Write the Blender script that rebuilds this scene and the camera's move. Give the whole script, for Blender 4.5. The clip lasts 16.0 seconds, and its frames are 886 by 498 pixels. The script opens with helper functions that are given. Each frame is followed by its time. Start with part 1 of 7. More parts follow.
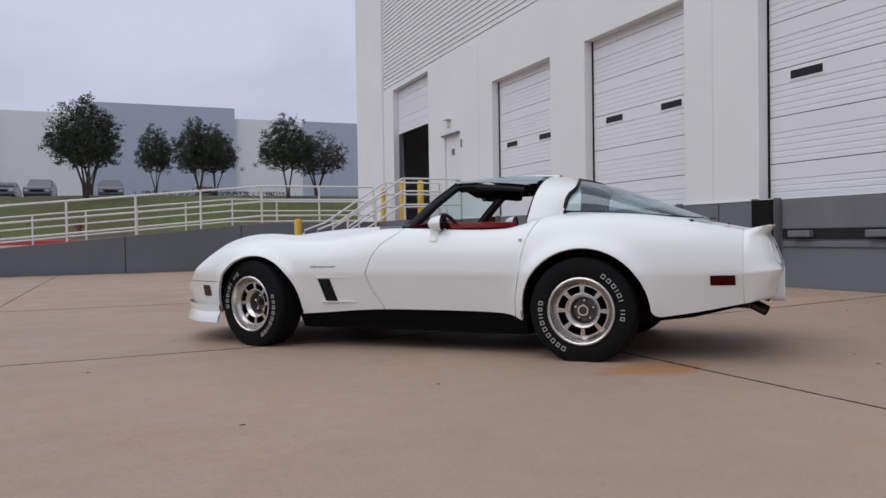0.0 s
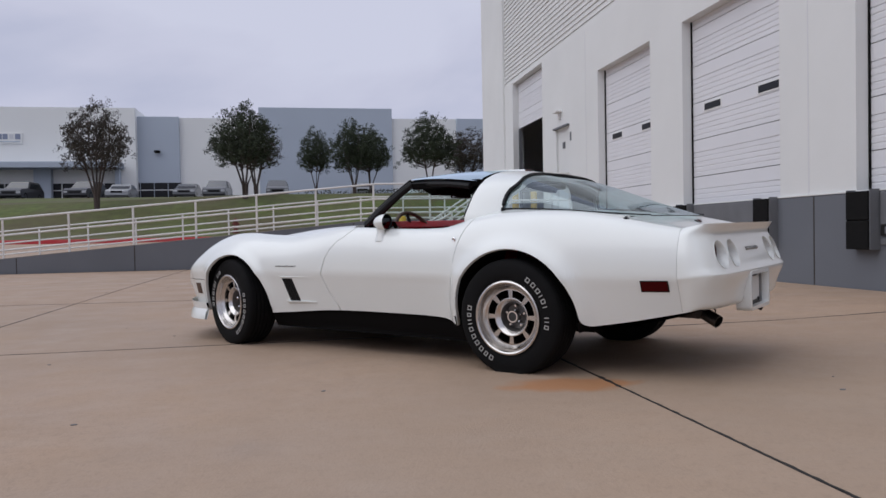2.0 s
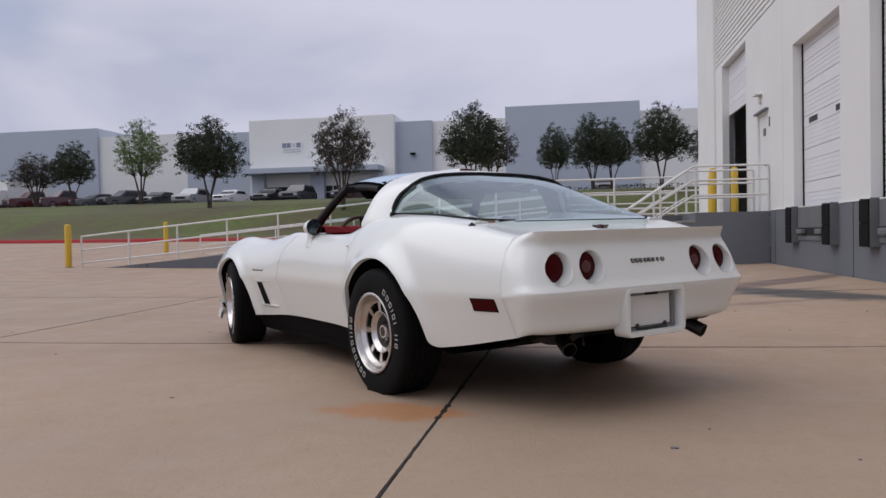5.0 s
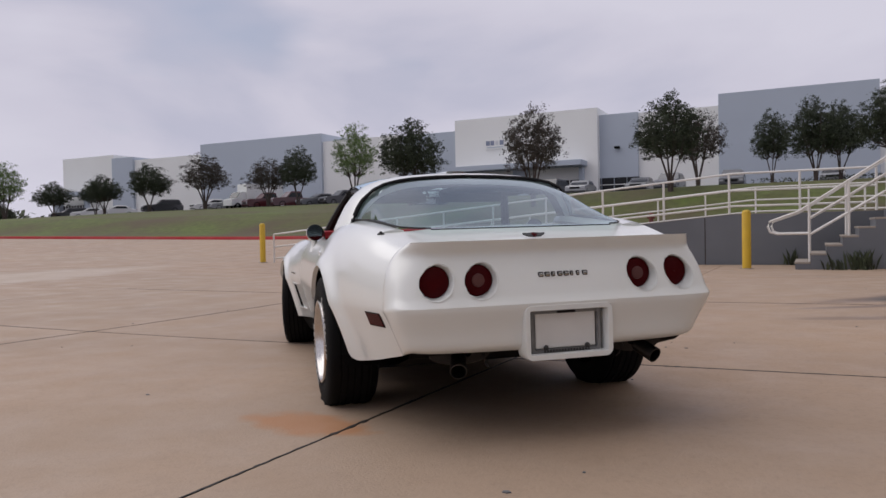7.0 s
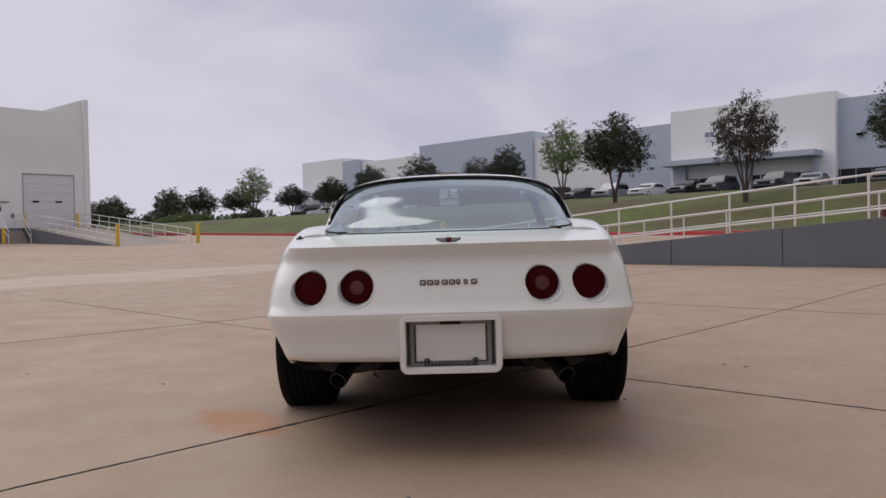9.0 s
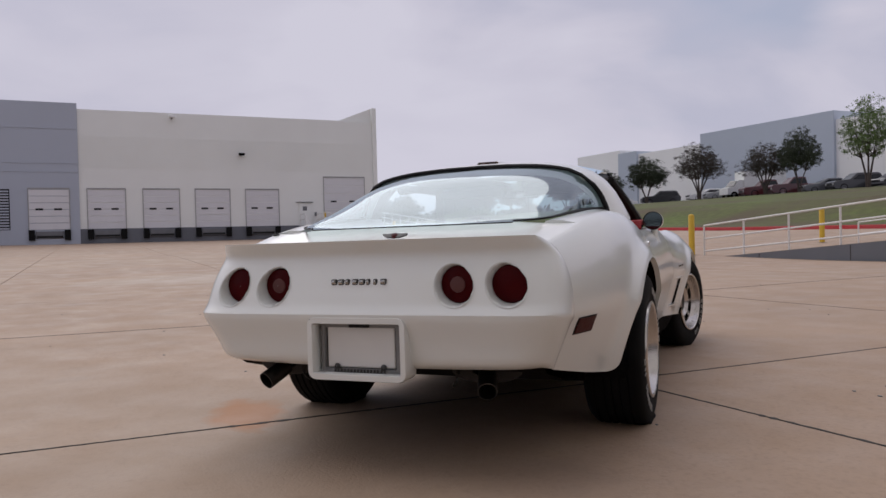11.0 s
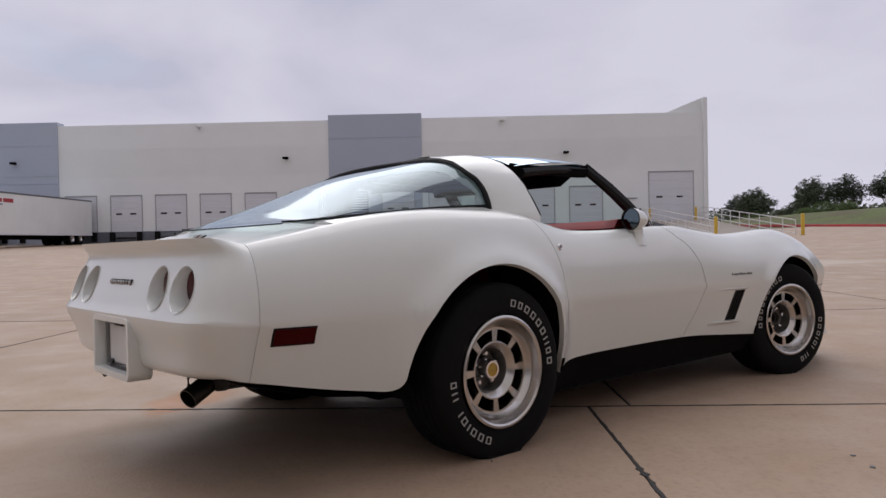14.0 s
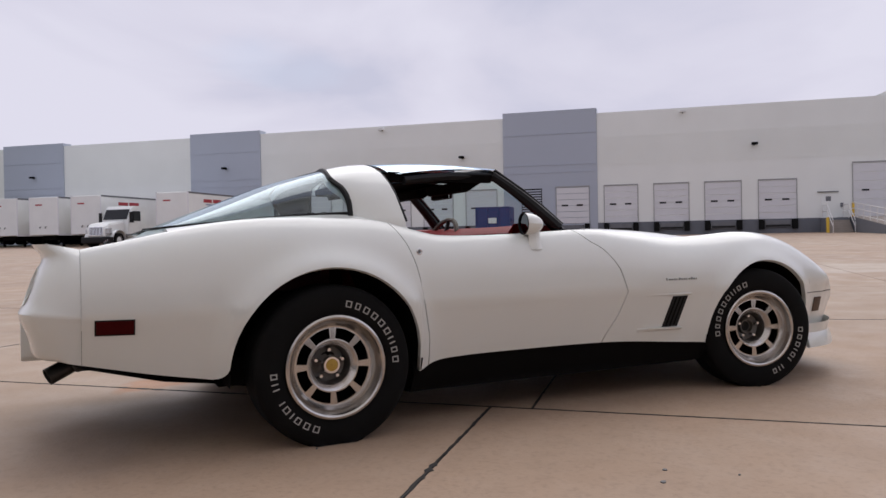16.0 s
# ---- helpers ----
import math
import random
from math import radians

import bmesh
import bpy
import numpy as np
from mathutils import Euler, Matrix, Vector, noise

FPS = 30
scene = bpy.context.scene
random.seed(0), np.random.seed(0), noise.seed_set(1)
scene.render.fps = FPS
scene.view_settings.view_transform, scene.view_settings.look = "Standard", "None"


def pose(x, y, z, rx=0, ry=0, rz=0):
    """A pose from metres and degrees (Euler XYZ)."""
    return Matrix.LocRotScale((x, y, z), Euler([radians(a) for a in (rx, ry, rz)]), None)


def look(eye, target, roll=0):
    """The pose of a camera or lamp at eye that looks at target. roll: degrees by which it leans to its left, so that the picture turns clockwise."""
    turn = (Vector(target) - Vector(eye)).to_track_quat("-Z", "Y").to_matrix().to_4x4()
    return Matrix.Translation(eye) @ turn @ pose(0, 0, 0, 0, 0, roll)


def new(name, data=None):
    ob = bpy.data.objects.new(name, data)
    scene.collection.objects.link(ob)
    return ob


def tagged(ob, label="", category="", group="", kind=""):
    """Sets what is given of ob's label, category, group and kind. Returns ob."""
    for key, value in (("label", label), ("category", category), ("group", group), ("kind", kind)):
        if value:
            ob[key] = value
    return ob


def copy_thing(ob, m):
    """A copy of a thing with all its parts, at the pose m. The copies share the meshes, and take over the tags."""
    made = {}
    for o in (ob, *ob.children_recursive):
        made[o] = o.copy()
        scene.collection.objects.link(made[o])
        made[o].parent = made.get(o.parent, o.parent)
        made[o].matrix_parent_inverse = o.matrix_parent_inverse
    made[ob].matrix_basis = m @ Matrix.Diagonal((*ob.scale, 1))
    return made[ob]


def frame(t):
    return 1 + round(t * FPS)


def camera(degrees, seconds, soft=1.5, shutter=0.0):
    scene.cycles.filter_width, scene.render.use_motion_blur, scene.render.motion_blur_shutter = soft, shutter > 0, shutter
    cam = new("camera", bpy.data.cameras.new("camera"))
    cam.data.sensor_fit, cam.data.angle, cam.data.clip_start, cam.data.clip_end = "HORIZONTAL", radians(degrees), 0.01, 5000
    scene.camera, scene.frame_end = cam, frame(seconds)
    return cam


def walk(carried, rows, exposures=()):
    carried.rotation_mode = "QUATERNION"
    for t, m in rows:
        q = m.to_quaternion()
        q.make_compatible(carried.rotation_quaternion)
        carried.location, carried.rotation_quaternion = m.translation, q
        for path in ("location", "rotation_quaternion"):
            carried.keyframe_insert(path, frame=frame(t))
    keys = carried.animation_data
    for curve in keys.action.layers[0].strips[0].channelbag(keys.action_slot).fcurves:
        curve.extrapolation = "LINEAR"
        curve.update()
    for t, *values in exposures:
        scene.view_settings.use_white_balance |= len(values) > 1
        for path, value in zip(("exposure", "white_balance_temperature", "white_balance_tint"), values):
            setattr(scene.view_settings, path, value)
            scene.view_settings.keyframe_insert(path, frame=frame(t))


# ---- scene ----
cam = camera(61.37, 16.0)
PATH = [
    (0, look((-3.111, -4.403, 0.780), (-2.3356, -2.5600, 0.7409), -0.90)),
    (0.5, look((-2.749, -4.484, 0.766), (-2.0878, -2.5969, 0.7244), -1.02)),
    (1, look((-2.399, -4.561, 0.770), (-1.8379, -2.6422, 0.7299), -1.08)),
    (1.5, look((-2.032, -4.575, 0.771), (-1.5770, -2.6283, 0.7287), -0.92)),
    (2, look((-1.672, -4.579, 0.781), (-1.3219, -2.6103, 0.7371), -1.06)),
    (2.5, look((-1.307, -4.559, 0.799), (-1.0618, -2.5741, 0.7550), -1.09)),
    (3, look((-0.939, -4.510, 0.787), (-0.8192, -2.5146, 0.7425), -1.13)),
    (5.5, look((0.746, -4.155, 0.814), (0.2628, -2.2145, 0.7727), -1.10)),
    (6, look((1.072, -4.018, 0.831), (0.4435, -2.1197, 0.7890), -1.10)),
    (6.5, look((1.355, -3.848, 0.842), (0.5931, -1.9993, 0.8011), -1.05)),
    (7, look((1.626, -3.668, 0.834), (0.7359, -1.8771, 0.7924), -1.17)),
    (7.5, look((1.939, -3.486, 0.829), (0.9251, -1.7628, 0.7878), -1.21)),
    (8, look((2.189, -3.267, 0.816), (1.0563, -1.6187, 0.7759), -1.14)),
    (8.5, look((2.406, -3.056, 0.821), (1.1570, -1.4949, 0.7819), -1.19)),
    (9, look((2.614, -2.830, 0.842), (1.2436, -1.3745, 0.8038), -1.10)),
    (9.5, look((2.799, -2.536, 0.827), (1.3047, -1.2070, 0.7879), -1.12)),
    (10, look((2.963, -2.246, 0.833), (1.3462, -1.0694, 0.7940), -1.20)),
    (12.5, look((3.278, -0.634, 0.789), (1.3158, -0.2504, 0.7585), -1.34)),
    (13, look((3.311, -0.296, 0.786), (1.3254, -0.0564, 0.7566), -1.15)),
    (13.5, look((3.345, 0.050, 0.771), (1.3478, 0.1500, 0.7425), -1.15)),
    (14, look((3.368, 0.386, 0.795), (1.3689, 0.3509, 0.7689), -1.13)),
    (14.5, look((3.360, 0.735, 0.778), (1.3687, 0.5549, 0.7509), -1.06)),
    (15, look((3.375, 1.077, 0.800), (1.3991, 0.7706, 0.7746), -1.09)),
    (15.5, look((3.390, 1.428, 0.804), (1.4360, 1.0012, 0.7774), -0.98)),
    (16, look((3.364, 1.760, 0.803), (1.4372, 1.2243, 0.7781), -1.05)),
]
EXPOSURES = [(0.0, -0.10, 6000, 9), (3.0, -0.10, 6000, 9), (6.0, -0.07, 6350, 11), (8.5, -0.08, 6520, 12), (10.0, -0.07, 6500, 12), (12.5, -0.21, 6360, 12), (13.5, -0.16, 6380, 11), (14.5, 0.06, 6400, 11), (16.0, 0.15, 6400, 11)]
walk(cam, PATH, EXPOSURES)

# ---- world, sun ----
world = bpy.data.worlds.new("overcast_sky")
scene.world = world
world.use_nodes = True
wn, wl = world.node_tree.nodes, world.node_tree.links
wn.clear()
w_out = wn.new("ShaderNodeOutputWorld")
w_bg = wn.new("ShaderNodeBackground")
w_sky = wn.new("ShaderNodeTexSky")
w_sky.sky_type = "NISHITA"
w_sky.sun_disc = False
w_sky.sun_elevation, w_sky.sun_rotation = radians(54), radians(-101)
w_sky.air_density, w_sky.dust_density = 1.0, 2.0
w_co = wn.new("ShaderNodeTexCoord")
w_map = wn.new("ShaderNodeMapping")
w_map.inputs["Scale"].default_value = (1.0, 1.0, 2.3)
w_map.inputs["Location"].default_value = (2.1, 0.4, 0.7)
w_n1 = wn.new("ShaderNodeTexNoise")
w_n1.inputs["Scale"].default_value, w_n1.inputs["Detail"].default_value = 2.3, 7.0
w_n1.inputs["Roughness"].default_value, w_n1.inputs["Distortion"].default_value = 0.47, 0.35
w_ramp = wn.new("ShaderNodeValToRGB")
w_ramp.color_ramp.elements[0].position, w_ramp.color_ramp.elements[0].color = 0.42, (0.562, 0.550, 0.628, 1)
w_ramp.color_ramp.elements[1].position, w_ramp.color_ramp.elements[1].color = 0.62, (0.440, 0.442, 0.535, 1)
w_mid = w_ramp.color_ramp.elements.new(0.515)
w_mid.color = (0.52, 0.508, 0.59, 1)
w_n2 = wn.new("ShaderNodeTexNoise")
w_n2.inputs["Scale"].default_value, w_n2.inputs["Detail"].default_value = 2.3, 4.0
w_gap = wn.new("ShaderNodeMapRange")
w_gap.inputs[1].default_value, w_gap.inputs[2].default_value = 0.60, 0.78
w_gap.inputs[3].default_value, w_gap.inputs[4].default_value = 0.0, 0.5
w_mul = wn.new("ShaderNodeMix")
w_mul.data_type, w_mul.blend_type = "RGBA", "MULTIPLY"
w_mul.inputs[0].default_value = 1.0
w_mul.inputs[7].default_value = (0.085, 0.085, 0.085, 1)
w_mix = wn.new("ShaderNodeMix")
w_mix.data_type = "RGBA"
wl.new(w_co.outputs["Generated"], w_map.inputs["Vector"])
wl.new(w_map.outputs["Vector"], w_n1.inputs["Vector"])
wl.new(w_map.outputs["Vector"], w_n2.inputs["Vector"])
wl.new(w_n1.outputs["Fac"], w_ramp.inputs["Fac"])
wl.new(w_n2.outputs["Fac"], w_gap.inputs[0])
wl.new(w_sky.outputs["Color"], w_mul.inputs[6])
wl.new(w_gap.outputs[0], w_mix.inputs[0])
wl.new(w_ramp.outputs["Color"], w_mix.inputs[6])
wl.new(w_mul.outputs[2], w_mix.inputs[7])
wl.new(w_mix.outputs[2], w_bg.inputs["Color"])
w_bg.inputs["Strength"].default_value = 1.19
wl.new(w_bg.outputs[0], w_out.inputs["Surface"])

sun = new("sun", bpy.data.lights.new("sun", "SUN"))
sun.data.energy, sun.data.angle, sun.data.color = 1.52, radians(74), (1.0, 0.96, 0.90)
sun.matrix_world = look((-36, -7, 50), (0, 0, 0))

# ---- materials ----


def mat(name, color, rough=0.6, metal=0.0, var=0.0, scale=3.0, bump=0.0, bscale=60.0, stain=0.0, sscale=0.6, coat=0.0, second=None, spec=0.5, coat_rough=0.06):
    """A painted, stony or metal surface: colour that drifts at two scales, and fine relief."""
    m = bpy.data.materials.new(name)
    m.use_nodes = True
    n, l = m.node_tree.nodes, m.node_tree.links
    b = n["Principled BSDF"]
    b.inputs["Roughness"].default_value, b.inputs["Metallic"].default_value = rough, metal
    b.inputs["Coat Weight"].default_value, b.inputs["Coat Roughness"].default_value = coat, coat_rough
    b.inputs["Specular IOR Level"].default_value = spec
    b.inputs["Base Color"].default_value = (*color, 1)
    if var or stain or bump:
        co = n.new("ShaderNodeTexCoord")
    if var or stain:
        t1, t2 = n.new("ShaderNodeTexNoise"), n.new("ShaderNodeTexNoise")
        t1.inputs["Scale"].default_value, t1.inputs["Detail"].default_value = scale, 8.0
        t2.inputs["Scale"].default_value, t2.inputs["Detail"].default_value = sscale, 5.0
        mix1, mix2 = n.new("ShaderNodeMix"), n.new("ShaderNodeMix")
        mix1.data_type = mix2.data_type = "RGBA"
        r1, r2 = n.new("ShaderNodeMapRange"), n.new("ShaderNodeMapRange")
        for r, hi in ((r1, var), (r2, stain)):
            r.inputs[1].default_value, r.inputs[2].default_value, r.inputs[3].default_value, r.inputs[4].default_value = 0.35, 0.72, 0.0, hi
        mix1.inputs[6].default_value = (*color, 1)
        mix1.inputs[7].default_value = (*[c * 0.55 for c in color], 1)
        mix2.inputs[7].default_value = (*(second or [c * 0.6 for c in color]), 1)
        l.new(co.outputs["Object"], t1.inputs["Vector"])
        l.new(co.outputs["Object"], t2.inputs["Vector"])
        l.new(t1.outputs["Fac"], r1.inputs[0])
        l.new(t2.outputs["Fac"], r2.inputs[0])
        l.new(r1.outputs[0], mix1.inputs[0])
        l.new(r2.outputs[0], mix2.inputs[0])
        l.new(mix1.outputs[2], mix2.inputs[6])
        l.new(mix2.outputs[2], b.inputs["Base Color"])
    if bump:
        t3, bm_ = n.new("ShaderNodeTexNoise"), n.new("ShaderNodeBump")
        t3.inputs["Scale"].default_value, t3.inputs["Detail"].default_value = bscale, 6.0
        bm_.inputs["Strength"].default_value, bm_.inputs["Distance"].default_value = bump, 0.01
        l.new(co.outputs["Object"], t3.inputs["Vector"])
        l.new(t3.outputs["Fac"], bm_.inputs["Height"])
        l.new(bm_.outputs["Normal"], b.inputs["Normal"])
    return m


def glass(name, tint, rough=0.0, clear=0.75, skin=(0.92, 0.97, 1.0), edge=0.9):
    """Thin glazing: a clear tinted pane with a mirror-like skin."""
    m = bpy.data.materials.new(name)
    m.use_nodes = True
    n, l = m.node_tree.nodes, m.node_tree.links
    n.remove(n["Principled BSDF"])
    out = n["Material Output"]
    tr, gl, fr, mx = n.new("ShaderNodeBsdfTransparent"), n.new("ShaderNodeBsdfGlossy"), n.new("ShaderNodeLayerWeight"), n.new("ShaderNodeMixShader")
    tr.inputs["Color"].default_value = (*tint, 1)
    gl.inputs["Roughness"].default_value = rough
    gl.inputs["Color"].default_value = (*skin, 1)
    fr.inputs["Blend"].default_value = 0.5
    pw, ad = n.new("ShaderNodeMath"), n.new("ShaderNodeMath")
    pw.operation = "POWER"
    pw.inputs[1].default_value = 3.6
    ad.operation, ad.use_clamp = "MULTIPLY_ADD", True
    ad.inputs[1].default_value, ad.inputs[2].default_value = edge, 1.0 - clear
    l.new(fr.outputs["Facing"], pw.inputs[0])
    l.new(pw.outputs[0], ad.inputs[0])
    l.new(ad.outputs[0], mx.inputs[0])
    l.new(tr.outputs[0], mx.inputs[1])
    l.new(gl.outputs[0], mx.inputs[2])
    l.new(mx.outputs[0], out.inputs["Surface"])
    return m


M_WHITE = mat("car_white_paint", (0.783, 0.810, 0.787), 0.32, coat=0.9, coat_rough=0.11, var=0.05, scale=1.5, stain=0.05, sscale=0.9)
M_BLACKTRIM = mat("black_rubber_trim", (0.009, 0.009, 0.010), 0.55, var=0.3, scale=30, spec=0.22)
M_DARK = mat("underbody_black", (0.005, 0.0046, 0.0046), 0.9, var=0.3, scale=8, spec=0.08)
M_TYRE = mat("tyre_rubber", (0.0065, 0.0065, 0.0068), 0.8, var=0.4, scale=14, bump=0.15, bscale=120, spec=0.13)
M_LETTER = mat("white_tyre_letter", (0.44, 0.43, 0.41), 0.7, var=0.35, scale=25)
M_ALLOY = mat("brushed_alloy", (0.62, 0.595, 0.57), 0.26, metal=1.0, var=0.2, scale=30, bump=0.02, bscale=160)
# hub metal darker than the wheel face: shade of the deep cup in its colour
M_HUB = mat("shade_dark_hub_metal", (0.17, 0.16, 0.15), 0.5, metal=0.8, var=0.4, scale=25)
M_CHROME = mat("chrome", (0.80, 0.80, 0.82), 0.08, metal=1.0)
# dark colour stands in for the dark surroundings a door mirror reflects
M_MIRROR = mat("darkened_mirror_glass", (0.22, 0.24, 0.26), 0.04, metal=1.0)
M_PIPE = mat("tarnished_pipe", (0.085, 0.08, 0.076), 0.4, metal=1.0, var=0.4, scale=20)
M_PIPEDARK = mat("rusted_muffler", (0.022, 0.018, 0.016), 0.75, var=0.6, scale=14)
M_GOLD = mat("gold_centre_cap", (0.50, 0.34, 0.08), 0.35, metal=0.6)
M_REDLENS = mat("red_lamp_lens", (0.058, 0.0015, 0.003), 0.32, var=0.4, scale=40, bump=0.12, bscale=140, spec=0.08)
M_CLEARLENS = mat("reversing_lamp_lens", (0.11, 0.045, 0.042), 0.35, spec=0.2, bump=0.2, bscale=160)
M_AMBER = mat("smoked_marker_lens", (0.075, 0.04, 0.025), 0.3, var=0.4, scale=40, spec=0.2)
M_REDVINYL = mat("red_vinyl", (0.30, 0.005, 0.011), 0.6, var=0.3, scale=8, bump=0.1, bscale=90, spec=0.2)
M_WHEELRIM = mat("brown_leather", (0.10, 0.062, 0.045), 0.55, var=0.4, scale=20)
M_HYDRANT = mat("rusty_hydrant_red", (0.16, 0.042, 0.032), 0.7, var=0.5, scale=10)
M_DARKRED = mat("dark_red_carpet", (0.055, 0.008, 0.010), 0.9, var=0.4, scale=30, bump=0.3, bscale=150)
M_GLASS = glass("tinted_car_glass", (0.76, 0.91, 0.90), clear=0.97, edge=0.10)
M_BUBBLE = glass("rear_bubble_glass", (0.58, 0.70, 0.71), rough=0.05, clear=0.85, skin=(0.80, 0.90, 0.95), edge=0.8)
M_TTOP = glass("blue_mirror_roof_glass", (0.10, 0.16, 0.24), clear=0.45, skin=(0.74, 0.88, 0.97))
M_PLATE = mat("number_plate_white", (0.70, 0.70, 0.68), 0.4, var=0.1, scale=10)
M_PLATEFRAME = mat("grey_plate_frame", (0.20, 0.20, 0.20), 0.45, var=0.4, scale=20)
M_BADGE = mat("chrome_badge", (0.42, 0.42, 0.40), 0.25, metal=1.0)
M_DARKBADGE = mat("dark_badge", (0.03, 0.03, 0.03), 0.35)
M_WALL = mat("white_wall_paint", (0.735, 0.74, 0.725), 0.75, var=0.10, scale=0.8, stain=0.12, sscale=0.25, bump=0.08, bscale=18)
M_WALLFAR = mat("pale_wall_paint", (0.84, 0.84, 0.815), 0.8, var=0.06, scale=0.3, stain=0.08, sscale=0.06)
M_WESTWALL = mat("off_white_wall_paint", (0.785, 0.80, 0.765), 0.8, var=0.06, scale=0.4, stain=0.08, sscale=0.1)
M_GREY = mat("grey_base_paint", (0.145, 0.155, 0.175), 0.7, var=0.18, scale=0.9, stain=0.35, sscale=0.5, bump=0.1, bscale=14)
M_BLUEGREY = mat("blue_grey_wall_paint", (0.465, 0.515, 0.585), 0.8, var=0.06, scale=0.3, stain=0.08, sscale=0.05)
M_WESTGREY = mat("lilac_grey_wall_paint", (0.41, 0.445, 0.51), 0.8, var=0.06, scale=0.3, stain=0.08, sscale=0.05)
M_DOOR = mat("dock_door_white", (0.73, 0.73, 0.752), 0.5, var=0.08, scale=1.2, stain=0.10, sscale=0.8)
# grey for the shadow line along the recess of the far doors
M_RECESSSHADE = mat("door_recess_shade_grey", (0.33, 0.33, 0.325), 0.7, var=0.15, scale=2)
M_DOORFAR = mat("far_dock_door_white", (0.66, 0.66, 0.675), 0.6, var=0.08, scale=1.2, stain=0.10, sscale=0.8)
M_DOORWIN = mat("dark_door_window", (0.014, 0.015, 0.018), 0.3, spec=0.25)
M_RUBBER = mat("dock_bumper_rubber", (0.008, 0.008, 0.008), 0.85, var=0.5, scale=12, bump=0.4, bscale=50, spec=0.15)
M_STEEL = mat("grey_steel_plate", (0.15, 0.155, 0.165), 0.55, var=0.3, scale=3, stain=0.3, sscale=1.5)
# near-black that paints the shade inside slots, vents and openings
M_VOID = mat("opening_shade_black", (0.008, 0.008, 0.008), 0.9)
M_RAIL = mat("white_rail_paint", (0.72, 0.71, 0.69), 0.5, var=0.12, scale=3, stain=0.15, sscale=1.0, second=(0.45, 0.36, 0.28))
M_YELLOW = mat("yellow_bollard_paint", (0.62, 0.40, 0.025), 0.55, var=0.15, scale=4, stain=0.25, sscale=2.0, second=(0.35, 0.22, 0.05))
M_REDCURB = mat("red_kerb_paint", (0.50, 0.035, 0.045), 0.75, var=0.3, scale=2, stain=0.22, sscale=0.6, second=(0.42, 0.30, 0.27))
M_STEP = mat("bare_concrete", (0.33, 0.29, 0.25), 0.85, var=0.2, scale=2, stain=0.3, sscale=0.7, bump=0.2, bscale=40)
M_BARK = mat("bark", (0.085, 0.065, 0.055), 0.9, var=0.4, scale=6, bump=0.6, bscale=20)
M_BLUE = mat("blue_dumpster_paint", (0.012, 0.045, 0.17), 0.5, var=0.25, scale=2, stain=0.3, sscale=1.5)
M_TRAILER = mat("white_trailer_skin", (0.77, 0.785, 0.765), 0.45, var=0.08, scale=1, stain=0.12, sscale=0.5)
M_REDSIGN = mat("red_lettering", (0.35, 0.03, 0.04), 0.6)
M_SIGN = mat("blue_grey_lettering", (0.24, 0.27, 0.36), 0.6)


def leaf_material(name, color):
    m = mat(name, color, 0.65)
    n, l = m.node_tree.nodes, m.node_tree.links
    geo, ramp = n.new("ShaderNodeNewGeometry"), n.new("ShaderNodeValToRGB")
    ramp.color_ramp.elements[0].color = (*[c * 0.5 for c in color], 1)
    ramp.color_ramp.elements[1].color = (*[c * 1.6 for c in color], 1)
    l.new(geo.outputs["Random Per Island"], ramp.inputs["Fac"])
    l.new(ramp.outputs["Color"], n["Principled BSDF"].inputs["Base Color"])
    return m


M_LEAF = leaf_material("dark_green_leaf", (0.034, 0.046, 0.021))
M_LEAFRED = leaf_material("bronze_leaf", (0.052, 0.042, 0.031))
M_LEAFPALE = leaf_material("fresh_green_leaf", (0.13, 0.19, 0.06))
M_BUSH = leaf_material("far_bush_leaf", (0.070, 0.085, 0.045))

# ---- mesh helpers ----


def finish(name, bm, material, parent=None, label="", smooth=False, angle=35):
    bmesh.ops.recalc_face_normals(bm, faces=bm.faces)
    me = bpy.data.meshes.new(name)
    if smooth:
        lim = radians(angle)
        for e in bm.edges:
            if len(e.link_faces) == 2 and e.calc_face_angle(0) > lim:
                e.smooth = False
        for f in bm.faces:
            f.smooth = True
    bm.to_mesh(me)
    bm.free()
    me.materials.append(material)
    ob = new(name, me)
    if parent is not None:
        ob.parent = parent
    if label:
        ob["label"] = label
    return ob


def part(name, bm, material, parent, label="", smooth=False, angle=35):
    return finish(name, bm, material, parent, label, smooth, angle)


def box(bm, x0, y0, z0, x1, y1, z1, bevel=0.0):
    vs = bmesh.ops.create_cube(bm, size=1.0)["verts"]
    for v in vs:
        v.co = Vector((x0 + (v.co.x + 0.5) * (x1 - x0), y0 + (v.co.y + 0.5) * (y1 - y0), z0 + (v.co.z + 0.5) * (z1 - z0)))
    if bevel:
        es = list({e for v in vs for e in v.link_edges})
        bmesh.ops.bevel(bm, geom=es, offset=bevel, segments=2, affect="EDGES", profile=0.5)
    return vs


def prism(bm, outline, axis, a, b):
    """A slab whose outline lies across axis, from a to b along it."""
    def put(u, v, w):
        return ((w, u, v), (u, w, v), (u, v, w))[axis]
    lo = [bm.verts.new(put(u, v, a)) for u, v in outline]
    hi = [bm.verts.new(put(u, v, b)) for u, v in outline]
    n = len(outline)
    bm.faces.new(lo)
    bm.faces.new(hi[::-1])
    for i in range(n):
        bm.faces.new((lo[i], hi[i], hi[(i + 1) % n], lo[(i + 1) % n]))


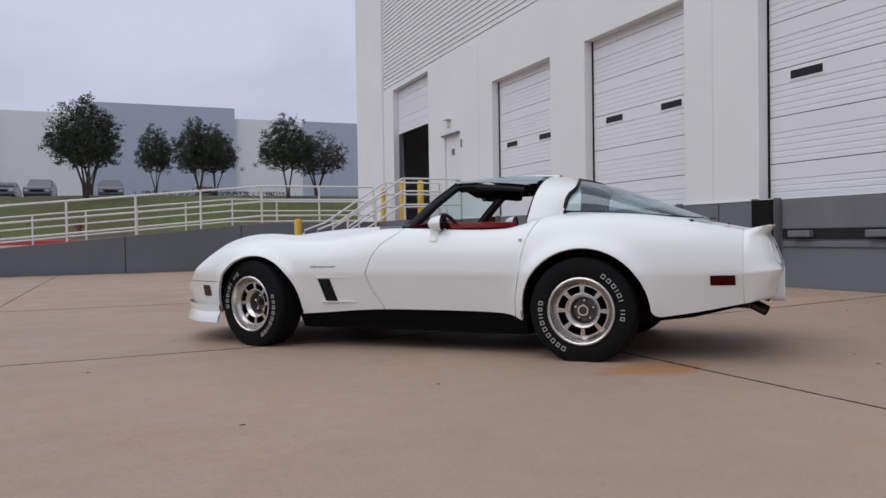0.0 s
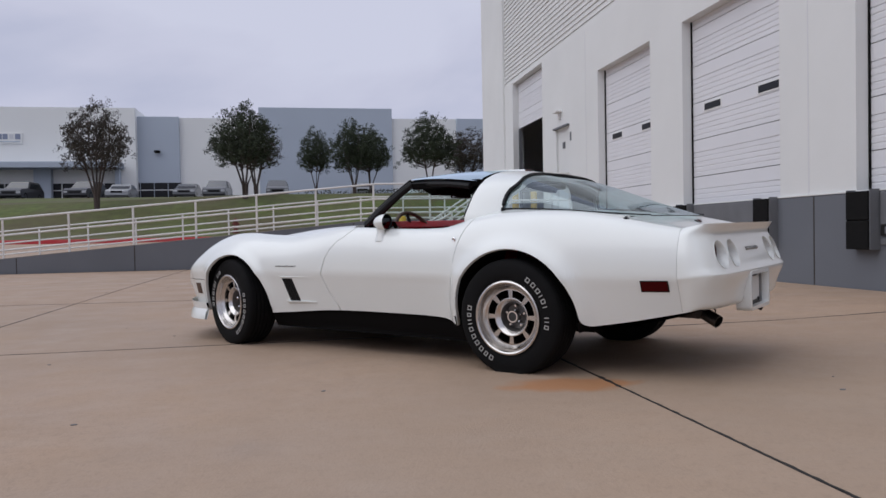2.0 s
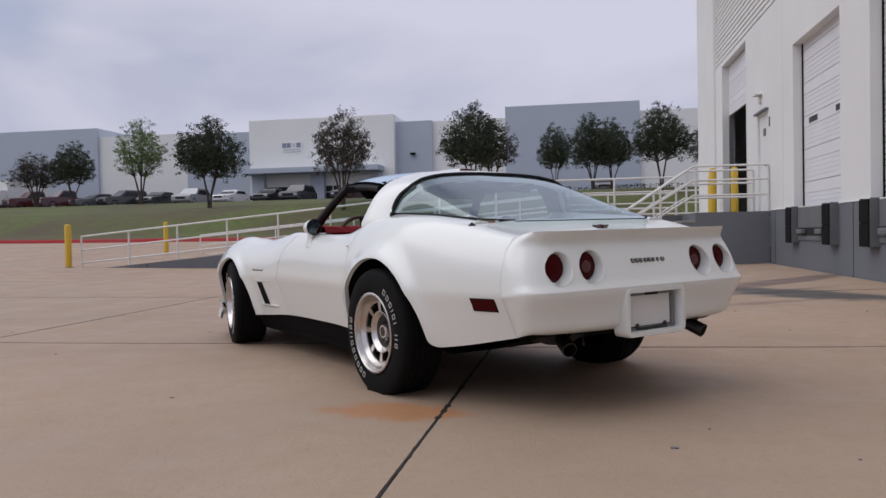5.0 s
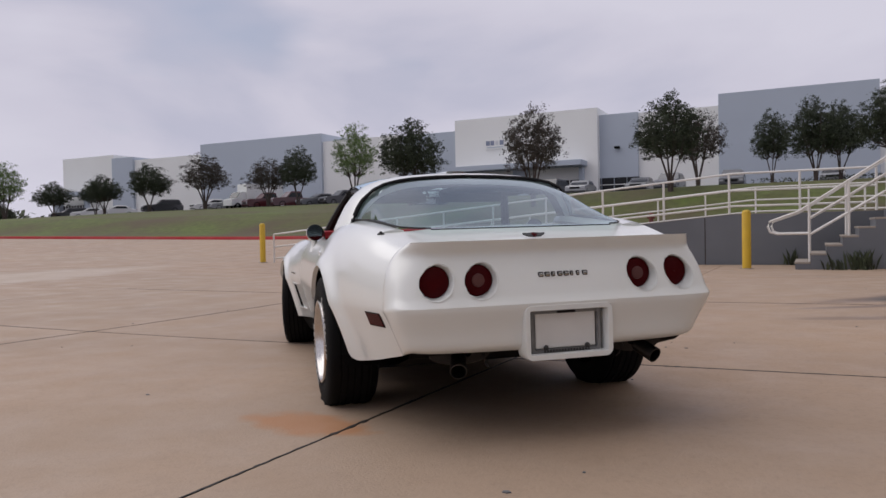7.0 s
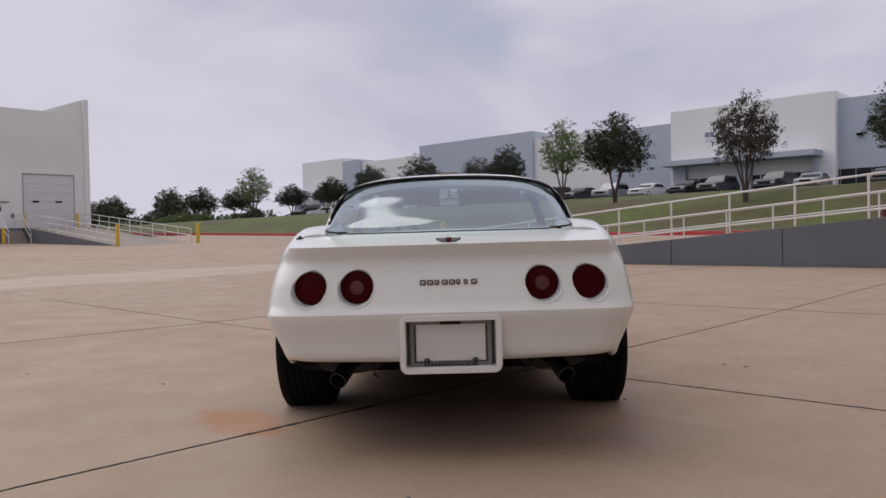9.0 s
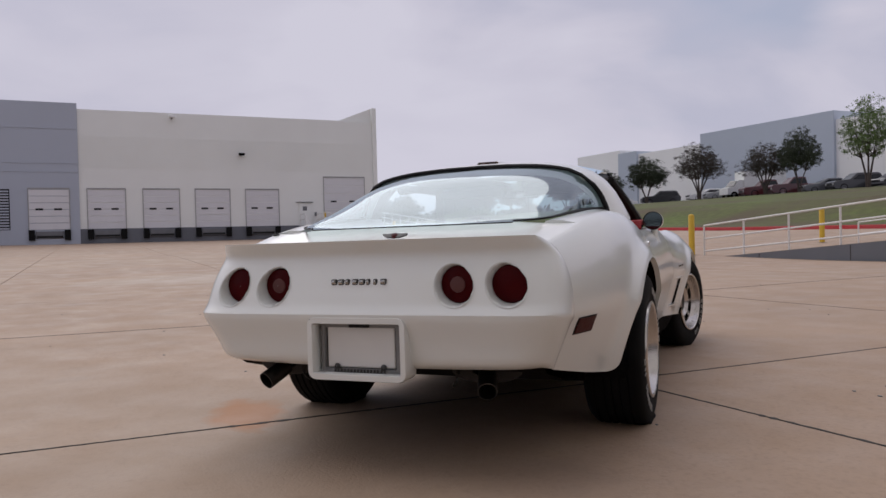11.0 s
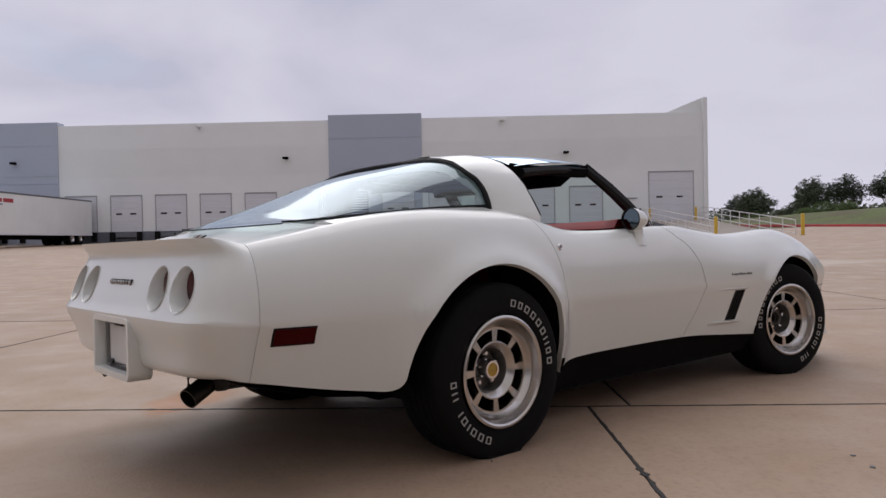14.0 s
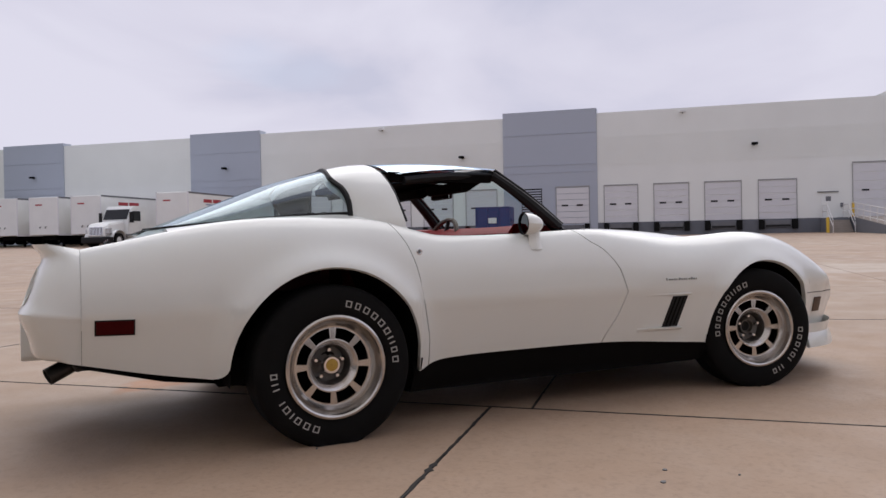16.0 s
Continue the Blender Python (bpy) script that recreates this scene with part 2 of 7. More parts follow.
def tube(bm, pts, r, seg=8, cap=True, flat=1.0):
    """A round bar along points."""
    pts = [Vector(p) for p in pts]
    rings = []
    for i, p in enumerate(pts):
        d = (pts[min(i + 1, len(pts) - 1)] - pts[max(i - 1, 0)]).normalized()
        up = Vector((0, 0, 1)) if abs(d.z) < 0.95 else Vector((1, 0, 0))
        s = d.cross(up).normalized()
        u = s.cross(d)
        rr = r[i] if isinstance(r, (list, tuple)) else r
        rings.append([bm.verts.new(p + rr * (s * math.cos(a) + u * flat * math.sin(a))) for a in [2 * math.pi * k / seg for k in range(seg)]])
    for a, b in zip(rings, rings[1:]):
        for k in range(seg):
            bm.faces.new((a[k], a[(k + 1) % seg], b[(k + 1) % seg], b[k]))
    if cap:
        bm.faces.new(rings[0][::-1])
        bm.faces.new(rings[-1])


def lathe(bm, profile, seg=48, axis="x", close=False):
    """A turned form: profile of (along the axis, radius)."""
    rings = []
    for a, r in profile:
        ring = []
        for k in range(seg):
            c, s = math.cos(2 * math.pi * k / seg) * r, math.sin(2 * math.pi * k / seg) * r
            ring.append(bm.verts.new((a, c, s) if axis == "x" else (c, s, a)))
        rings.append(ring)
    pairs = list(zip(rings, rings[1:])) + ([(rings[-1], rings[0])] if close else [])
    for p, q in pairs:
        for k in range(seg):
            bm.faces.new((p[k], p[(k + 1) % seg], q[(k + 1) % seg], q[k]))
    return rings


def sheet(bm, rows):
    """A quad sheet through rows of points."""
    vs = [[bm.verts.new(p) for p in row] for row in rows]
    for a, b in zip(vs, vs[1:]):
        for i in range(len(a) - 1):
            bm.faces.new((a[i], a[i + 1], b[i + 1], b[i]))
    return vs


def curve(keys):
    """A smooth function through (place, value) pairs, level slopes at the ends."""
    xs, ys = np.array([k[0] for k in keys], float), np.array([k[1] for k in keys], float)
    d = np.gradient(ys, xs)
    def f(x):
        x = min(max(x, xs[0]), xs[-1])
        i = min(max(int(np.searchsorted(xs, x)) - 1, 0), len(xs) - 2)
        h = xs[i + 1] - xs[i]
        t = (x - xs[i]) / h
        s = (ys[i + 1] - ys[i]) / h
        a, b = d[i], d[i + 1]
        if s == 0 or a / s < 0:
            a = 0.0
        if s == 0 or b / s < 0:
            b = 0.0
        if s:
            a, b = min(a / s, 3) * s, min(b / s, 3) * s
        return float(ys[i] * (1 + 2 * t) * (1 - t) ** 2 + a * h * t * (1 - t) ** 2 + ys[i + 1] * t * t * (3 - 2 * t) + b * h * t * t * (t - 1))
    return f


def thing(name, label, category, group="", place=(0, 0, 0), turn=0.0):
    ob = new(name)
    ob.empty_display_size = 0.1
    ob.matrix_basis = pose(*place, 0, 0, turn)
    return tagged(ob, label, category, group)

# ---- ground ----


def soft_ramp(t, w):
    return 0.5 * (t + math.sqrt(t * t + w * w)) - 0.5 * w * math.exp(-abs(t) / w)


def ground_z(x, y):
    """Height of the yard: nearly level by the car, rising to the west, to the north kerb and to the dock wall."""
    r = math.hypot(x, y)
    tilt = (0.0083 * x - 0.0082 * y - 0.0075) / (1 + (r / 6.0) ** 4)
    west = 0.0175 * soft_ramp(-min(max(x, -90), 20) - 9.5, 2.0)
    north = (0.052 - 0.019 * min(max((-x - 7) / 20, 0), 1)) * soft_ramp(min(y, KERB_Y) - 17.5, 2.0)
    south = 0.005 * max(0.0, min(-y, 60) - 4) * min(max((-x - 16) / 26, 0), 1)
    apron = 0.05 * min(max((x - 2.2) / 2.2, 0), 1) if x < 6 else 0.05
    return tilt + west + north + south + apron


KERB_Y, BANK_Y, BANK_Z = 29.5, 57.0, 3.98


def land_z(x, y):
    z = ground_z(x, y)
    if y > KERB_Y + 0.15:
        t = min((y - KERB_Y - 0.15) / (BANK_Y - KERB_Y), 1.0)
        u = min(max((y - 30.5) / 7.0, 0.0), 1.0)
        steep = 0.6 - 0.3 * min(max((-x - 5) / 20, 0), 1)
        z0 = z + 0.15
        fade = 1.0 if x > -72 else max(0.35, 1 - (-72 - x) / 140)
        return z0 + (BANK_Z * fade - min(z0, BANK_Z * fade)) * (steep * u * u * (3 - 2 * u) + (1 - steep) * t)
    return z


M_CONC = mat("tan_concrete", (0.385, 0.285, 0.212), 0.82)


def concrete_nodes():
    """Warm concrete: mottling, pour marks, a rust spot behind one tyre and a damp patch by the dock."""
    n, l = M_CONC.node_tree.nodes, M_CONC.node_tree.links
    b = n["Principled BSDF"]
    co = n.new("ShaderNodeTexCoord")
    def noise_range(scale, lo, hi, a, c, detail=8.0, stretch=(1, 1, 1)):
        mp, t, r = n.new("ShaderNodeMapping"), n.new("ShaderNodeTexNoise"), n.new("ShaderNodeMapRange")
        mp.inputs["Scale"].default_value = stretch
        t.inputs["Scale"].default_value, t.inputs["Detail"].default_value = scale, detail
        r.inputs[1].default_value, r.inputs[2].default_value, r.inputs[3].default_value, r.inputs[4].default_value = lo, hi, a, c
        l.new(co.outputs["Object"], mp.inputs["Vector"])
        l.new(mp.outputs["Vector"], t.inputs["Vector"])
        l.new(t.outputs["Fac"], r.inputs[0])
        return r.outputs[0]
    def mix(fac, a, c, blend="MIX"):
        m = n.new("ShaderNodeMix")
        m.data_type, m.blend_type = "RGBA", blend
        for sock, v in ((0, fac), (6, a), (7, c)):
            if hasattr(v, "links"):
                l.new(v, m.inputs[sock])
            else:
                m.inputs[sock].default_value = v
        return m.outputs[2]
    def spot(x, y, rx, ry, turn=0.0):
        mp, ln, r, nz, ad = n.new("ShaderNodeMapping"), n.new("ShaderNodeVectorMath"), n.new("ShaderNodeMapRange"), n.new("ShaderNodeTexNoise"), n.new("ShaderNodeMath")
        mp.vector_type = "TEXTURE"
        mp.inputs["Location"].default_value = (x, y, 0)
        mp.inputs["Rotation"].default_value = (0, 0, radians(turn))
        mp.inputs["Scale"].default_value = (rx, ry, 1000.0)
        ln.operation = "LENGTH"
        nz.inputs["Scale"].default_value, nz.inputs["Detail"].default_value = 2.2 / max(rx, ry), 5.0
        ad.operation = "MULTIPLY_ADD"
        ad.inputs[1].default_value = 1.1
        r.inputs[1].default_value, r.inputs[2].default_value, r.inputs[3].default_value, r.inputs[4].default_value = 1.35, 0.85, 0.0, 1.0
        l.new(co.outputs["Object"], mp.inputs["Vector"])
        l.new(co.outputs["Object"], nz.inputs["Vector"])
        l.new(mp.outputs["Vector"], ln.inputs[0])
        l.new(nz.outputs["Fac"], ad.inputs[0])
        l.new(ln.outputs["Value"], ad.inputs[2])
        sub = n.new("ShaderNodeMath")
        sub.operation = "SUBTRACT"
        sub.inputs[1].default_value = 0.5
        l.new(ad.outputs[0], sub.inputs[0])
        l.new(sub.outputs[0], r.inputs[0])
        return r.outputs[0]
    info = n.new("ShaderNodeObjectInfo")
    rnd = n.new("ShaderNodeMapRange")
    rnd.inputs[3].default_value, rnd.inputs[4].default_value = 0.0, 0.16
    l.new(info.outputs["Random"], rnd.inputs[0])
    c = mix(noise_range(0.55, 0.36, 0.68, 0.0, 0.75), (0.410, 0.292, 0.205, 1), (0.325, 0.235, 0.170, 1))
    c = mix(noise_range(3.2, 0.45, 0.75, 0.0, 0.28, stretch=(0.6, 1.4, 1)), c, (0.43, 0.335, 0.26, 1))
    c = mix(noise_range(42, 0.5, 0.8, 0.0, 0.45), c, (0.19, 0.135, 0.10, 1))
    c = mix(noise_range(9, 0.48, 0.75, 0.0, 0.22), c, (0.26, 0.185, 0.13, 1))
    c = mix(noise_range(6, 0.58, 0.80, 0.0, 0.32), c, (0.46, 0.36, 0.28, 1))
    c = mix(noise_range(1.4, 0.62, 0.78, 0.0, 0.45), c, (0.20, 0.155, 0.125, 1))
    c = mix(noise_range(0.11, 0.42, 0.62, 0.0, 0.4, detail=4.0), c, (0.37, 0.295, 0.225, 1))
    c = mix(rnd.outputs[0], c, (0.28, 0.215, 0.165, 1))
    s1 = spot(-0.40, -0.985, 0.30, 0.15, -10)
    k = n.new("ShaderNodeMath")
    k.operation = "MULTIPLY"
    k.inputs[1].default_value = 0.8
    l.new(s1, k.inputs[0])
    c = mix(k.outputs[0], c, (0.40, 0.185, 0.075, 1))
    for place, strength, tone in (((3.2, 7.0, 0.30, 1.9, -46), 0.8, (0.13, 0.092, 0.082, 1)), ((2.2, 4.12, 0.13, 0.8, -73), 0.5, (0.16, 0.118, 0.10, 1)), ((2.6, 5.45, 0.12, 1.1, -62), 0.65, (0.15, 0.11, 0.10, 1)), ((3.05, 5.1, 0.42, 1.15, 31), 0.95, (0.062, 0.060, 0.056, 1))):
        k2 = n.new("ShaderNodeMath")
        k2.operation = "MULTIPLY"
        k2.inputs[1].default_value = strength
        l.new(spot(*place), k2.inputs[0])
        c = mix(k2.outputs[0], c, tone)
    s3 = spot(-13.5, 4.6, 1.4, 6.0, 8)
    k3 = n.new("ShaderNodeMath")
    k3.operation = "MULTIPLY"
    k3.inputs[1].default_value = 0.55
    l.new(s3, k3.inputs[0])
    c = mix(k3.outputs[0], c, (0.50, 0.44, 0.38, 1))
    c = mix(1.0, c, (0.965, 0.94, 0.912, 1), "MULTIPLY")
    l.new(c, b.inputs["Base Color"])
    l.new(noise_range(2.0, 0.3, 0.7, 0.50, 0.82), b.inputs["Roughness"])
    t, bp = n.new("ShaderNodeTexNoise"), n.new("ShaderNodeBump")
    t.inputs["Scale"].default_value, t.inputs["Detail"].default_value = 90.0, 7.0
    bp.inputs["Strength"].default_value, bp.inputs["Distance"].default_value = 0.35, 0.006
    l.new(co.outputs["Object"], t.inputs["Vector"])
    l.new(t.outputs["Fac"], bp.inputs["Height"])
    l.new(bp.outputs["Normal"], b.inputs["Normal"])


concrete_nodes()
M_JOINT = mat("dark_joint_filler", (0.045, 0.036, 0.030), 0.9, var=0.4, scale=12)
M_GRASS = mat("rough_grass", (0.105, 0.138, 0.028), 0.95, var=0.9, scale=2.6, stain=1.0, sscale=0.22, second=(0.085, 0.060, 0.036), bump=1.0, bscale=7)
M_ASPHALT = mat("parking_asphalt", (0.06, 0.058, 0.056), 0.9, var=0.3, scale=2)

xs_g = sorted(set([-700, -420, -260, -180, -130, -110, -95, -85, -75, -66] + [round(-58 + 3 * i, 2) for i in range(22)] + [8, 12, 20, 30, 45, 70, 110, 180, 300, 700]))
ys_g = sorted(set([-700, -400, -220, -130, -90, -70, -55, -45] + [round(-36 + 3 * i, 2) for i in range(24)] + [KERB_Y, KERB_Y + 0.15] + [31.2, 32, 34, 35, 37, 38, 40, 43, 46, 49, 52, 55, 57, 60, 64, 70, 80, 100, 140, 220, 400, 800]))
bm = bmesh.new()
grid_v = [[bm.verts.new((x, y, land_z(x, y) - (0.085 if y <= KERB_Y and x < 4.8 else 0.0))) for x in xs_g] for y in ys_g]
face_kind = []
for j in range(len(ys_g) - 1):
    for i in range(len(xs_g) - 1):
        bm.faces.new((grid_v[j][i], grid_v[j][i + 1], grid_v[j + 1][i + 1], grid_v[j + 1][i]))
        ym = (ys_g[j] + ys_g[j + 1]) / 2
        xm = (xs_g[i] + xs_g[i + 1]) / 2
        face_kind.append(0 if ym < KERB_Y and -60 < xm < 20 and ym > -60 else (2 if 57.5 < ym < 80 and xm > -125 else 1))
ground = finish("ground", bm, M_JOINT)
ground.data.materials.append(M_GRASS)
ground.data.materials.append(M_ASPHALT)
for p, k in zip(ground.data.polygons, face_kind):
    p.material_index = k
tagged(ground, "tan concrete truck yard, grass bank and car park", "ground", kind="structure")

# ---- dock building beside the car ----
DX = 4.43
DOORS = [(8.08, 10.56), (4.32, 6.90), (0.45, 2.93), (-3.38, -0.88), (-7.20, -4.70), (-11.0, -8.52)]
SILL, HEAD = 1.17, 4.17


def dock_wall():
    wall = thing("wall_dock", "white painted tilt-up concrete warehouse wall", "wall")
    wall["kind"] = "structure"
    back = DX + 0.32
    def slab(y0, y1, z0, z1, x=DX):
        bm = bmesh.new()
        box(bm, x, y0, z0, back, y1, z1)
        part("wall_panel", bm, M_WALL, wall)
    slab(-16, 18.2, 5.21, 5.28)
    edges = sorted(DOORS)
    y = -16.0
    for a, b in edges:
        slab(y, a, SILL - 0.02, 5.21)
        slab(a, b, HEAD, 5.21)
        y = b
    slab(y, 12.42, SILL - 0.02, 5.21)
    slab(12.42, 13.30, 3.26, 5.21)
    slab(13.30, 14.40, 1.14, 5.21)
    slab(17.28, 18.2, 1.14, 5.21)
    slab(-16, 18.2, 8.85, 11.6)
    return wall


dock_wall()
bm = bmesh.new()
box(bm, DX - 0.06, 18.2, -0.4, DX + 0.32, 21.0, 11.6, 0.02)
tagged(finish("wall_corner", bm, M_WALL), "plain white concrete corner panel of the warehouse", "wall", kind="structure")
bm = bmesh.new()
box(bm, DX + 0.32, 20.7, -0.4, DX + 40, 21.0, 11.6)
box(bm, DX + 0.6, -16, -0.4, DX + 40, -15.7, 11.6)
box(bm, DX + 0.33, -16, 11.3, DX + 40, 21.0, 11.6)
box(bm, DX + 5.0, -15.7, -0.4, DX + 5.2, 20.7, 11.3)
tagged(finish("wall_behind", bm, M_WALL), "white outer walls and roof of the warehouse", "wall", kind="structure")
bm = bmesh.new()
z = 5.28
while z < 8.84:
    prism(bm, [(DX + 0.02, z), (DX + 0.02, z + 0.070), (DX + 0.046, z + 0.084), (DX + 0.046, z + 0.12), (DX + 0.32, z + 0.12), (DX + 0.32, z)], 1, -16, 18.2)
    z += 0.1255
tagged(finish("wall_ribbed_band", bm, M_WALL), "white ribbed concrete band high on the warehouse", "wall", kind="structure")
bm = bmesh.new()
box(bm, DX - 0.025, -16, -0.4, DX + 0.32, 12.2, SILL - 0.025, 0.008)
tagged(finish("wall_grey_base", bm, M_GREY), "dark grey painted base of the loading dock", "wall", kind="structure")
bm = bmesh.new()
box(bm, DX - 0.034, -16, SILL - 0.022, DX - 0.004, 12.2, SILL - 0.002, 0.004)
tagged(finish("dock_ledge", bm, M_WALL), "thin white ledge along the top of the grey base", "trim", kind="structure")
for k, yj in enumerate([(p[1] + q[0]) / 2 for p, q in zip(sorted(DOORS), sorted(DOORS)[1:])] + [11.8]):
    bm = bmesh.new()
    box(bm, DX - 0.029, yj - 0.009, -0.02, DX - 0.02, yj + 0.009, SILL - 0.026)
    tagged(finish("wall_joint_%d" % (k + 1), bm, M_JOINT), "vertical control joint in the grey base", "joint", kind="structure")


for k, yj in enumerate((11.27, 3.75, -0.2, -3.95)):
    bm = bmesh.new()
    box(bm, DX - 0.003, yj - 0.010, SILL, DX + 0.002, yj + 0.010, 5.2)
    tagged(finish("panel_joint_%d" % (k + 1), bm, M_DOORFAR), "pale caulked joint between white wall panels", "joint", kind="structure")


def sectional_door(y0, y1, z0, z1, x, parent, windows=True, first=1.612):
    """Sections 0.602 m high: a flat strip under each joint and a field of faint ribs below it."""
    joints = [z for z in (first + 0.602 * k for k in range(-3, 8)) if z0 + 0.03 < z < z1 - 0.03]
    for a, b in zip([z0] + joints, joints + [z1]):
        bm = bmesh.new()
        prof = [(x, a + 0.012)]
        base = (b if b in joints else a + 0.602) - 0.602
        for h in (0.085, 0.165, 0.245, 0.325, 0.405):
            z, d, w = base + h, (0.012 if h == 0.405 else 0.007), (0.009 if h == 0.405 else 0.012)
            if a + 0.03 < z < b - 0.02:
                prof += [(x, z - w - 0.004), (x + d, z - w * 0.5), (x + d, z + w * 0.3), (x, z + w * 0.5)]
        prism(bm, prof + [(x, b), (x + 0.05, b), (x + 0.05, a + 0.012)], 1, y0, y1)
        section = part("door_section", bm, M_DOOR, parent)
        if a < 2.715 < b:
            leaf = section
    bm = bmesh.new()
    for z in joints:
        box(bm, x + 0.02, y0, z - 0.004, x + 0.055, y1, z + 0.016)
    part("section_joint", bm, M_STEEL, parent, "dark gap between door sections")
    if windows:
        w = y1 - y0
        zw = 2.715
        for f in (0.10, 0.665):
            bm = bmesh.new()
            box(bm, x - 0.012, y0 + f * w, zw - 0.055, x + 0.01, y0 + f * w + 0.48, zw + 0.055, 0.010)
            part("window_slot", bm, M_DOORWIN, leaf, "small dark vision window")
            bm = bmesh.new()
            box(bm, x - 0.008, y0 + f * w - 0.022, zw - 0.077, x + 0.01, y0 + f * w + 0.502, zw + 0.077, 0.006)
            part("window_frame", bm, M_WALL, leaf, "white frame of the vision window")


def dock_fittings(y0, y1, x, z0, parent_name="dock_leveller"):
    lev = thing(parent_name, "grey steel dock leveller plate under a dock door", "dock leveller", "dock levellers")
    bm = bmesh.new()
    box(bm, x - 0.05, y0 + 0.41, z0 + 0.72, x - 0.026, y1 - 0.41, SILL - 0.03, 0.01)
    part("plate", bm, M_STEEL, lev)
    # a black box on the wall paints the slot's shade, steel at one door
    bm = bmesh.new()
    box(bm, x - 0.045, y0 + 0.41, z0 + 0.60, x - 0.028, y1 - 0.41, z0 + 0.715)
    part("slot", bm, M_STEEL if (y0, y1) == DOORS[1] else M_VOID, lev, "slot below the plate")
    for yy in (y0 + 0.72, y1 - 0.72):
        bm = bmesh.new()
        box(bm, x - 0.13, yy - 0.16, z0 + 0.62, x - 0.05, yy + 0.16, z0 + 0.70, 0.012)
        part("lip_keeper", bm, M_STEEL, lev)
    bm = bmesh.new()
    box(bm, x - 0.05, y0 + 0.41, z0 + 0.50, x - 0.03, y1 - 0.41, z0 + 0.57, 0.01)
    part("lower_angle", bm, M_STEEL, lev)
    for yy in (y0 + 0.20, y1 - 0.20):
        bmp = thing("dock_bumper", "black laminated rubber dock bumper bolted to the wall", "dock bumper", "dock bumpers")
        k = z0 + 0.45
        while k < z0 + 1.08:
            bm = bmesh.new()
            box(bm, x - 0.17, yy - 0.17, k, x - 0.026, yy + 0.17, k + 0.318, 0.012)
            part("rubber_block", bm, M_RUBBER, bmp)
            k += 0.323
        for s in (-0.185, 0.172):
            bm = bmesh.new()
            box(bm, x - 0.15, yy + s, z0 + 0.45, x - 0.026, yy + s + 0.013, z0 + 1.11)
            part("steel_angle", bm, M_STEEL, bmp)


for k, (a, b) in enumerate(DOORS):
    d = thing("door_%d" % (k + 1), "closed white sectional dock door", "door")
    d["kind"] = "structure"
    sectional_door(a, b, SILL - 0.02, HEAD, DX + 0.18, d)
    bm = bmesh.new()
    box(bm, DX + 0.155, b - 0.016, SILL, DX + 0.26, b, HEAD)
    part("jamb_seal", bm, M_RUBBER, d, "black rubber seal along the jamb")
    dock_fittings(a, b, DX, 0.06)
d = thing("door_8", "half raised white sectional door over a dark opening", "door")
d["kind"] = "structure"
sectional_door(14.40, 17.28, 3.86, 5.18, DX + 0.18, d, windows=False, first=4.32)
# black back and floor sheets paint the darkness behind the raised door
bm = bmesh.new()
box(bm, DX + 4.9, 14.0, 1.12, DX + 4.95, 17.7, 5.2)
box(bm, DX + 0.33, 13.9, 1.12, DX + 4.9, 17.8, 1.135)
part("dark_interior", bm, M_VOID, d, "black sheets for the dark of the unlit warehouse inside")
bm = bmesh.new()
box(bm, DX + 0.17, 17.23, 1.145, DX + 0.27, 17.28, 3.85)
box(bm, DX + 0.17, 14.40, 1.145, DX + 0.27, 14.45, 3.85)
part("door_track", bm, M_STEEL, d)
# personnel door
d = thing("door_9", "white steel personnel door with drip cap", "door")
d["kind"] = "structure"
bm = bmesh.new()
box(bm, DX + 0.05, 12.42, 1.145, DX + 0.10, 13.30, 3.26)
part("door_leaf", bm, M_WALL, d)
bm = bmesh.new()
box(bm, DX - 0.07, 12.34, 3.27, DX + 0.0, 13.38, 3.31)
part("drip_cap", bm, M_STEEL, d)
bm = bmesh.new()
box(bm, DX + 0.03, 12.78, 2.78, DX + 0.05, 12.93, 2.93)
part("notice", bm, M_STEEL, d, "small grey notice")
bm = bmesh.new()
box(bm, DX - 0.01, 12.22, 2.9, DX + 0.0, 12.30, 3.1)
box(bm, DX - 0.03, 12.48, 2.1, DX + 0.05, 12.58, 2.16)
part("handle", bm, M_STEEL, d)
lamp = thing("wall_lamp", "small wall lamp bracket above the personnel door", "wall lamp")
bm = bmesh.new()
box(bm, DX - 0.14, 12.85, 3.66, DX, 13.15, 3.70, 0.01)
box(bm, DX - 0.05, 12.95, 3.50, DX, 13.05, 3.66, 0.01)
part("bracket", bm, M_RAIL, lamp)

# ---- ramp, landing, stairs ----
RY0, RY1, RZ = 14.2, 21.0, 1.14


def ramp_z(x):
    return 0.01 + (RZ - 0.01) * min(max((x + 12.6) / 12.6, 0), 1)


bm = bmesh.new()
prism(bm, [(-13.0, -0.4), (-13.0, 0.0), (-12.6, 0.005), (0.0, RZ - 0.015), (DX - 0.07, RZ - 0.015), (DX - 0.07, -0.4)], 1, RY0, RY1)
tagged(finish("ramp", bm, M_GREY), "dark grey painted retaining wall of the truck ramp", "ramp", kind="structure")
bm = bmesh.new()
prism(bm, [(-13.4, -0.03), (-12.6, 0.017), (0.0, RZ), (DX - 0.07, RZ), (DX - 0.07, RZ - 0.012), (0.0, RZ - 0.012), (-12.6, 0.006)], 1, RY0 + 0.01, RY1 - 0.01)
tagged(finish("ramp_surface", bm, M_STEP), "bare concrete ramp surface", "ramp", kind="structure")
bm = bmesh.new()
for k in range(5):
    xk = -11.0 + 2.6 * k
    box(bm, xk, RY0 - 0.004, -0.2, xk + 0.02, RY0 + 0.01, ramp_z(xk) - 0.02)
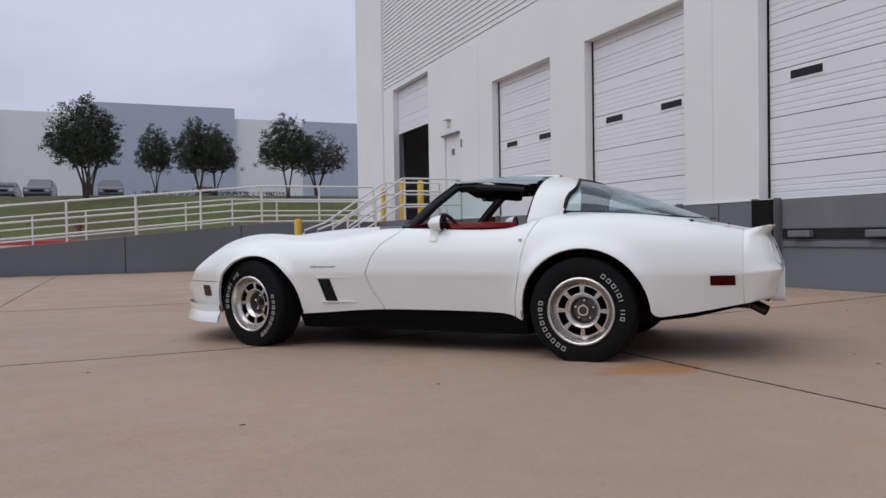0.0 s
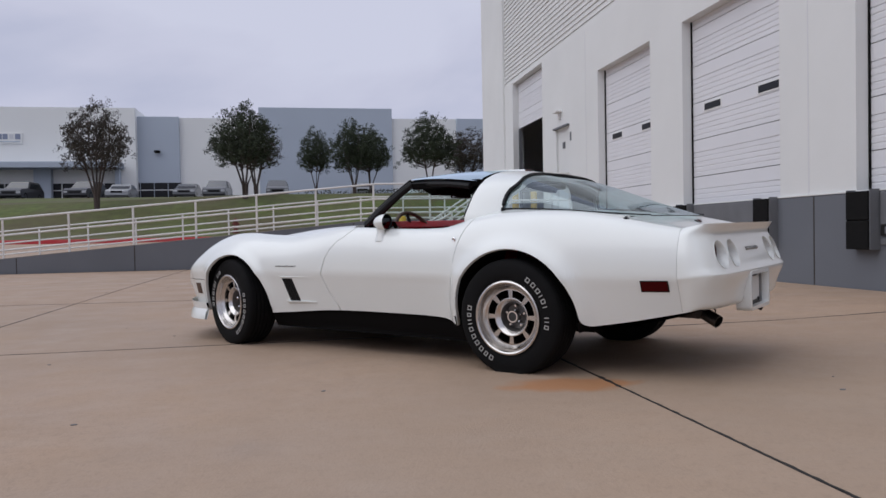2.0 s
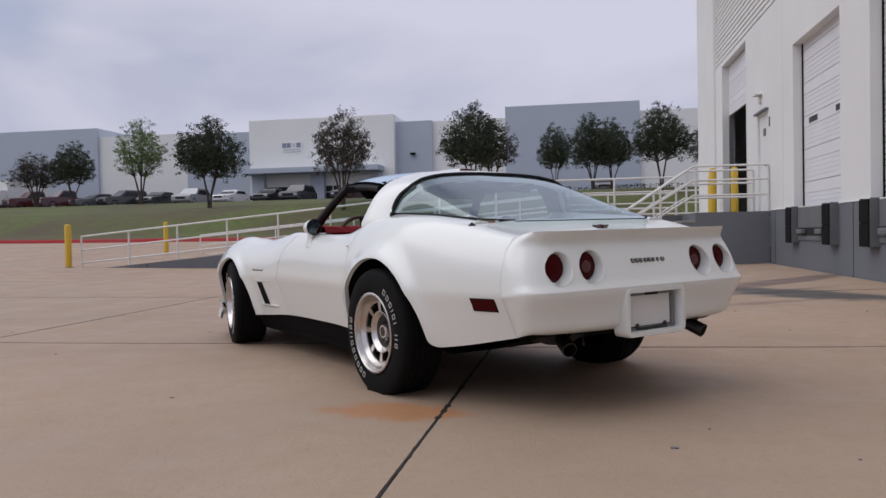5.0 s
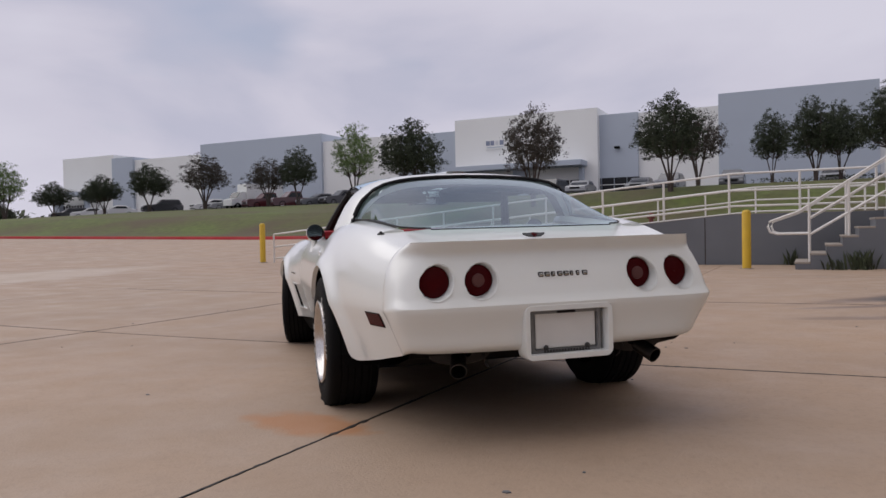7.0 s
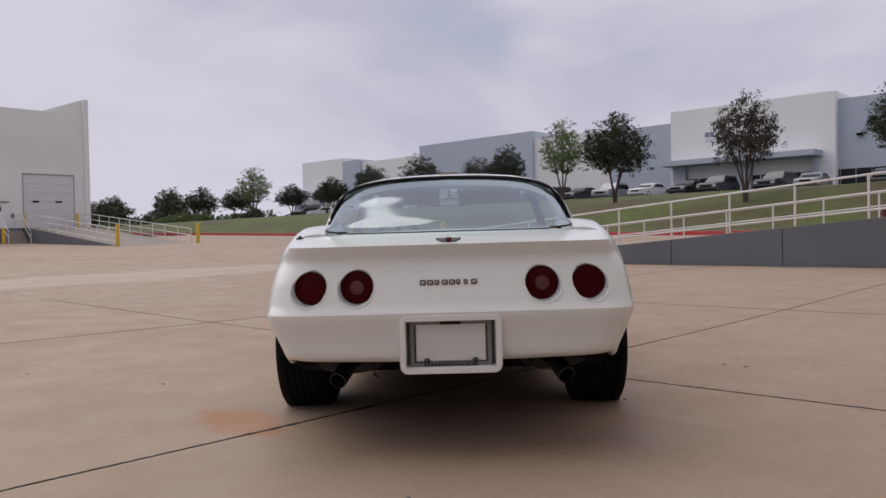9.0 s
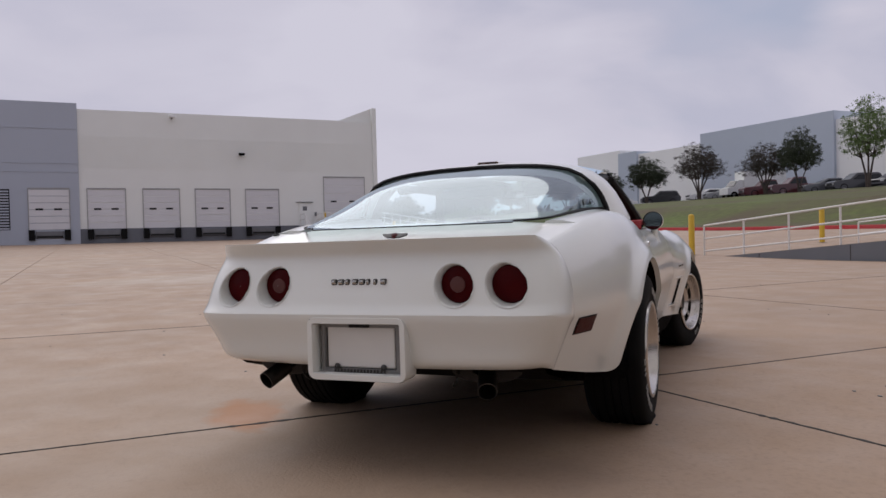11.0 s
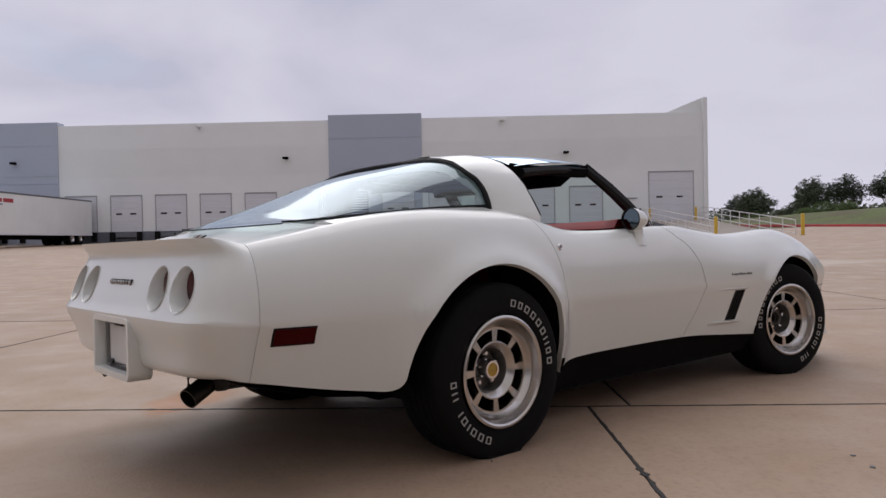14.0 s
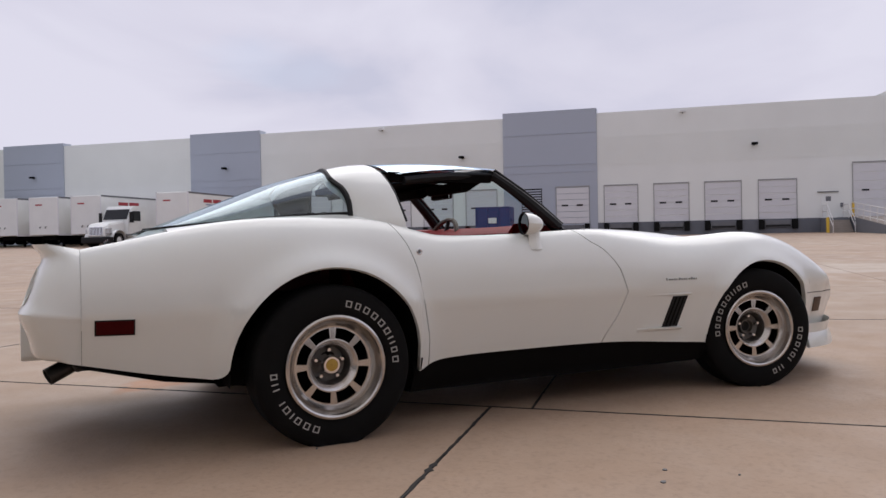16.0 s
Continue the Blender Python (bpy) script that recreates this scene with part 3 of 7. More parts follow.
tagged(finish("ramp_wall_joint", bm, M_JOINT), "vertical control joints in the ramp wall", "joint", kind="structure")
SY0, SY1 = 12.2, 13.75
bm = bmesh.new()
box(bm, 2.92, SY0, -0.4, DX - 0.03, RY0 - 0.004, RZ - 0.0)
tagged(finish("landing", bm, M_GREY), "dark grey concrete landing at the top of the stairs", "landing", kind="structure")
stairs = thing("stairs", "concrete stairs with grey sides up to the dock landing", "stairs")
stairs["kind"] = "structure"
for k in range(6):
    x1 = 2.92 - 0.27 * k
    ztop = RZ - 0.165 * (k + 1)
    bm = bmesh.new()
    box(bm, x1 - 0.27, SY0, -0.4, x1, SY1, ztop - 0.04)
    block = part("step_block", bm, M_GREY, stairs)
    bm = bmesh.new()
    box(bm, x1 - 0.285, SY0 - 0.004, ztop - 0.04, x1, SY1 + 0.004, ztop, 0.008)
    part("tread", bm, M_STEP, block, "bare concrete tread")

# ---- railings ----


def ramp_rail(y, x0, x1, name_label):
    rail = thing("railing", name_label, "railing", "white railings")
    n = int(round((x1 - x0) / 1.46))
    for k in range(n + 1):
        x = x0 + (x1 - x0) * k / n
        bm = bmesh.new()
        tube(bm, [(x, y, ramp_z(x) - 0.05), (x, y, ramp_z(x) + 0.9)], 0.026)
        part("post", bm, M_RAIL, rail, smooth=True)
    for h in (0.90, 0.52, 0.17):
        bm = bmesh.new()
        tube(bm, [(x0, y, ramp_z(x0) + h), (0.0, y, ramp_z(0.0) + h), (x1, y, ramp_z(x1) + h)] if x1 > 0.0 else [(x0, y, ramp_z(x0) + h), (x1, y, ramp_z(x1) + h)], 0.024)
        part("rail", bm, M_RAIL, rail, smooth=True)
    return rail


ramp_rail(RY0 + 0.08, -13.0, 2.8, "white painted pipe railing along the near side of the ramp")
ramp_rail(RY1 - 0.08, -13.0, 4.4, "white painted pipe railing along the far side of the ramp")


def stair_rail(y, lift=0.0):
    rail = thing("stair_railing", "white painted pipe handrail with looped end beside the stairs", "railing", "stair railings")
    def line(x):
        return RZ - 0.165 / 0.27 * max(2.92 - x, 0)
    for h in (0.98, 0.68, 0.36):
        bm = bmesh.new()
        if h == 0.98:
            pts = [(4.4, y, RZ + h), (2.9, y, RZ + h), (1.35, y, line(1.35) + h - 0.05), (0.95, y, 0.97), (0.85, y, 0.93), (0.82, y, 0.84), (0.86, y, 0.73), (0.98, y, 0.69), (1.55, y, 0.69)]
        else:
            pts = [(4.4, y, RZ + h), (2.9, y, RZ + h), (1.55, y, line(1.55) + h)]
        tube(bm, pts, 0.023)
        part("rail", bm, M_RAIL, rail, smooth=True)
    for x in (1.55, 2.22, 2.95, 4.4):
        bm = bmesh.new()
        tube(bm, [(x, y, line(x) - 0.2), (x, y, line(x) + 0.97)], 0.025)
        part("post", bm, M_RAIL, rail, smooth=True)
    return rail


stair_rail(SY0 + 0.1)
stair_rail(SY1 - 0.08)


def bollard(x, y, z, h=1.18, r=0.085):
    b = thing("bollard", "yellow painted steel bollard filled with concrete", "bollard", "yellow bollards", (x, y, z))
    bm = bmesh.new()
    lathe(bm, [(-0.2, r), (h - 0.05, r), (h - 0.015, r * 0.8), (h, r * 0.35), (h, 0.001)], 20, "z")
    part("post", bm, M_YELLOW, b, smooth=True, angle=50)
    bm = bmesh.new()
    lathe(bm, [(-0.05, r * 1.7), (0.012, r * 1.6), (0.016, r)], 20, "z")
    part("footing", bm, M_STEP, b, "bare concrete collar")
    return b


bollard(0.42, 12.40, 0.0)
bollard(-13.2, 14.0, ground_z(-13.2, 14.0))
bollard(-14.4, 21.0, ground_z(-14.4, 21.0))
for bx, by in ((3.66, 14.4), (4.13, 14.3), (4.15, 17.5)):
    bollard(bx, by, RZ, 1.1)

# ---- kerb ----
bm = bmesh.new()
kx = [-95 + 3 * i for i in range(44)]
rows = []
for dy, dz in ((-0.001, -0.05), (0.0, 0.15), (0.02, 0.165), (0.16, 0.165), (0.16, -0.05)):
    rows.append([(x, KERB_Y - 0.16 + dy, ground_z(x, KERB_Y) + dz) for x in kx])
sheet(bm, rows)
tagged(finish("kerb", bm, M_REDCURB), "worn red painted kerb along the grass bank", "kerb", kind="structure")

# ---- north warehouse on the rise ----
NY, NZ = 73.2, 3.9
PANELS = [(13.8, 40.0, 12.75, 1), (6.95, 13.8, 12.75, 0), (-6.5, 6.95, 13.72, 1), (-14.2, -6.5, 12.65, 0), (-20.0, -14.2, 12.7, 1), (-34.2, -18.1, 13.38, 0), (-42.0, -34.2, 12.35, 1), (-53.0, -42.0, 12.55, 0), (-72.9, -53.0, 13.55, 1), (-85.9, -72.9, 12.3, 0), (-90.2, -85.9, 12.75, 1), (-101.3, -90.2, 13.33, 0)]
north = thing("warehouse", "long white and blue-grey tilt-up warehouse on the rise", "building")
for x0, x1, zt, grey in PANELS:
    bm = bmesh.new()
    fwd = 0.35 if grey else 0.0
    if (x0, x1) == (-34.2, -18.1):
        fwd = 1.2
    box(bm, x0, NY - fwd, NZ - 1, x1, NY + 12, zt)
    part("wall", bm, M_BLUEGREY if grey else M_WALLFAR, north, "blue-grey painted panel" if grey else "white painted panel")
    if grey and x1 - x0 > 5:
        for zz in (zt - 2.6, zt - 5.4):
            bm = bmesh.new()
            box(bm, x0, NY - fwd - 0.012, zz, x1, NY - fwd, zz + 0.06)
            part("reveal_strip", bm, M_BLUEGREY, north)
for x0, x1, zc in ((-34.2, -19.2, 7.45), (-101.7, -93.7, 7.4)):
    bm = bmesh.new()
    box(bm, x0, NY - 3.6, zc, x1, NY - 1.0, zc + 0.56, 0.03)
    part("entrance_canopy", bm, M_BLUEGREY, north, "blue-grey flat entrance canopy")
    for xa, xb in ((x0 + 0.5, x0 + 1.9), (x0 + 7.1, x0 + 8.6), (x1 - 0.7, x1 - 0.3)):
        if xb < x1:
            bm = bmesh.new()
            box(bm, xa, NY - 1.9, NZ, xb, NY - 1.15, zc)
            part("pier", bm, M_BLUEGREY, north, "blue-grey pier under the canopy")
    bm = bmesh.new()
    box(bm, x0 + 0.6, NY - 1.26, NZ, x1 - 0.6, NY - 1.21, 6.12)
    part("glazed_front", bm, M_DOORWIN, north, "dark glazed entrance")
    for k in range(12):
        xk = x0 + 0.6 + (x1 - x0 - 1.2) * k / 11
        bm = bmesh.new()
        box(bm, xk - 0.04, NY - 1.34, NZ, xk + 0.04, NY - 1.262, 6.12)
        part("mullion", bm, M_WALLFAR, north)
    bm = bmesh.new()
    box(bm, x0 + 0.6, NY - 1.33, 5.42, x1 - 0.6, NY - 1.263, 5.49)
    part("transom", bm, M_WALLFAR, north)
for k in range(4):
    bm = bmesh.new()
    xk = -19.2 + k * 1.3
    box(bm, xk, NY - 0.40, 4.5, xk + 1.22, NY - 0.345, 6.2)
    win = part("window", bm, M_DOORWIN, north, "dark office window")
    bm = bmesh.new()
    box(bm, xk, NY - 0.43, 5.45, xk + 1.22, NY - 0.401, 5.53)
    part("glazing_bar", bm, M_WALLFAR, win)
bm = bmesh.new()
box(bm, -30.5, NY - 1.30, 9.9, -28.2, NY - 1.205, 10.95, 0.02)
sign = part("sign_board", bm, M_WALLFAR, north, "white sign board with dark blue and grey bars")
for xa, xb, za, zb, m_ in ((-30.4, -29.95, 10.32, 10.82, M_SIGN), (-29.88, -29.45, 10.32, 10.82, M_SIGN), (-29.3, -28.95, 10.36, 10.78, M_DOORFAR), (-28.8, -28.35, 10.32, 10.82, M_SIGN), (-30.3, -28.4, 10.06, 10.14, M_BLUEGREY)):
    bm = bmesh.new()
    box(bm, xa, NY - 1.33, za, xb, NY - 1.301, zb)
    part("sign_bar", bm, m_, sign)

# ---- west warehouse across the yard ----
WX, WZ, WTOP = -57.8, 0.8, 10.73
west = thing("dock_warehouse", "long off-white warehouse with loading docks across the yard", "building")
bm = bmesh.new()
box(bm, WX - 20, -120, WZ - 1.5, WX, 20.6, WTOP)
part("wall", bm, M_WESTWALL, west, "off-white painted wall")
bm = bmesh.new()
box(bm, WX, -120, WZ - 1.5, WX + 0.03, 19.9, 1.93)
part("base", bm, M_GREY, west, "dark grey painted base")
z = 6.5
while z < 8.9:
    bm = bmesh.new()
    box(bm, WX, -120, z, WX + 0.02, 20.0, z + 0.07)
    part("rib", bm, M_WESTWALL, west)
    z += 0.16
bm = bmesh.new()
prism(bm, [(17.4, WTOP - 0.1), (20.55, WTOP - 0.1), (20.9, 11.88), (20.55, 11.88)], 0, WX - 0.6, WX - 0.2)
box(bm, WX - 0.6, 20.57, WZ - 1.5, WX + 0.25, 20.92, 11.88)
part("corner_fin", bm, M_WESTWALL, west, "tall white end panel")
for y0, y1, zt in ((-9.89, -2.27, 11.13), (-39.55, -32.28, 11.04), (-61.2, -53.9, 11.0), (-90, -82, 11.0)):
    bm = bmesh.new()
    box(bm, WX - 1, y0, WZ - 1.5, WX + 0.12, y1, zt)
    part("grey_panel", bm, M_WESTGREY, west, "lilac-grey painted panel")
    for zz in (zt - 1.92, zt - 4.42, zt - 5.05):
        bm = bmesh.new()
        box(bm, WX + 0.12, y0, zz, WX + 0.15, y1, zz + 0.07)
        part("reveal_strip", bm, M_WESTGREY, west)
wdoors = [(-28.0, -25.45), (-24.27, -21.75), (-20.57, -18.05), (-16.85, -14.31), (-13.13, -10.52), (-5.55, -2.95), (-1.74, 0.83), (2.09, 4.67), (5.88, 8.48), (9.74, 12.37)]
wdoors += [(-31.75 - 3.73 * k, -29.2 - 3.73 * k) for k in range(17)]


def far_door(y0, y1, z0, z1):
    dd = thing("dock_door", "closed pale sectional door in the dock wall across the yard", "door", "dock doors across the yard")
    xo = WX + (0.13 if -9.9 < y0 < -2.2 or -39.6 < y0 < -32 else 0.0)
    # three thin strips paint the recess shadow at the door's sides and top
    bm = bmesh.new()
    box(bm, xo, y0 - 0.05, z0, xo + 0.06, y0, z1 + 0.10)
    box(bm, xo, y1, z0, xo + 0.06, y1 + 0.05, z1 + 0.10)
    box(bm, xo, y0, z1, xo + 0.06, y1, z1 + 0.10)
    part("frame", bm, M_RECESSSHADE, dd)
    n = 6
    for k in range(n):
        h = (z1 - z0) / n
        bm = bmesh.new()
        box(bm, xo + 0.0, y0, z0 + k * h, xo + 0.03, y1, z0 + k * h + h - 0.035, 0.008)
        part("section", bm, M_DOORFAR, dd)
    for f in (0.16, 0.62):
        bm = bmesh.new()
        box(bm, xo + 0.025, y0 + f * (y1 - y0), z0 + 0.5 * (z1 - z0) - 0.07, xo + 0.04, y0 + f * (y1 - y0) + 0.5, z0 + 0.5 * (z1 - z0) + 0.07)
        part("window_slot", bm, M_DOORWIN, dd)
    return dd


for y0, y1 in wdoors:
    far_door(y0, y1, 1.93, 4.85)
    for yy in (y0 + 0.15, y1 - 0.15):
        bp = thing("dock_bumper", "black rubber dock bumper on the far dock wall", "dock bumper", "far dock bumpers")
        bm = bmesh.new()
        box(bm, WX + 0.13, yy - 0.2, 1.15, WX + 0.33, yy + 0.2, 1.9, 0.02)
        part("rubber_block", bm, M_RUBBER, bp)
    if -29 < y0 < 13:
        lv = thing("dock_leveller", "dark dock leveller under a far dock door", "dock leveller", "far dock levellers")
        bm = bmesh.new()
        box(bm, WX + 0.13, y0 + 0.4, 1.28, WX + 0.2, y1 - 0.4, 1.8, 0.02)
        part("plate", bm, M_STEEL, lv)
        bm = bmesh.new()
        box(bm, WX + 0.2, y0 + 0.45, 1.33, WX + 0.22, y1 - 0.45, 1.48)
        part("slot", bm, M_VOID, lv)
far_door(16.2, 19.76, 1.9, 5.9)
lou = thing("louvre", "grey ventilation louvre in the dock wall", "louvre")
for k in range(14):
    bm = bmesh.new()
    box(bm, WX + 0.12, -8.36, 1.98 + 0.203 * k, WX + 0.2, -6.78, 1.98 + 0.203 * k + 0.105)
    part("slat", bm, M_WESTGREY, lou)
bm = bmesh.new()
box(bm, WX + 0.115, -8.42, 1.93, WX + 0.125, -6.72, 4.84)
part("backing", bm, M_VOID, lou)

# ---- the sports car ----
CAR_TURN, CAR_SCALE = 42.5, 1.012
CX, CY = 0.005 * math.cos(radians(CAR_TURN)) + 0.015 * math.sin(radians(CAR_TURN)), 0.005 * math.sin(radians(CAR_TURN)) - 0.015 * math.cos(radians(CAR_TURN))
car = thing("sports_car", "white two-seat sports car with red interior and glass roof panels", "car", "", (CX, CY, -0.011), CAR_TURN)
car.matrix_basis = car.matrix_basis @ pose(0, 0, 0, -0.32, -0.55, 0) @ Matrix.Scale(CAR_SCALE, 4)
AXLES, HUB_Z = (-0.004, 2.425), (0.303, 0.314)
ARCHES = ((-0.008, 0.392, 0.304), (2.418, 0.378, 0.292))
FS, RS, BS, FW, NOSE_Y = 1.505, 0.432, -0.90, 0.672, 3.494

half_width = curve([(-0.90, 0.693), (-0.7, 0.74), (-0.4, 0.788), (0, 0.816), (0.45, 0.8), (1, 0.792), (1.5, 0.789), (1.9, 0.809), (2.284, 0.827), (2.572, 0.828), (2.812, 0.806), (3.004, 0.765), (3.148, 0.685), (3.292, 0.565), (3.417, 0.41), (3.494, 0.24)])
crest_z = curve([(-0.90, 0.782), (-0.78, 0.806), (-0.66, 0.832), (-0.52, 0.860), (-0.36, 0.884), (-0.1, 0.899), (0.14, 0.896), (0.296, 0.874), (0.39, 0.848), (0.5, 0.823), (0.66, 0.818), (0.9, 0.824), (1.148, 0.837), (1.35, 0.842), (1.6, 0.82), (1.9, 0.799), (2.102, 0.808), (2.39, 0.826), (2.543, 0.82), (2.668, 0.8), (2.812, 0.757), (2.946, 0.69), (3.052, 0.62), (3.158, 0.535), (3.34, 0.47), (3.494, 0.43)])
crest_x = curve([(-0.90, 0.605), (-0.6, 0.643), (-0.2, 0.67), (0.2, 0.677), (0.5, 0.697), (1.1, 0.699), (1.5, 0.676), (1.996, 0.655), (2.476, 0.652), (2.86, 0.615), (3.148, 0.52), (3.34, 0.38), (3.494, 0.19)])
valley_z = curve([(1.2, 0.845), (1.52, 0.832), (1.68, 0.814), (1.86, 0.795), (2.054, 0.782), (2.284, 0.758), (2.572, 0.735), (2.86, 0.668), (3.052, 0.595), (3.244, 0.51), (3.494, 0.44)])
centre_z = curve([(1.2, 0.858), (1.72, 0.861), (1.996, 0.852), (2.303, 0.828), (2.63, 0.784), (2.86, 0.714), (3.052, 0.64), (3.244, 0.565), (3.494, 0.45)])
sill_z = curve([(-0.90, 0.36), (-0.6, 0.303), (-0.405, 0.275), (0.39, 0.246), (0.455, 0.27), (0.65, 0.289), (1.05, 0.291), (1.44, 0.286), (2.034, 0.248), (2.831, 0.235), (3.494, 0.25)])
window_base_z = curve([(-0.62, 0.853), (-0.4, 0.875), (-0.2, 0.894), (0.18, 0.918), (0.4, 0.92)])
window_base_x = curve([(-0.62, 0.530), (-0.2, 0.556), (0.2, 0.574), (0.45, 0.64)])
CREASE = 0.534


def arch(y):
    """Height of the wheel opening at y, or None."""
    for yw, r, zw in ARCHES:
        if abs(y - yw) < r:
            return zw + math.sqrt(r * r - (y - yw) ** 2)
    return None


def side_x(y, z):
    zs, xt, xc, zb = crest_z(y), crest_x(y), half_width(y), sill_z(y)
    cr = min(CREASE, zs - 0.08)
    if z <= cr:
        t = (cr - z) / max(cr - zb, 0.05)
        x = xc - 0.072 * t - 0.004 * min(t * 10, 1)
    else:
        t = min((z - cr) / (zs - cr), 1.0)
        x = xt + (xc - xt) * (1 - t ** 2.7) ** 0.66
    for yw, r, zw in ARCHES:
        d = math.hypot(y - yw, z - zw) - r
        if z > 0.2 and d > -0.03:
            lip, wide = (0.034, 0.060) if yw < 1 else (0.022, 0.048)
            x += lip * math.exp(-((d / wide) ** 2)) * (1 if z < zs - 0.06 else 0.3)
    return x


def side_row(y, n=26):
    a = arch(y)
    zb, zs = (a if a is not None else sill_z(y)), crest_z(y)
    d = (y + 0.47) / 0.07
    if 0 < d < 1.4:
        zb = max(zb, sill_z(y) + 0.055 * (1 - math.sqrt(max(0.0, 1 - min(d, 1.0) ** 2))))
    row = []
    for k in range(n + 1):
        z = zb + (zs - zb) * math.sin(k / n * math.pi / 2)
        row.append((side_x(y, z) if k < n else crest_x(y), z))
    return row


def blend(a, b, t):
    return a + (b - a) * (0.5 - 0.5 * math.cos(math.pi * t))


def front_seam(x, z, top):
    if top:
        return 0.23 - 0.94 * x * x
    pts = ((0.2, -0.14), (0.304, -0.105), (0.412, -0.04), (0.53, 0.0), (0.644, -0.045), (0.70, -0.09), (0.739, -0.135), (0.77, -0.195), (0.84, -0.285))
    for (za, oa), (zb, ob) in zip(pts, pts[1:]):
        if z <= zb:
            t = min(max((z - za) / (zb - za), 0), 1)
            return oa + (ob - oa) * t
    return -0.285


def rear_seam(z):
    pts = ((0.27, 0.006), (0.389, -0.004), (0.532, -0.038), (0.708, -0.097), (0.874, -0.174))
    for (za, oa), (zb, ob) in zip(pts, pts[1:]):
        if z <= zb:
            t = min(max((z - za) / (zb - za), 0), 1)
            return oa + (ob - oa) * t
    return -0.174


def hat(s, c, a, b):
    return max(0.0, 1 - (c - s) / (c - a)) if s < c else max(0.0, 1 - (s - c) / (b - c))


def station_points(s, kind, side=1):
    """Points of half a body section whose rows follow the door seams."""
    out = []
    wf, wr = hat(s, FS, 0.62, 2.055), hat(s, RS, -0.32, 1.15)
    side_pts = side_row(s)
    for k, (x, z) in enumerate(side_pts):
        y = s + wf * front_seam(x, z, False) + wr * rear_seam(z)
        if abs(y - s) > 1e-6:
            a = arch(y) if k == 0 else None
            f = math.sin(k / 26 * math.pi / 2)
            zb = arch(y) or sill_z(y)
            z = zb + (crest_z(y) - zb) * f
            x = side_x(y, z) if k < 26 else crest_x(y)
        out.append((x, y, z))
    xt, yt, zt = out[-1]
    if kind == "door":
        out += [(xt - 0.02, yt, zt + 0.001), (xt - 0.05, yt, zt - 0.006), (xt - 0.065, yt, zt - 0.03), (xt - 0.07, yt, zt - 0.14)]
    elif kind == "quarter":
        for k in range(1, 7):
            t = k / 6
            x = xt + (window_base_x(yt) - xt) * t
            out.append((x, yt, blend(zt, window_base_z(yt), t) + 0.006 * math.sin(math.pi * t)))
        out.append((out[-1][0] - 0.02, yt, out[-1][2] - 0.03))
    elif kind == "deck":
        zd = window_base_z(-0.62) + (0.770 - window_base_z(-0.62)) * min(max((-0.62 - s) / 0.28, 0), 1) ** 0.62
        for k in range(1, 15):
            t = k / 14
            out.append((xt * (1 - t), yt, blend(zt, zd + 0.012 * t, min(t * 2.2, 1))))
    else:
        xi = min(0.50, xt * 0.72)
        for k in range(1, 19):
            t = k / 18
            x = xt * (1 - t)
            y = s + wf * front_seam(x, 0, True)
            zc_, zv = centre_z(y), valley_z(y)
            zz = crest_z(y)
            if x > xi:
                z = blend(zz, zv, (xt - x) / (xt - xi))
            else:
                z = blend(zv, zc_, min(1.0, 1.5 * (xi - x) / xi))
            out.append((x, y, z))
    return out


def stations(a, b, step=0.022):
    ys = list(np.arange(a, b, step)) + [b]
    for yw, r, zw in ARCHES:
        for e in (yw - r, yw + r):
            ys += [e - 0.0006, e + 0.0006]
        ys += [yw + r * math.cos(math.pi * k / 26) for k in range(1, 26)]
    ys += [-0.47 + 0.01 * k for k in range(8)]
    ys = sorted(y for y in ys if a - 1e-9 <= y <= b + 1e-9)
    keep = [ys[0]]
    for y in ys[1:]:
        if y - keep[-1] > 0.0009:
            keep.append(y)
    return keep


def shell(name, ys, kind, both, cut=None, label="", take=None):
    """A body panel: skin over the stations, with its edges turned inwards."""
    bm = bmesh.new()
    rows = []
    for s in ys:
        pts = station_points(s, kind)
        if take:
            pts = pts[take[0] : take[1]]
        if both:
            pts = pts + [(-x, y, z) for x, y, z in pts[-2::-1]]
        rows.append(pts)
    sheet(bm, rows)
    bmesh.ops.recalc_face_normals(bm, faces=bm.faces)
    if sum((f.calc_center_median().x * f.normal.x + (f.normal.z if f.calc_center_median().z > 0.8 else 0)) for f in bm.faces) < 0:
        bmesh.ops.reverse_faces(bm, faces=bm.faces)
    rim = [e for e in bm.edges if e.is_boundary]
    bm.normal_update()
    ext = bmesh.ops.extrude_edge_only(bm, edges=rim)
    for v in [g_ for g_ in ext["geom"] if isinstance(g_, bmesh.types.BMVert)]:
        near = [e.other_vert(v) for e in v.link_edges]
        nn = Vector((0, 0, 0))
        for q in near:
            for f in q.link_faces:
                if v not in f.verts:
                    nn += f.normal
        if nn.length > 0:
            v.co -= nn.normalized() * 0.022
    me = bpy.data.meshes.new(name)
    for e in bm.edges:
        if len(e.link_faces) == 2 and e.calc_face_angle(0) > radians(40):
            e.smooth = False
    for f in bm.faces:
        f.smooth = True
    bm.to_mesh(me)
    bm.free()
    me.materials.append(M_WHITE)
    ob = new(name, me)
    ob.parent = car
    if label:
        ob["label"] = label
    return ob


GAP = 0.003
shell("front_body", stations(FS + GAP, NOSE_Y), "front", True)
quarter = stations(-0.60, RS - GAP)
left_right = (1, -1)


def mirrored(ob, name):
    me = ob.data.copy()
    me.transform(Matrix.Diagonal((-1, 1, 1, 1)))
    me.flip_normals()
    m = new(name, me)
    m.parent = car
    return m


door = shell("door", stations(RS + GAP, FS - GAP), "door", False)
mirrored(door, "door")
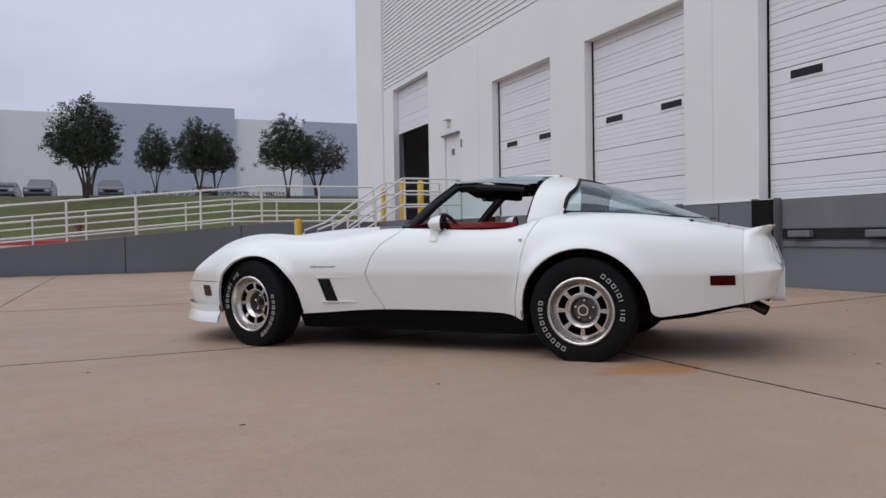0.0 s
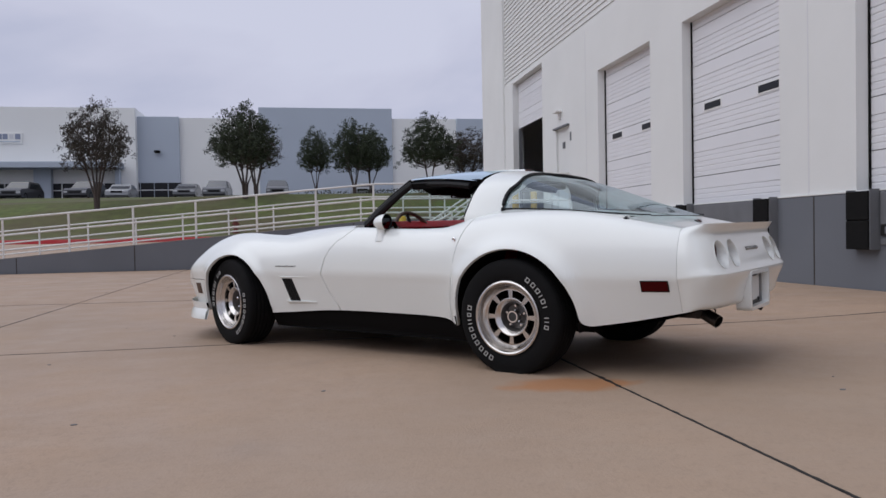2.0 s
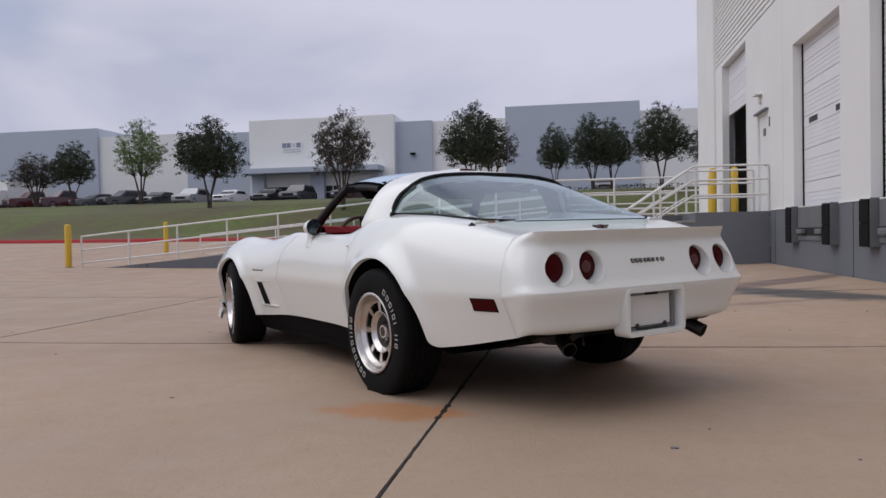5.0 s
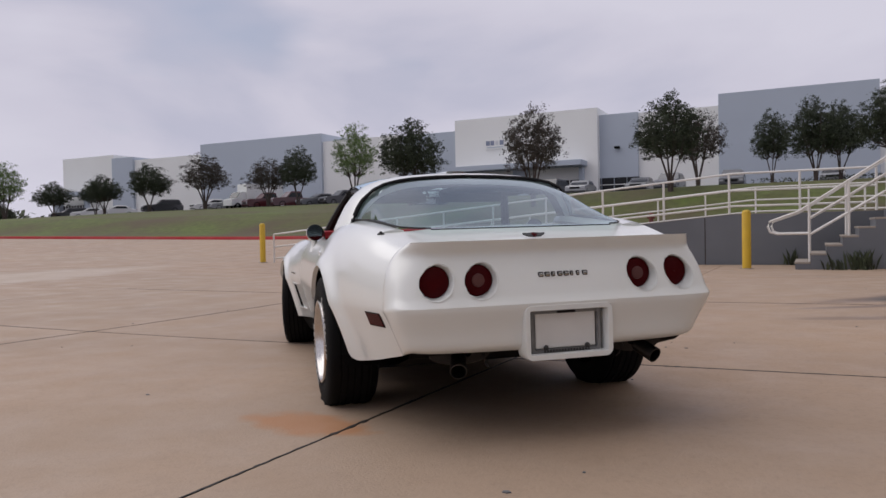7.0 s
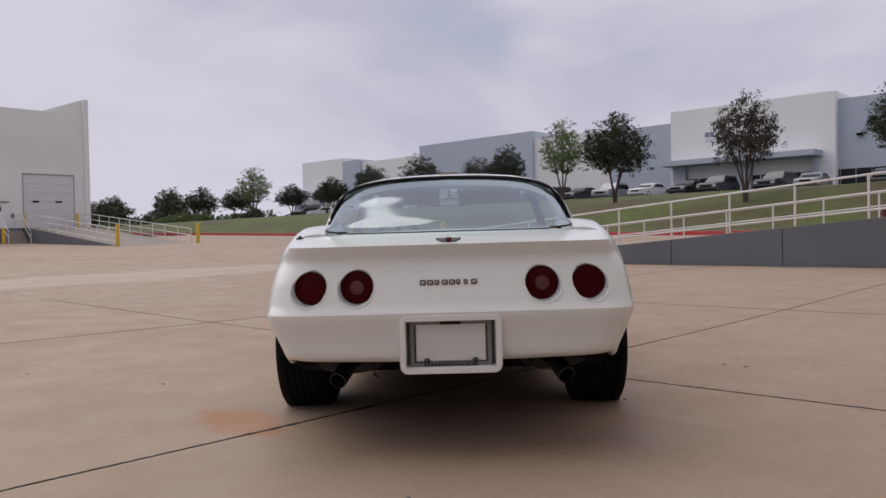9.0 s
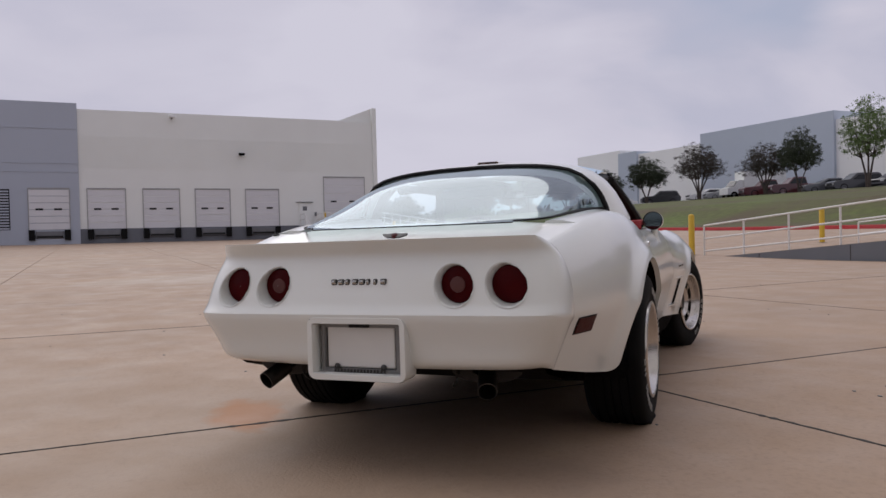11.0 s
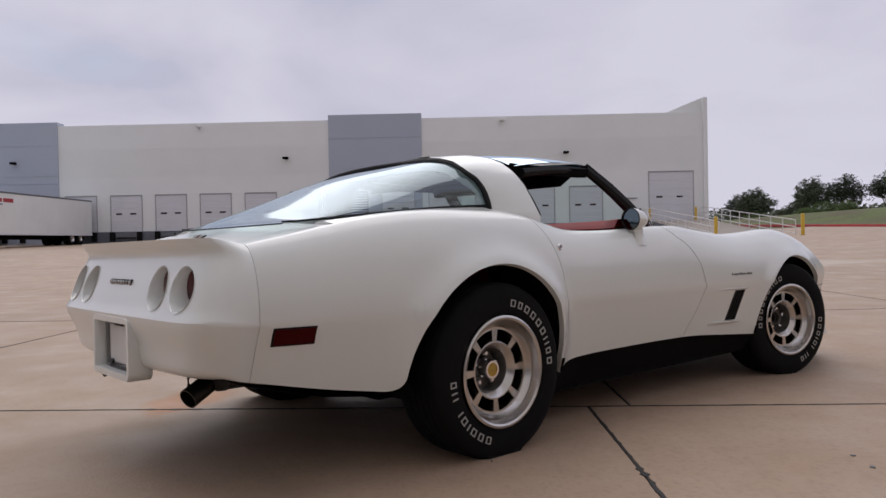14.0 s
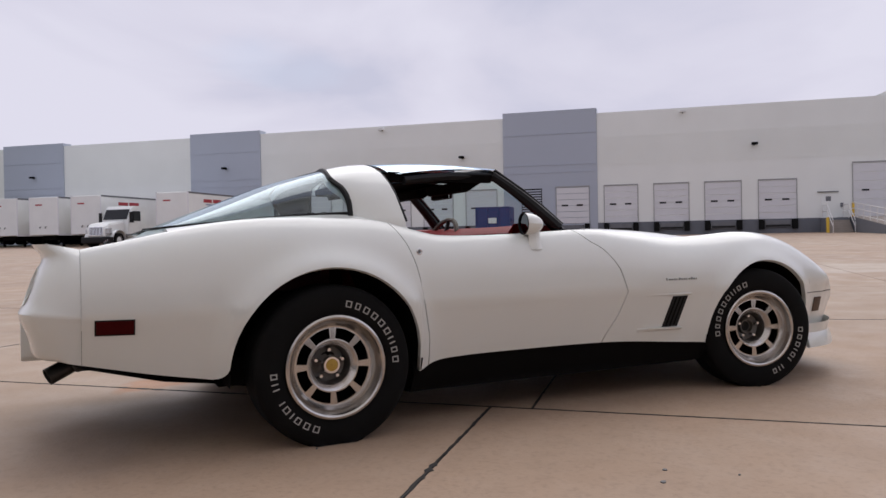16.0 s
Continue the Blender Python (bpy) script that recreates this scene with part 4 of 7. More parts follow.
rq = shell("rear_quarter", quarter, "quarter", False)
mirrored(rq, "rear_quarter")
shell("rear_deck", stations(BS + 0.0006, -0.60), "deck", True)

# rear bumper cover with lamp wells
face_y = curve([(0.38, -1.036), (0.39, -1.058), (0.405, -1.07), (0.44, -1.076), (0.48, -1.086), (0.54, -1.108), (0.556, -1.11), (0.575, -1.097), (0.62, -1.08), (0.683, -1.058), (0.72, -1.042), (0.748, -1.031), (0.765, -1.035), (0.785, -1.052), (0.803, -1.063)])
face_w = curve([(0.38, 0.600), (0.42, 0.618), (0.54, 0.668), (0.556, 0.672), (0.575, 0.668), (0.683, 0.648), (0.765, 0.618), (0.803, 0.598)])
LAMPS = [(-0.53, 0.650), (-0.352, 0.650), (0.352, 0.650), (0.53, 0.650)]
LAMP_R = 0.0675


def face_point(u, z):
    s = u / FW
    crown = 0.050 * abs(s) ** 13 + 0.008 * s * s
    return Vector((s * face_w(z), face_y(z) + crown, z - 0.012 * (1 - s * s) * max(0, (0.42 - z) / 0.05)))


FACE_ZS = [0.38, 0.385, 0.39, 0.397, 0.405, 0.42, 0.44, 0.46, 0.48, 0.505, 0.53] + [0.54, 0.548, 0.556, 0.565] + list(np.linspace(0.58, 0.803, 18))


def rear_face():
    pts, edges = [], []
    us, zs = np.linspace(-FW, FW, 61), FACE_ZS
    idx = {}
    for j, z in enumerate(zs):
        for i, u in enumerate(us):
            if any(math.hypot(u - a, z - b) < LAMP_R + 0.008 for a, b in LAMPS):
                continue
            idx[(i, j)] = len(pts)
            pts.append(Vector((u, z)))
    rings = []
    for a, b in LAMPS:
        ring = []
        for k in range(40):
            t = 2 * math.pi * k / 40
            ring.append(len(pts))
            pts.append(Vector((a + LAMP_R * math.cos(t), b + LAMP_R * math.sin(t))))
        edges += [(ring[k], ring[(k + 1) % 40]) for k in range(40)]
        rings.append(ring)
    from mathutils import geometry
    v2, e2, f2, ov, oe, of = geometry.delaunay_2d_cdt(pts, edges, [], 0, 1e-6)
    bm = bmesh.new()
    vs = [bm.verts.new(face_point(v.x, v.y)) for v in v2]
    for f in f2:
        c = sum((v2[i] for i in f), Vector((0, 0))) / len(f)
        if any((c - Vector(l_)).length < LAMP_R * 0.98 for l_ in LAMPS) or (abs(c.x) < 0.180 and c.y < 0.541):
            continue
        bm.faces.new([vs[i] for i in f])
    # side wings from the body seam to the face edge
    for sgn in (1, -1):
        rows = []
        for z1 in FACE_ZS:
            f = (z1 - 0.38) / 0.423
            z0 = sill_z(BS) + (crest_z(BS) - sill_z(BS)) * f
            p0 = Vector((side_x(BS, z0) if f < 0.999 else crest_x(BS), BS - 0.0006, z0))
            p1 = face_point(FW, z1)
            row = []
            for m in range(9):
                t = m / 8
                p = p0.lerp(p1, t)
                p.x += 0.016 * math.sin(math.pi * t) * (1 - 0.5 * f)
                row.append((sgn * p.x, p.y, p.z))
            rows.append(row)
        sheet(bm, rows)
    # top: deck dips, then kicks up to the spoiler edge
    rows = []
    for k in range(61):
        u = -1 + 2 * k / 60
        row = []
        tip = face_point(u * FW, 0.803)
        for y, z, w in ((BS - 0.0006, 0.782 - 0.004 * (1 - u * u), 0.0), (-0.92, 0.775, 0.2), (-0.96, 0.777, 0.45), (-1.003, 0.787, 0.75)):
            x = u * (crest_x(BS) + (face_w(0.803) - crest_x(BS)) * w)
            row.append((x, max(y + 0.06 * abs(u) ** 6 * w, tip.y + 0.02), z))
        row.append(tuple(tip))
        rows.append(row)
    sheet(bm, rows)
    bmesh.ops.remove_doubles(bm, verts=bm.verts, dist=0.003)
    return part("rear_bumper", bm, M_WHITE, car, "white moulded rear bumper cover with ducktail spoiler", smooth=True, angle=32)


rear_face()


def tail_lamp(u, z, inner):
    p = face_point(u, z)
    sgn = 1 if u > 0 else -1
    lamp_o = new("tail_lamp")
    lamp_o.parent = car
    lamp_o.matrix_basis = pose(p.x, p.y, p.z, 0, 0, 0)
    tagged(lamp_o, "round red tail lamp sunk in a white well")
    bm = bmesh.new()
    rows = []
    for d, r in ((-0.004, LAMP_R + 0.003), (0.006, LAMP_R - 0.001), (0.05, LAMP_R - 0.006), (0.06, LAMP_R - 0.008)):
        ring = []
        for k in range(41):
            t = 2 * math.pi * k / 40
            e = face_point(u + r * math.cos(t), z + r * math.sin(t)) - p if d < 0.01 else Vector((r * math.cos(t), 0, r * math.sin(t)))
            ring.append((e.x if d < 0.01 else r * math.cos(t), (e.y + d) if d < 0.01 else d, r * math.sin(t)))
        rows.append(ring)
    sheet(bm, rows)
    part("well", bm, M_WHITE, lamp_o, smooth=True)
    bm = bmesh.new()
    prof = [(0.046, LAMP_R - 0.006), (0.040, LAMP_R - 0.010), (0.034, 0.026)]
    if not inner:
        prof += [(0.032, 0.001)]
    rings = []
    for a, r in prof:
        rings.append([(r * math.cos(2 * math.pi * k / 40), a, r * math.sin(2 * math.pi * k / 40)) for k in range(41)])
    sheet(bm, rings)
    part("lens", bm, M_REDLENS, lamp_o, smooth=True)
    if inner:
        bm = bmesh.new()
        sheet(bm, [[(r * math.cos(2 * math.pi * k / 40), a, r * math.sin(2 * math.pi * k / 40)) for k in range(41)] for a, r in ((0.034, 0.026), (0.030, 0.025), (0.028, 0.019), (0.027, 0.001))])
        part("reversing_lens", bm, M_CLEARLENS, lamp_o, "clear reversing lens in the middle", smooth=True)


for u, z in LAMPS:
    tail_lamp(u, z, abs(u) < 0.45)

# number plate pocket
PY = -1.088


def rounded_frame(bm, hw, z0, z1, t, y0, y1, r):
    outer, inner = [], []
    for cx, cz, a0 in ((hw - r, z1 - r, 0), (-hw + r, z1 - r, 90), (-hw + r, z0 + r, 180), (hw - r, z0 + r, 270)):
        for k in range(6):
            a = radians(a0 + 18 * k)
            outer.append((cx + r * math.cos(a), cz + r * math.sin(a)))
            ri = max(r - t, 0.006)
            ix, iz = (hw - t - ri) * (1 if cx > 0 else -1), (z1 - t - ri) if cz > (z0 + z1) / 2 else (z0 + t + ri)
            inner.append((ix + ri * math.cos(a), iz + ri * math.sin(a)))
    n = len(outer)
    loops = []
    for pts, y in ((outer, y1), (outer, y0 + 0.008), ([(x * 0.985, zc + (z - zc) * 0.975) for zc in [(z0 + z1) / 2] for x, z in outer], y0), ([(x * 1.02, zc + (z - zc) * 1.03) for zc in [(z0 + z1) / 2] for x, z in inner], y0), (inner, y0 + 0.008), (inner, y1)):
        loops.append([bm.verts.new((x, y, z)) for x, z in pts])
    for a, b in zip(loops, loops[1:]):
        for k in range(n):
            bm.faces.new((a[k], a[(k + 1) % n], b[(k + 1) % n], b[k]))


bm = bmesh.new()
rounded_frame(bm, 0.186, 0.334, 0.548, 0.024, PY - 0.024, PY + 0.055, 0.03)
part("plate_pocket", bm, M_WHITE, car, "white moulded surround of the number plate", smooth=True)
bm = bmesh.new()
box(bm, -0.166, PY + 0.044, 0.352, 0.166, PY + 0.052, 0.532)
part("pocket_back", bm, M_PLATEFRAME, car, "dark recess behind the plate")
PP = PY + 0.016
plate = new("number_plate")
plate.parent = car
tagged(plate, "white blank number plate in a grey frame")
bm = bmesh.new()
box(bm, -0.128, PP + 0.002, 0.374, 0.128, PP + 0.008, 0.515, 0.004)
part("sheet", bm, M_PLATE, plate)
bm = bmesh.new()
rounded_frame(bm, 0.150, 0.354, 0.526, 0.017, PP - 0.006, PP + 0.011, 0.01)
part("frame", bm, M_PLATEFRAME, plate, smooth=True)
bm = bmesh.new()
box(bm, -0.098, PP - 0.010, 0.3575, 0.100, PP - 0.0075, 0.3605)
for k in range(8):
    x0 = -0.098 + 0.025 * k
    box(bm, x0, PP - 0.010, 0.3605, x0 + 0.0065, PP - 0.0065, 0.3705)
    box(bm, x0 + 0.012, PP - 0.010, 0.3605, x0 + 0.0185, PP - 0.0065, 0.3705)
fb = part("frame_bar", bm, M_DARKBADGE, plate, "dark bars on the plate frame")
fb["kind"] = "stuff"
for sx in (-0.088, 0.088):
    bm = bmesh.new()
    lathe(bm, [(-0.006, 0.009), (0.0, 0.011), (0.004, 0.006), (0.005, 0.0005)], 16, "z")
    bm.transform(Matrix.Translation((sx, PP - 0.006, 0.378)) @ Matrix.Rotation(radians(90), 4, "X"))
    part("bolt", bm, M_DARKBADGE, plate, "dark plate bolt", smooth=True)
bm = bmesh.new()
box(bm, -0.038, PP - 0.012, 0.510, 0.038, PP + 0.004, 0.5245, 0.003)
part("plate_lamp", bm, M_BLACKTRIM, car, "dark number plate lamp")
# raised badge on the tail: plain rounded bars, chrome over a dark edge
tail_badge = new("tail_badge")
tail_badge.parent = car
tagged(tail_badge, "chrome raised badge of plain rounded bars")
for k, w in enumerate((0.021, 0.021, 0.016, 0.021, 0.021, 0.013, 0.013, 0.021)):
    x0 = -0.107 + 0.0268 * k
    bm = bmesh.new()
    box(bm, x0 - 0.0015, -1.070, 0.6515, x0 + w + 0.0015, -1.052, 0.6735, 0.005)
    edge_ = part("badge_edge", bm, M_DARKBADGE, tail_badge, smooth=True)
    bm = bmesh.new()
    box(bm, x0 + 0.002, -1.074, 0.6555, x0 + w - 0.002, -1.066, 0.670, 0.0035)
    part("badge_face", bm, M_BADGE, edge_, smooth=True)
# winged badge on the filler door: two tapered wings and a red middle
bm = bmesh.new()
for sgn in left_right:
    wing = [(0.008, -0.012), (0.030, -0.010), (0.050, 0.004), (0.050, 0.010), (0.026, 0.009), (0.008, 0.012)]
    prism(bm, [(sgn * x, y) for x, y in wing][::sgn], 2, -0.002, 0.004)
tilt = pose(0, -0.782, 0.8175, 38, 0, 0)
bm.transform(tilt)
filler = part("filler_badge", bm, M_DARKBADGE, car, "small dark winged badge on the rear deck")
bm = bmesh.new()
lathe(bm, [(-0.002, 0.0135), (0.005, 0.0125), (0.007, 0.006), (0.007, 0.0004)], 16, "z")
bm.transform(tilt)
part("emblem", bm, M_REDLENS, filler, "dark red centre of the badge", smooth=True)
# side details, both sides
for sgn in left_right:
    def put(bm):
        if sgn < 0:
            bm.transform(Matrix.Diagonal((-1, 1, 1, 1)))
            bmesh.ops.reverse_faces(bm, faces=bm.faces)
        return bm
    def on_side(y, z, out=0.0):
        return (side_x(y, z) + out, y, z)
    # rear marker lamp
    bm = bmesh.new()
    def plaque(bm, y0, y1, z0, z1, out, skew=0.0, n=4):
        rows = []
        for k in range(n + 1):
            y = y0 + (y1 - y0) * k / n
            rows.append([on_side(y + skew * f, z0 + (z1 - z0) * f, o) for f, o in ((0, -0.01), (0, out), (0.5, out), (1, out), (1, -0.01))])
        sheet(bm, rows)
        for row in (rows[0], rows[-1]):
            bm.faces.new([bm.verts.new(p) for p in row])
    plaque(bm, -0.853, -0.731, 0.474, 0.522, 0.006)
    part("side_marker", put(bm), M_REDLENS, car, "dark red side marker lamp")
    bm = bmesh.new()
    plaque(bm, -0.858, -0.726, 0.469, 0.527, 0.003)
    part("marker_bezel", put(bm), M_BLACKTRIM, car, "thin black bezel of the marker lamp")
    bm = bmesh.new()
    plaque(bm, 2.889, 2.966, 0.362, 0.445, 0.005)
    part("front_marker", put(bm), M_AMBER, car, "smoked front side marker lamp")
    # gill behind the front wheel
    bm = bmesh.new()
    plaque(bm, 1.752, 1.848, 0.343, 0.500, 0.002, skew=0.038)
    part("fender_vent", put(bm), M_VOID, car, "black plaque for the shade in the slanted front wing vent")
    for k in range(3):
        bm = bmesh.new()
        plaque(bm, 1.772 + 0.024 * k, 1.778 + 0.024 * k, 0.347, 0.496, 0.005, skew=0.038, n=1)
        part("vent_blade", put(bm), M_DARK, car)
    bm = bmesh.new()
    rows = []
    for k in range(9):
        t = k / 8
        y = 1.87 - 0.27 * t
        o = 0.022 * (1 - t) ** 0.7 + 0.001
        rows.append([on_side(y, 0.342, 0.0), on_side(y, 0.340, o), on_side(y, 0.334, o), on_side(y, 0.322, 0.0)])
    sheet(bm, rows)
    part("vent_lip", put(bm), M_WHITE, car, "white lip under the vent", smooth=True)
    bm = bmesh.new()
    rows = []
    for k in range(9):
        t = k / 8
        y = 1.90 - 0.28 * t
        o = 0.008 * (1 - t) + 0.001
        rows.append([on_side(y, 0.515, 0.0), on_side(y, 0.512, o), on_side(y, 0.506, o), on_side(y, 0.502, 0.0)])
    sheet(bm, rows)
    part("vent_brow", put(bm), M_WHITE, car, "white brow over the vent", smooth=True)
    bm = bmesh.new()
    for k in range(13):
        plaque(bm, 1.738 + 0.0158 * k, 1.738 + 0.0158 * k + (0.010 if k % 4 else 0.006), 0.581, 0.590 + (0.004 if k % 5 == 0 else 0), 0.003, n=1)
    em = part("wing_badge", put(bm), M_BADGE, car, "small chrome script badge shown as bars")
    em["kind"] = "stuff"
    # lock
    bm = bmesh.new()
    lathe(bm, [(0.0, 0.013), (0.006, 0.013), (0.008, 0.010), (0.005, 0.007), (0.005, 0.0005)], 20, "x")
    bm.transform(Matrix.Translation((side_x(0.385, 0.75), 0.385, 0.75)))
    part("door_lock", put(bm), M_CHROME, car, smooth=True)
    # rocker
    bm = bmesh.new()
    rows = []
    for k in range(15):
        y = 0.37 + (2.09 - 0.37) * k / 14
        x, z = side_x(y, sill_z(y)) , sill_z(y)
        rows.append([(x - 0.045, y, z + 0.03), (x - 0.02, y, z - 0.004), (x - 0.03, y, 0.215), (x - 0.07, y, 0.145), (x - 0.3, y, 0.135)])
    sheet(bm, rows)
    part("rocker_panel", put(bm), M_DARK, car, "satin black rocker panel", smooth=True)
    # wheel wells
    for yw, r, zw in ARCHES:
        bm = bmesh.new()
        rows = []
        for k in range(25):
            a = math.pi * k / 24
            yy, zz = yw + (r + 0.004) * math.cos(a), zw + (r + 0.004) * math.sin(a)
            rows.append([(side_x(yy, zz) - 0.018, yy, zz), (0.66, yy, zz), (0.48, yy, zz), (0.44, yw + 0.3 * math.cos(a), zw + 0.3 * math.sin(a)), (0.44, yw, zw)])
        sheet(bm, rows)
        for e in (-1, 1):
            sheet(bm, [[(0.79, yw + e * (r + 0.004), zw), (0.44, yw + e * (r + 0.004), zw)], [(0.77, yw + e * (r + 0.004), 0.25), (0.44, yw + e * (r + 0.004), 0.25)]])
        part("wheel_well", put(bm), M_DARK, car, "black wheel well")
    # tail pipe
    bm = bmesh.new()
    lathe(bm, [(-0.02, 0.032), (0.080, 0.033), (0.081, 0.030), (0.02, 0.029)], 20, "x")
    bm.transform(Matrix.Translation((0.405, -0.945, 0.334)) @ Matrix.Rotation(radians(-72), 4, "Z") @ Matrix.Rotation(radians(24), 4, "Y"))
    part("tail_pipe", put(bm), M_PIPE, car, "short tarnished steel tail pipe", smooth=True)
    # muffler with its end seam, and the strap that hangs it
    bm = bmesh.new()
    rows = []
    for y, f in ((-0.60, 0.7), (-0.62, 0.98), (-0.90, 1.0), (-0.905, 1.05), (-0.915, 1.05), (-0.92, 0.96), (-0.935, 0.35)):
        rows.append([(0.39 + 0.120 * f * math.cos(2 * math.pi * j / 20), y, 0.352 + 0.040 * f * math.sin(2 * math.pi * j / 20)) for j in range(21)])
    sheet(bm, rows)
    part("muffler", put(bm), M_PIPEDARK, car, "rusty dark muffler under the tail", smooth=True)
    for xh, zl in ((0.30, 0.300),):
        bm = bmesh.new()
        tube(bm, [(xh, -0.93, 0.385), (xh + 0.004, -0.962, 0.345), (xh - 0.006, -0.955, zl + 0.012), (xh - 0.016, -0.945, zl)], [0.010, 0.009, 0.008, 0.006], 6, flat=0.5)
        part("exhaust_hanger", put(bm), M_PIPEDARK, car, "dark bent exhaust hanger")
    # mirror
    mir = new("door_mirror")
    mir.parent = car
    tagged(mir, "white teardrop door mirror on a short stalk")
    bm = bmesh.new()
    rows = []
    MX, MY, MZ = 0.742, 0.985, 0.866
    for k in range(15):
        t = k / 14
        r = 0.002 + 0.053 * math.sqrt(max(0.0, 1 - (1 - t) ** 2.2))
        rows.append([(MX + r * 0.98 * math.cos(2 * math.pi * j / 20), MY + 0.048 - 0.096 * t, MZ + 0.004 * t + r * 0.92 * math.sin(2 * math.pi * j / 20)) for j in range(21)])
    sheet(bm, rows)
    toe = Matrix.Translation((MX, MY, 0)) @ Matrix.Rotation(radians(-7), 4, "Z") @ Matrix.Translation((-MX, -MY, 0))
    bm.transform(toe)
    part("housing", put(bm), M_WHITE, mir, smooth=True)
    bm = bmesh.new()
    rows = [[(MX + r * 0.98 * math.cos(2 * math.pi * j / 20), MY - 0.048 + d, MZ + 0.004 + r * 0.92 * math.sin(2 * math.pi * j / 20)) for j in range(21)] for r, d in ((0.0555, 0.0), (0.0545, -0.004), (0.0515, -0.003), (0.0505, 0.004))]
    sheet(bm, rows)
    bm.transform(toe)
    part("rim", put(bm), M_BLACKTRIM, mir, "thin black mirror rim", smooth=True)
    bm = bmesh.new()
    sheet(bm, [[(MX + r * 0.98 * math.cos(2 * math.pi * j / 20), MY - 0.044, MZ + 0.004 + r * 0.92 * math.sin(2 * math.pi * j / 20)) for j in range(21)] for r in (0.0515, 0.001)])
    bm.transform(toe)
    part("mirror_glass", put(bm), M_MIRROR, mir)
    bm = bmesh.new()
    rows = []
    for t, w in ((0.0, 0.050), (0.12, 0.046), (0.4, 0.036), (0.7, 0.034), (1.0, 0.040)):
        rows.append([(MX + 0.004 - 0.010 * t + 0.5 * w * math.cos(2 * math.pi * j / 14), MY + 0.004 + 0.9 * w * math.sin(2 * math.pi * j / 14), 0.750 + 0.090 * t) for j in range(15)])
    sheet(bm, rows)
    part("stalk", put(bm), M_WHITE, mir, smooth=True)

for sgn in left_right:
    bm = bmesh.new()
    tube(bm, [(sgn * (side_x(y, 0.475) + 0.0005), y, 0.475) for y in np.linspace(2.775, 3.34, 20)], 0.0022, 6)
    part("bumper_seam", bm, M_BLACKTRIM, car, "thin dark seam over the front bumper", smooth=True)
for sgn in left_right:
    bm = bmesh.new()
    tube(bm, [(sgn * 0.495, y, blend(crest_z(y), valley_z(y), 0.97) + 0.001) for y in np.linspace(1.56, 2.08, 14)], [0.0005] + [0.003] * 12 + [0.0005], 5)
    part("bonnet_seam", bm, M_BLACKTRIM, car, "thin dark gap along the bonnet edge")
# chin spoiler and nose closing
bm = bmesh.new()
rows = []
plan = [(half_width(y) - 0.01, y) for y in np.linspace(2.78, NOSE_Y, 24)]
plan = plan + [(x, NOSE_Y + 0.03 * (1 - (x / 0.28) ** 2)) for x in np.linspace(0.25, 0, 8)]
plan = plan + [(-x, y) for x, y in plan[-2::-1]]
for x, y in plan:
    o = 0.008 if abs(x) > 0.1 else 0.0
    sx = 1 if x > 0 else -1
    rows.append([(x, y, 0.30), (x - sx * 0.012, y, 0.245), (x + sx * 0.004, y + 0.006, 0.212), (x + sx * o, y + 0.014, 0.165), (x + sx * (o - 0.014), y + 0.006, 0.163), (x - sx * 0.02, y - 0.01, 0.24)])
sheet(bm, rows)
part("chin_spoiler", bm, M_WHITE, car, "white front air dam", smooth=True)
bm = bmesh.new()
rows = []
for k in range(17):
    x = -0.28 + 0.56 * k / 16
    rows.append([(x, NOSE_Y, 0.24), (x, NOSE_Y + 0.015 - 0.1 * x * x, 0.33), (x, NOSE_Y, 0.445)])
sheet(bm, rows)
part("nose_panel", bm, M_WHITE, car, "white nose cap", smooth=True)
bm = bmesh.new()
box(bm, -0.62, -0.42, 0.235, 0.62, 3.08, 0.34)
box(bm, -0.66, 0.40, 0.140, 0.66, 2.05, 0.25)
part("underbody", bm, M_DARK, car, "black underbody")
for x in (-0.3, 0.3):
    bm = bmesh.new()
    tube(bm, [(x, -0.75, 0.33), (x, -0.3, 0.26), (x, 2.3, 0.19)], 0.032)
    part("exhaust", bm, M_DARK, car, "black exhaust pipe under the floor")
bm = bmesh.new()
tube(bm, [(-0.7, 0, 0.32), (0.7, 0, 0.32)], 0.035)
part("axle", bm, M_DARK, car, "black rear axle")
bm = bmesh.new()
rows = []
for k in range(13):
    x = -0.60 + 1.20 * k / 12
    rows.append([(x, -1.030 + 0.06 * abs(x / 0.60) ** 4, 0.386), (x, -0.90, 0.345), (x, -0.62, 0.272), (x, -0.42, 0.245)])
sheet(bm, rows)
part("rear_pan", bm, M_DARK, car, "black pan under the tail")


# roof hoop, glass and pillars
ROOF_SET = Matrix.Translation((0, -0.034, 0.88)) @ Matrix.Diagonal((1, 1, 0.94, 1)) @ Matrix.Translation((0, 0, -0.88))


def roof_part(*given, **named):
    """A part of the roof or cabin, which sit a little further back and lower than drawn."""
    ob = part(*given, **named)
    ob.matrix_basis = ROOF_SET
    return ob


hoop = [(0.698, 0.878), (0.672, 0.940), (0.637, 1.012), (0.594, 1.074), (0.540, 1.119), (0.462, 1.153), (0.345, 1.178), (0.180, 1.193), (0.0, 1.199)]


def hoop_at(t):
    f = t * (len(hoop) - 1)
    i = min(int(f), len(hoop) - 2)
    return Vector(hoop[i]).lerp(Vector(hoop[i + 1]), f - i)


def hoop_drop(t):
    return 0.034 * min(1.0, t / 0.4)


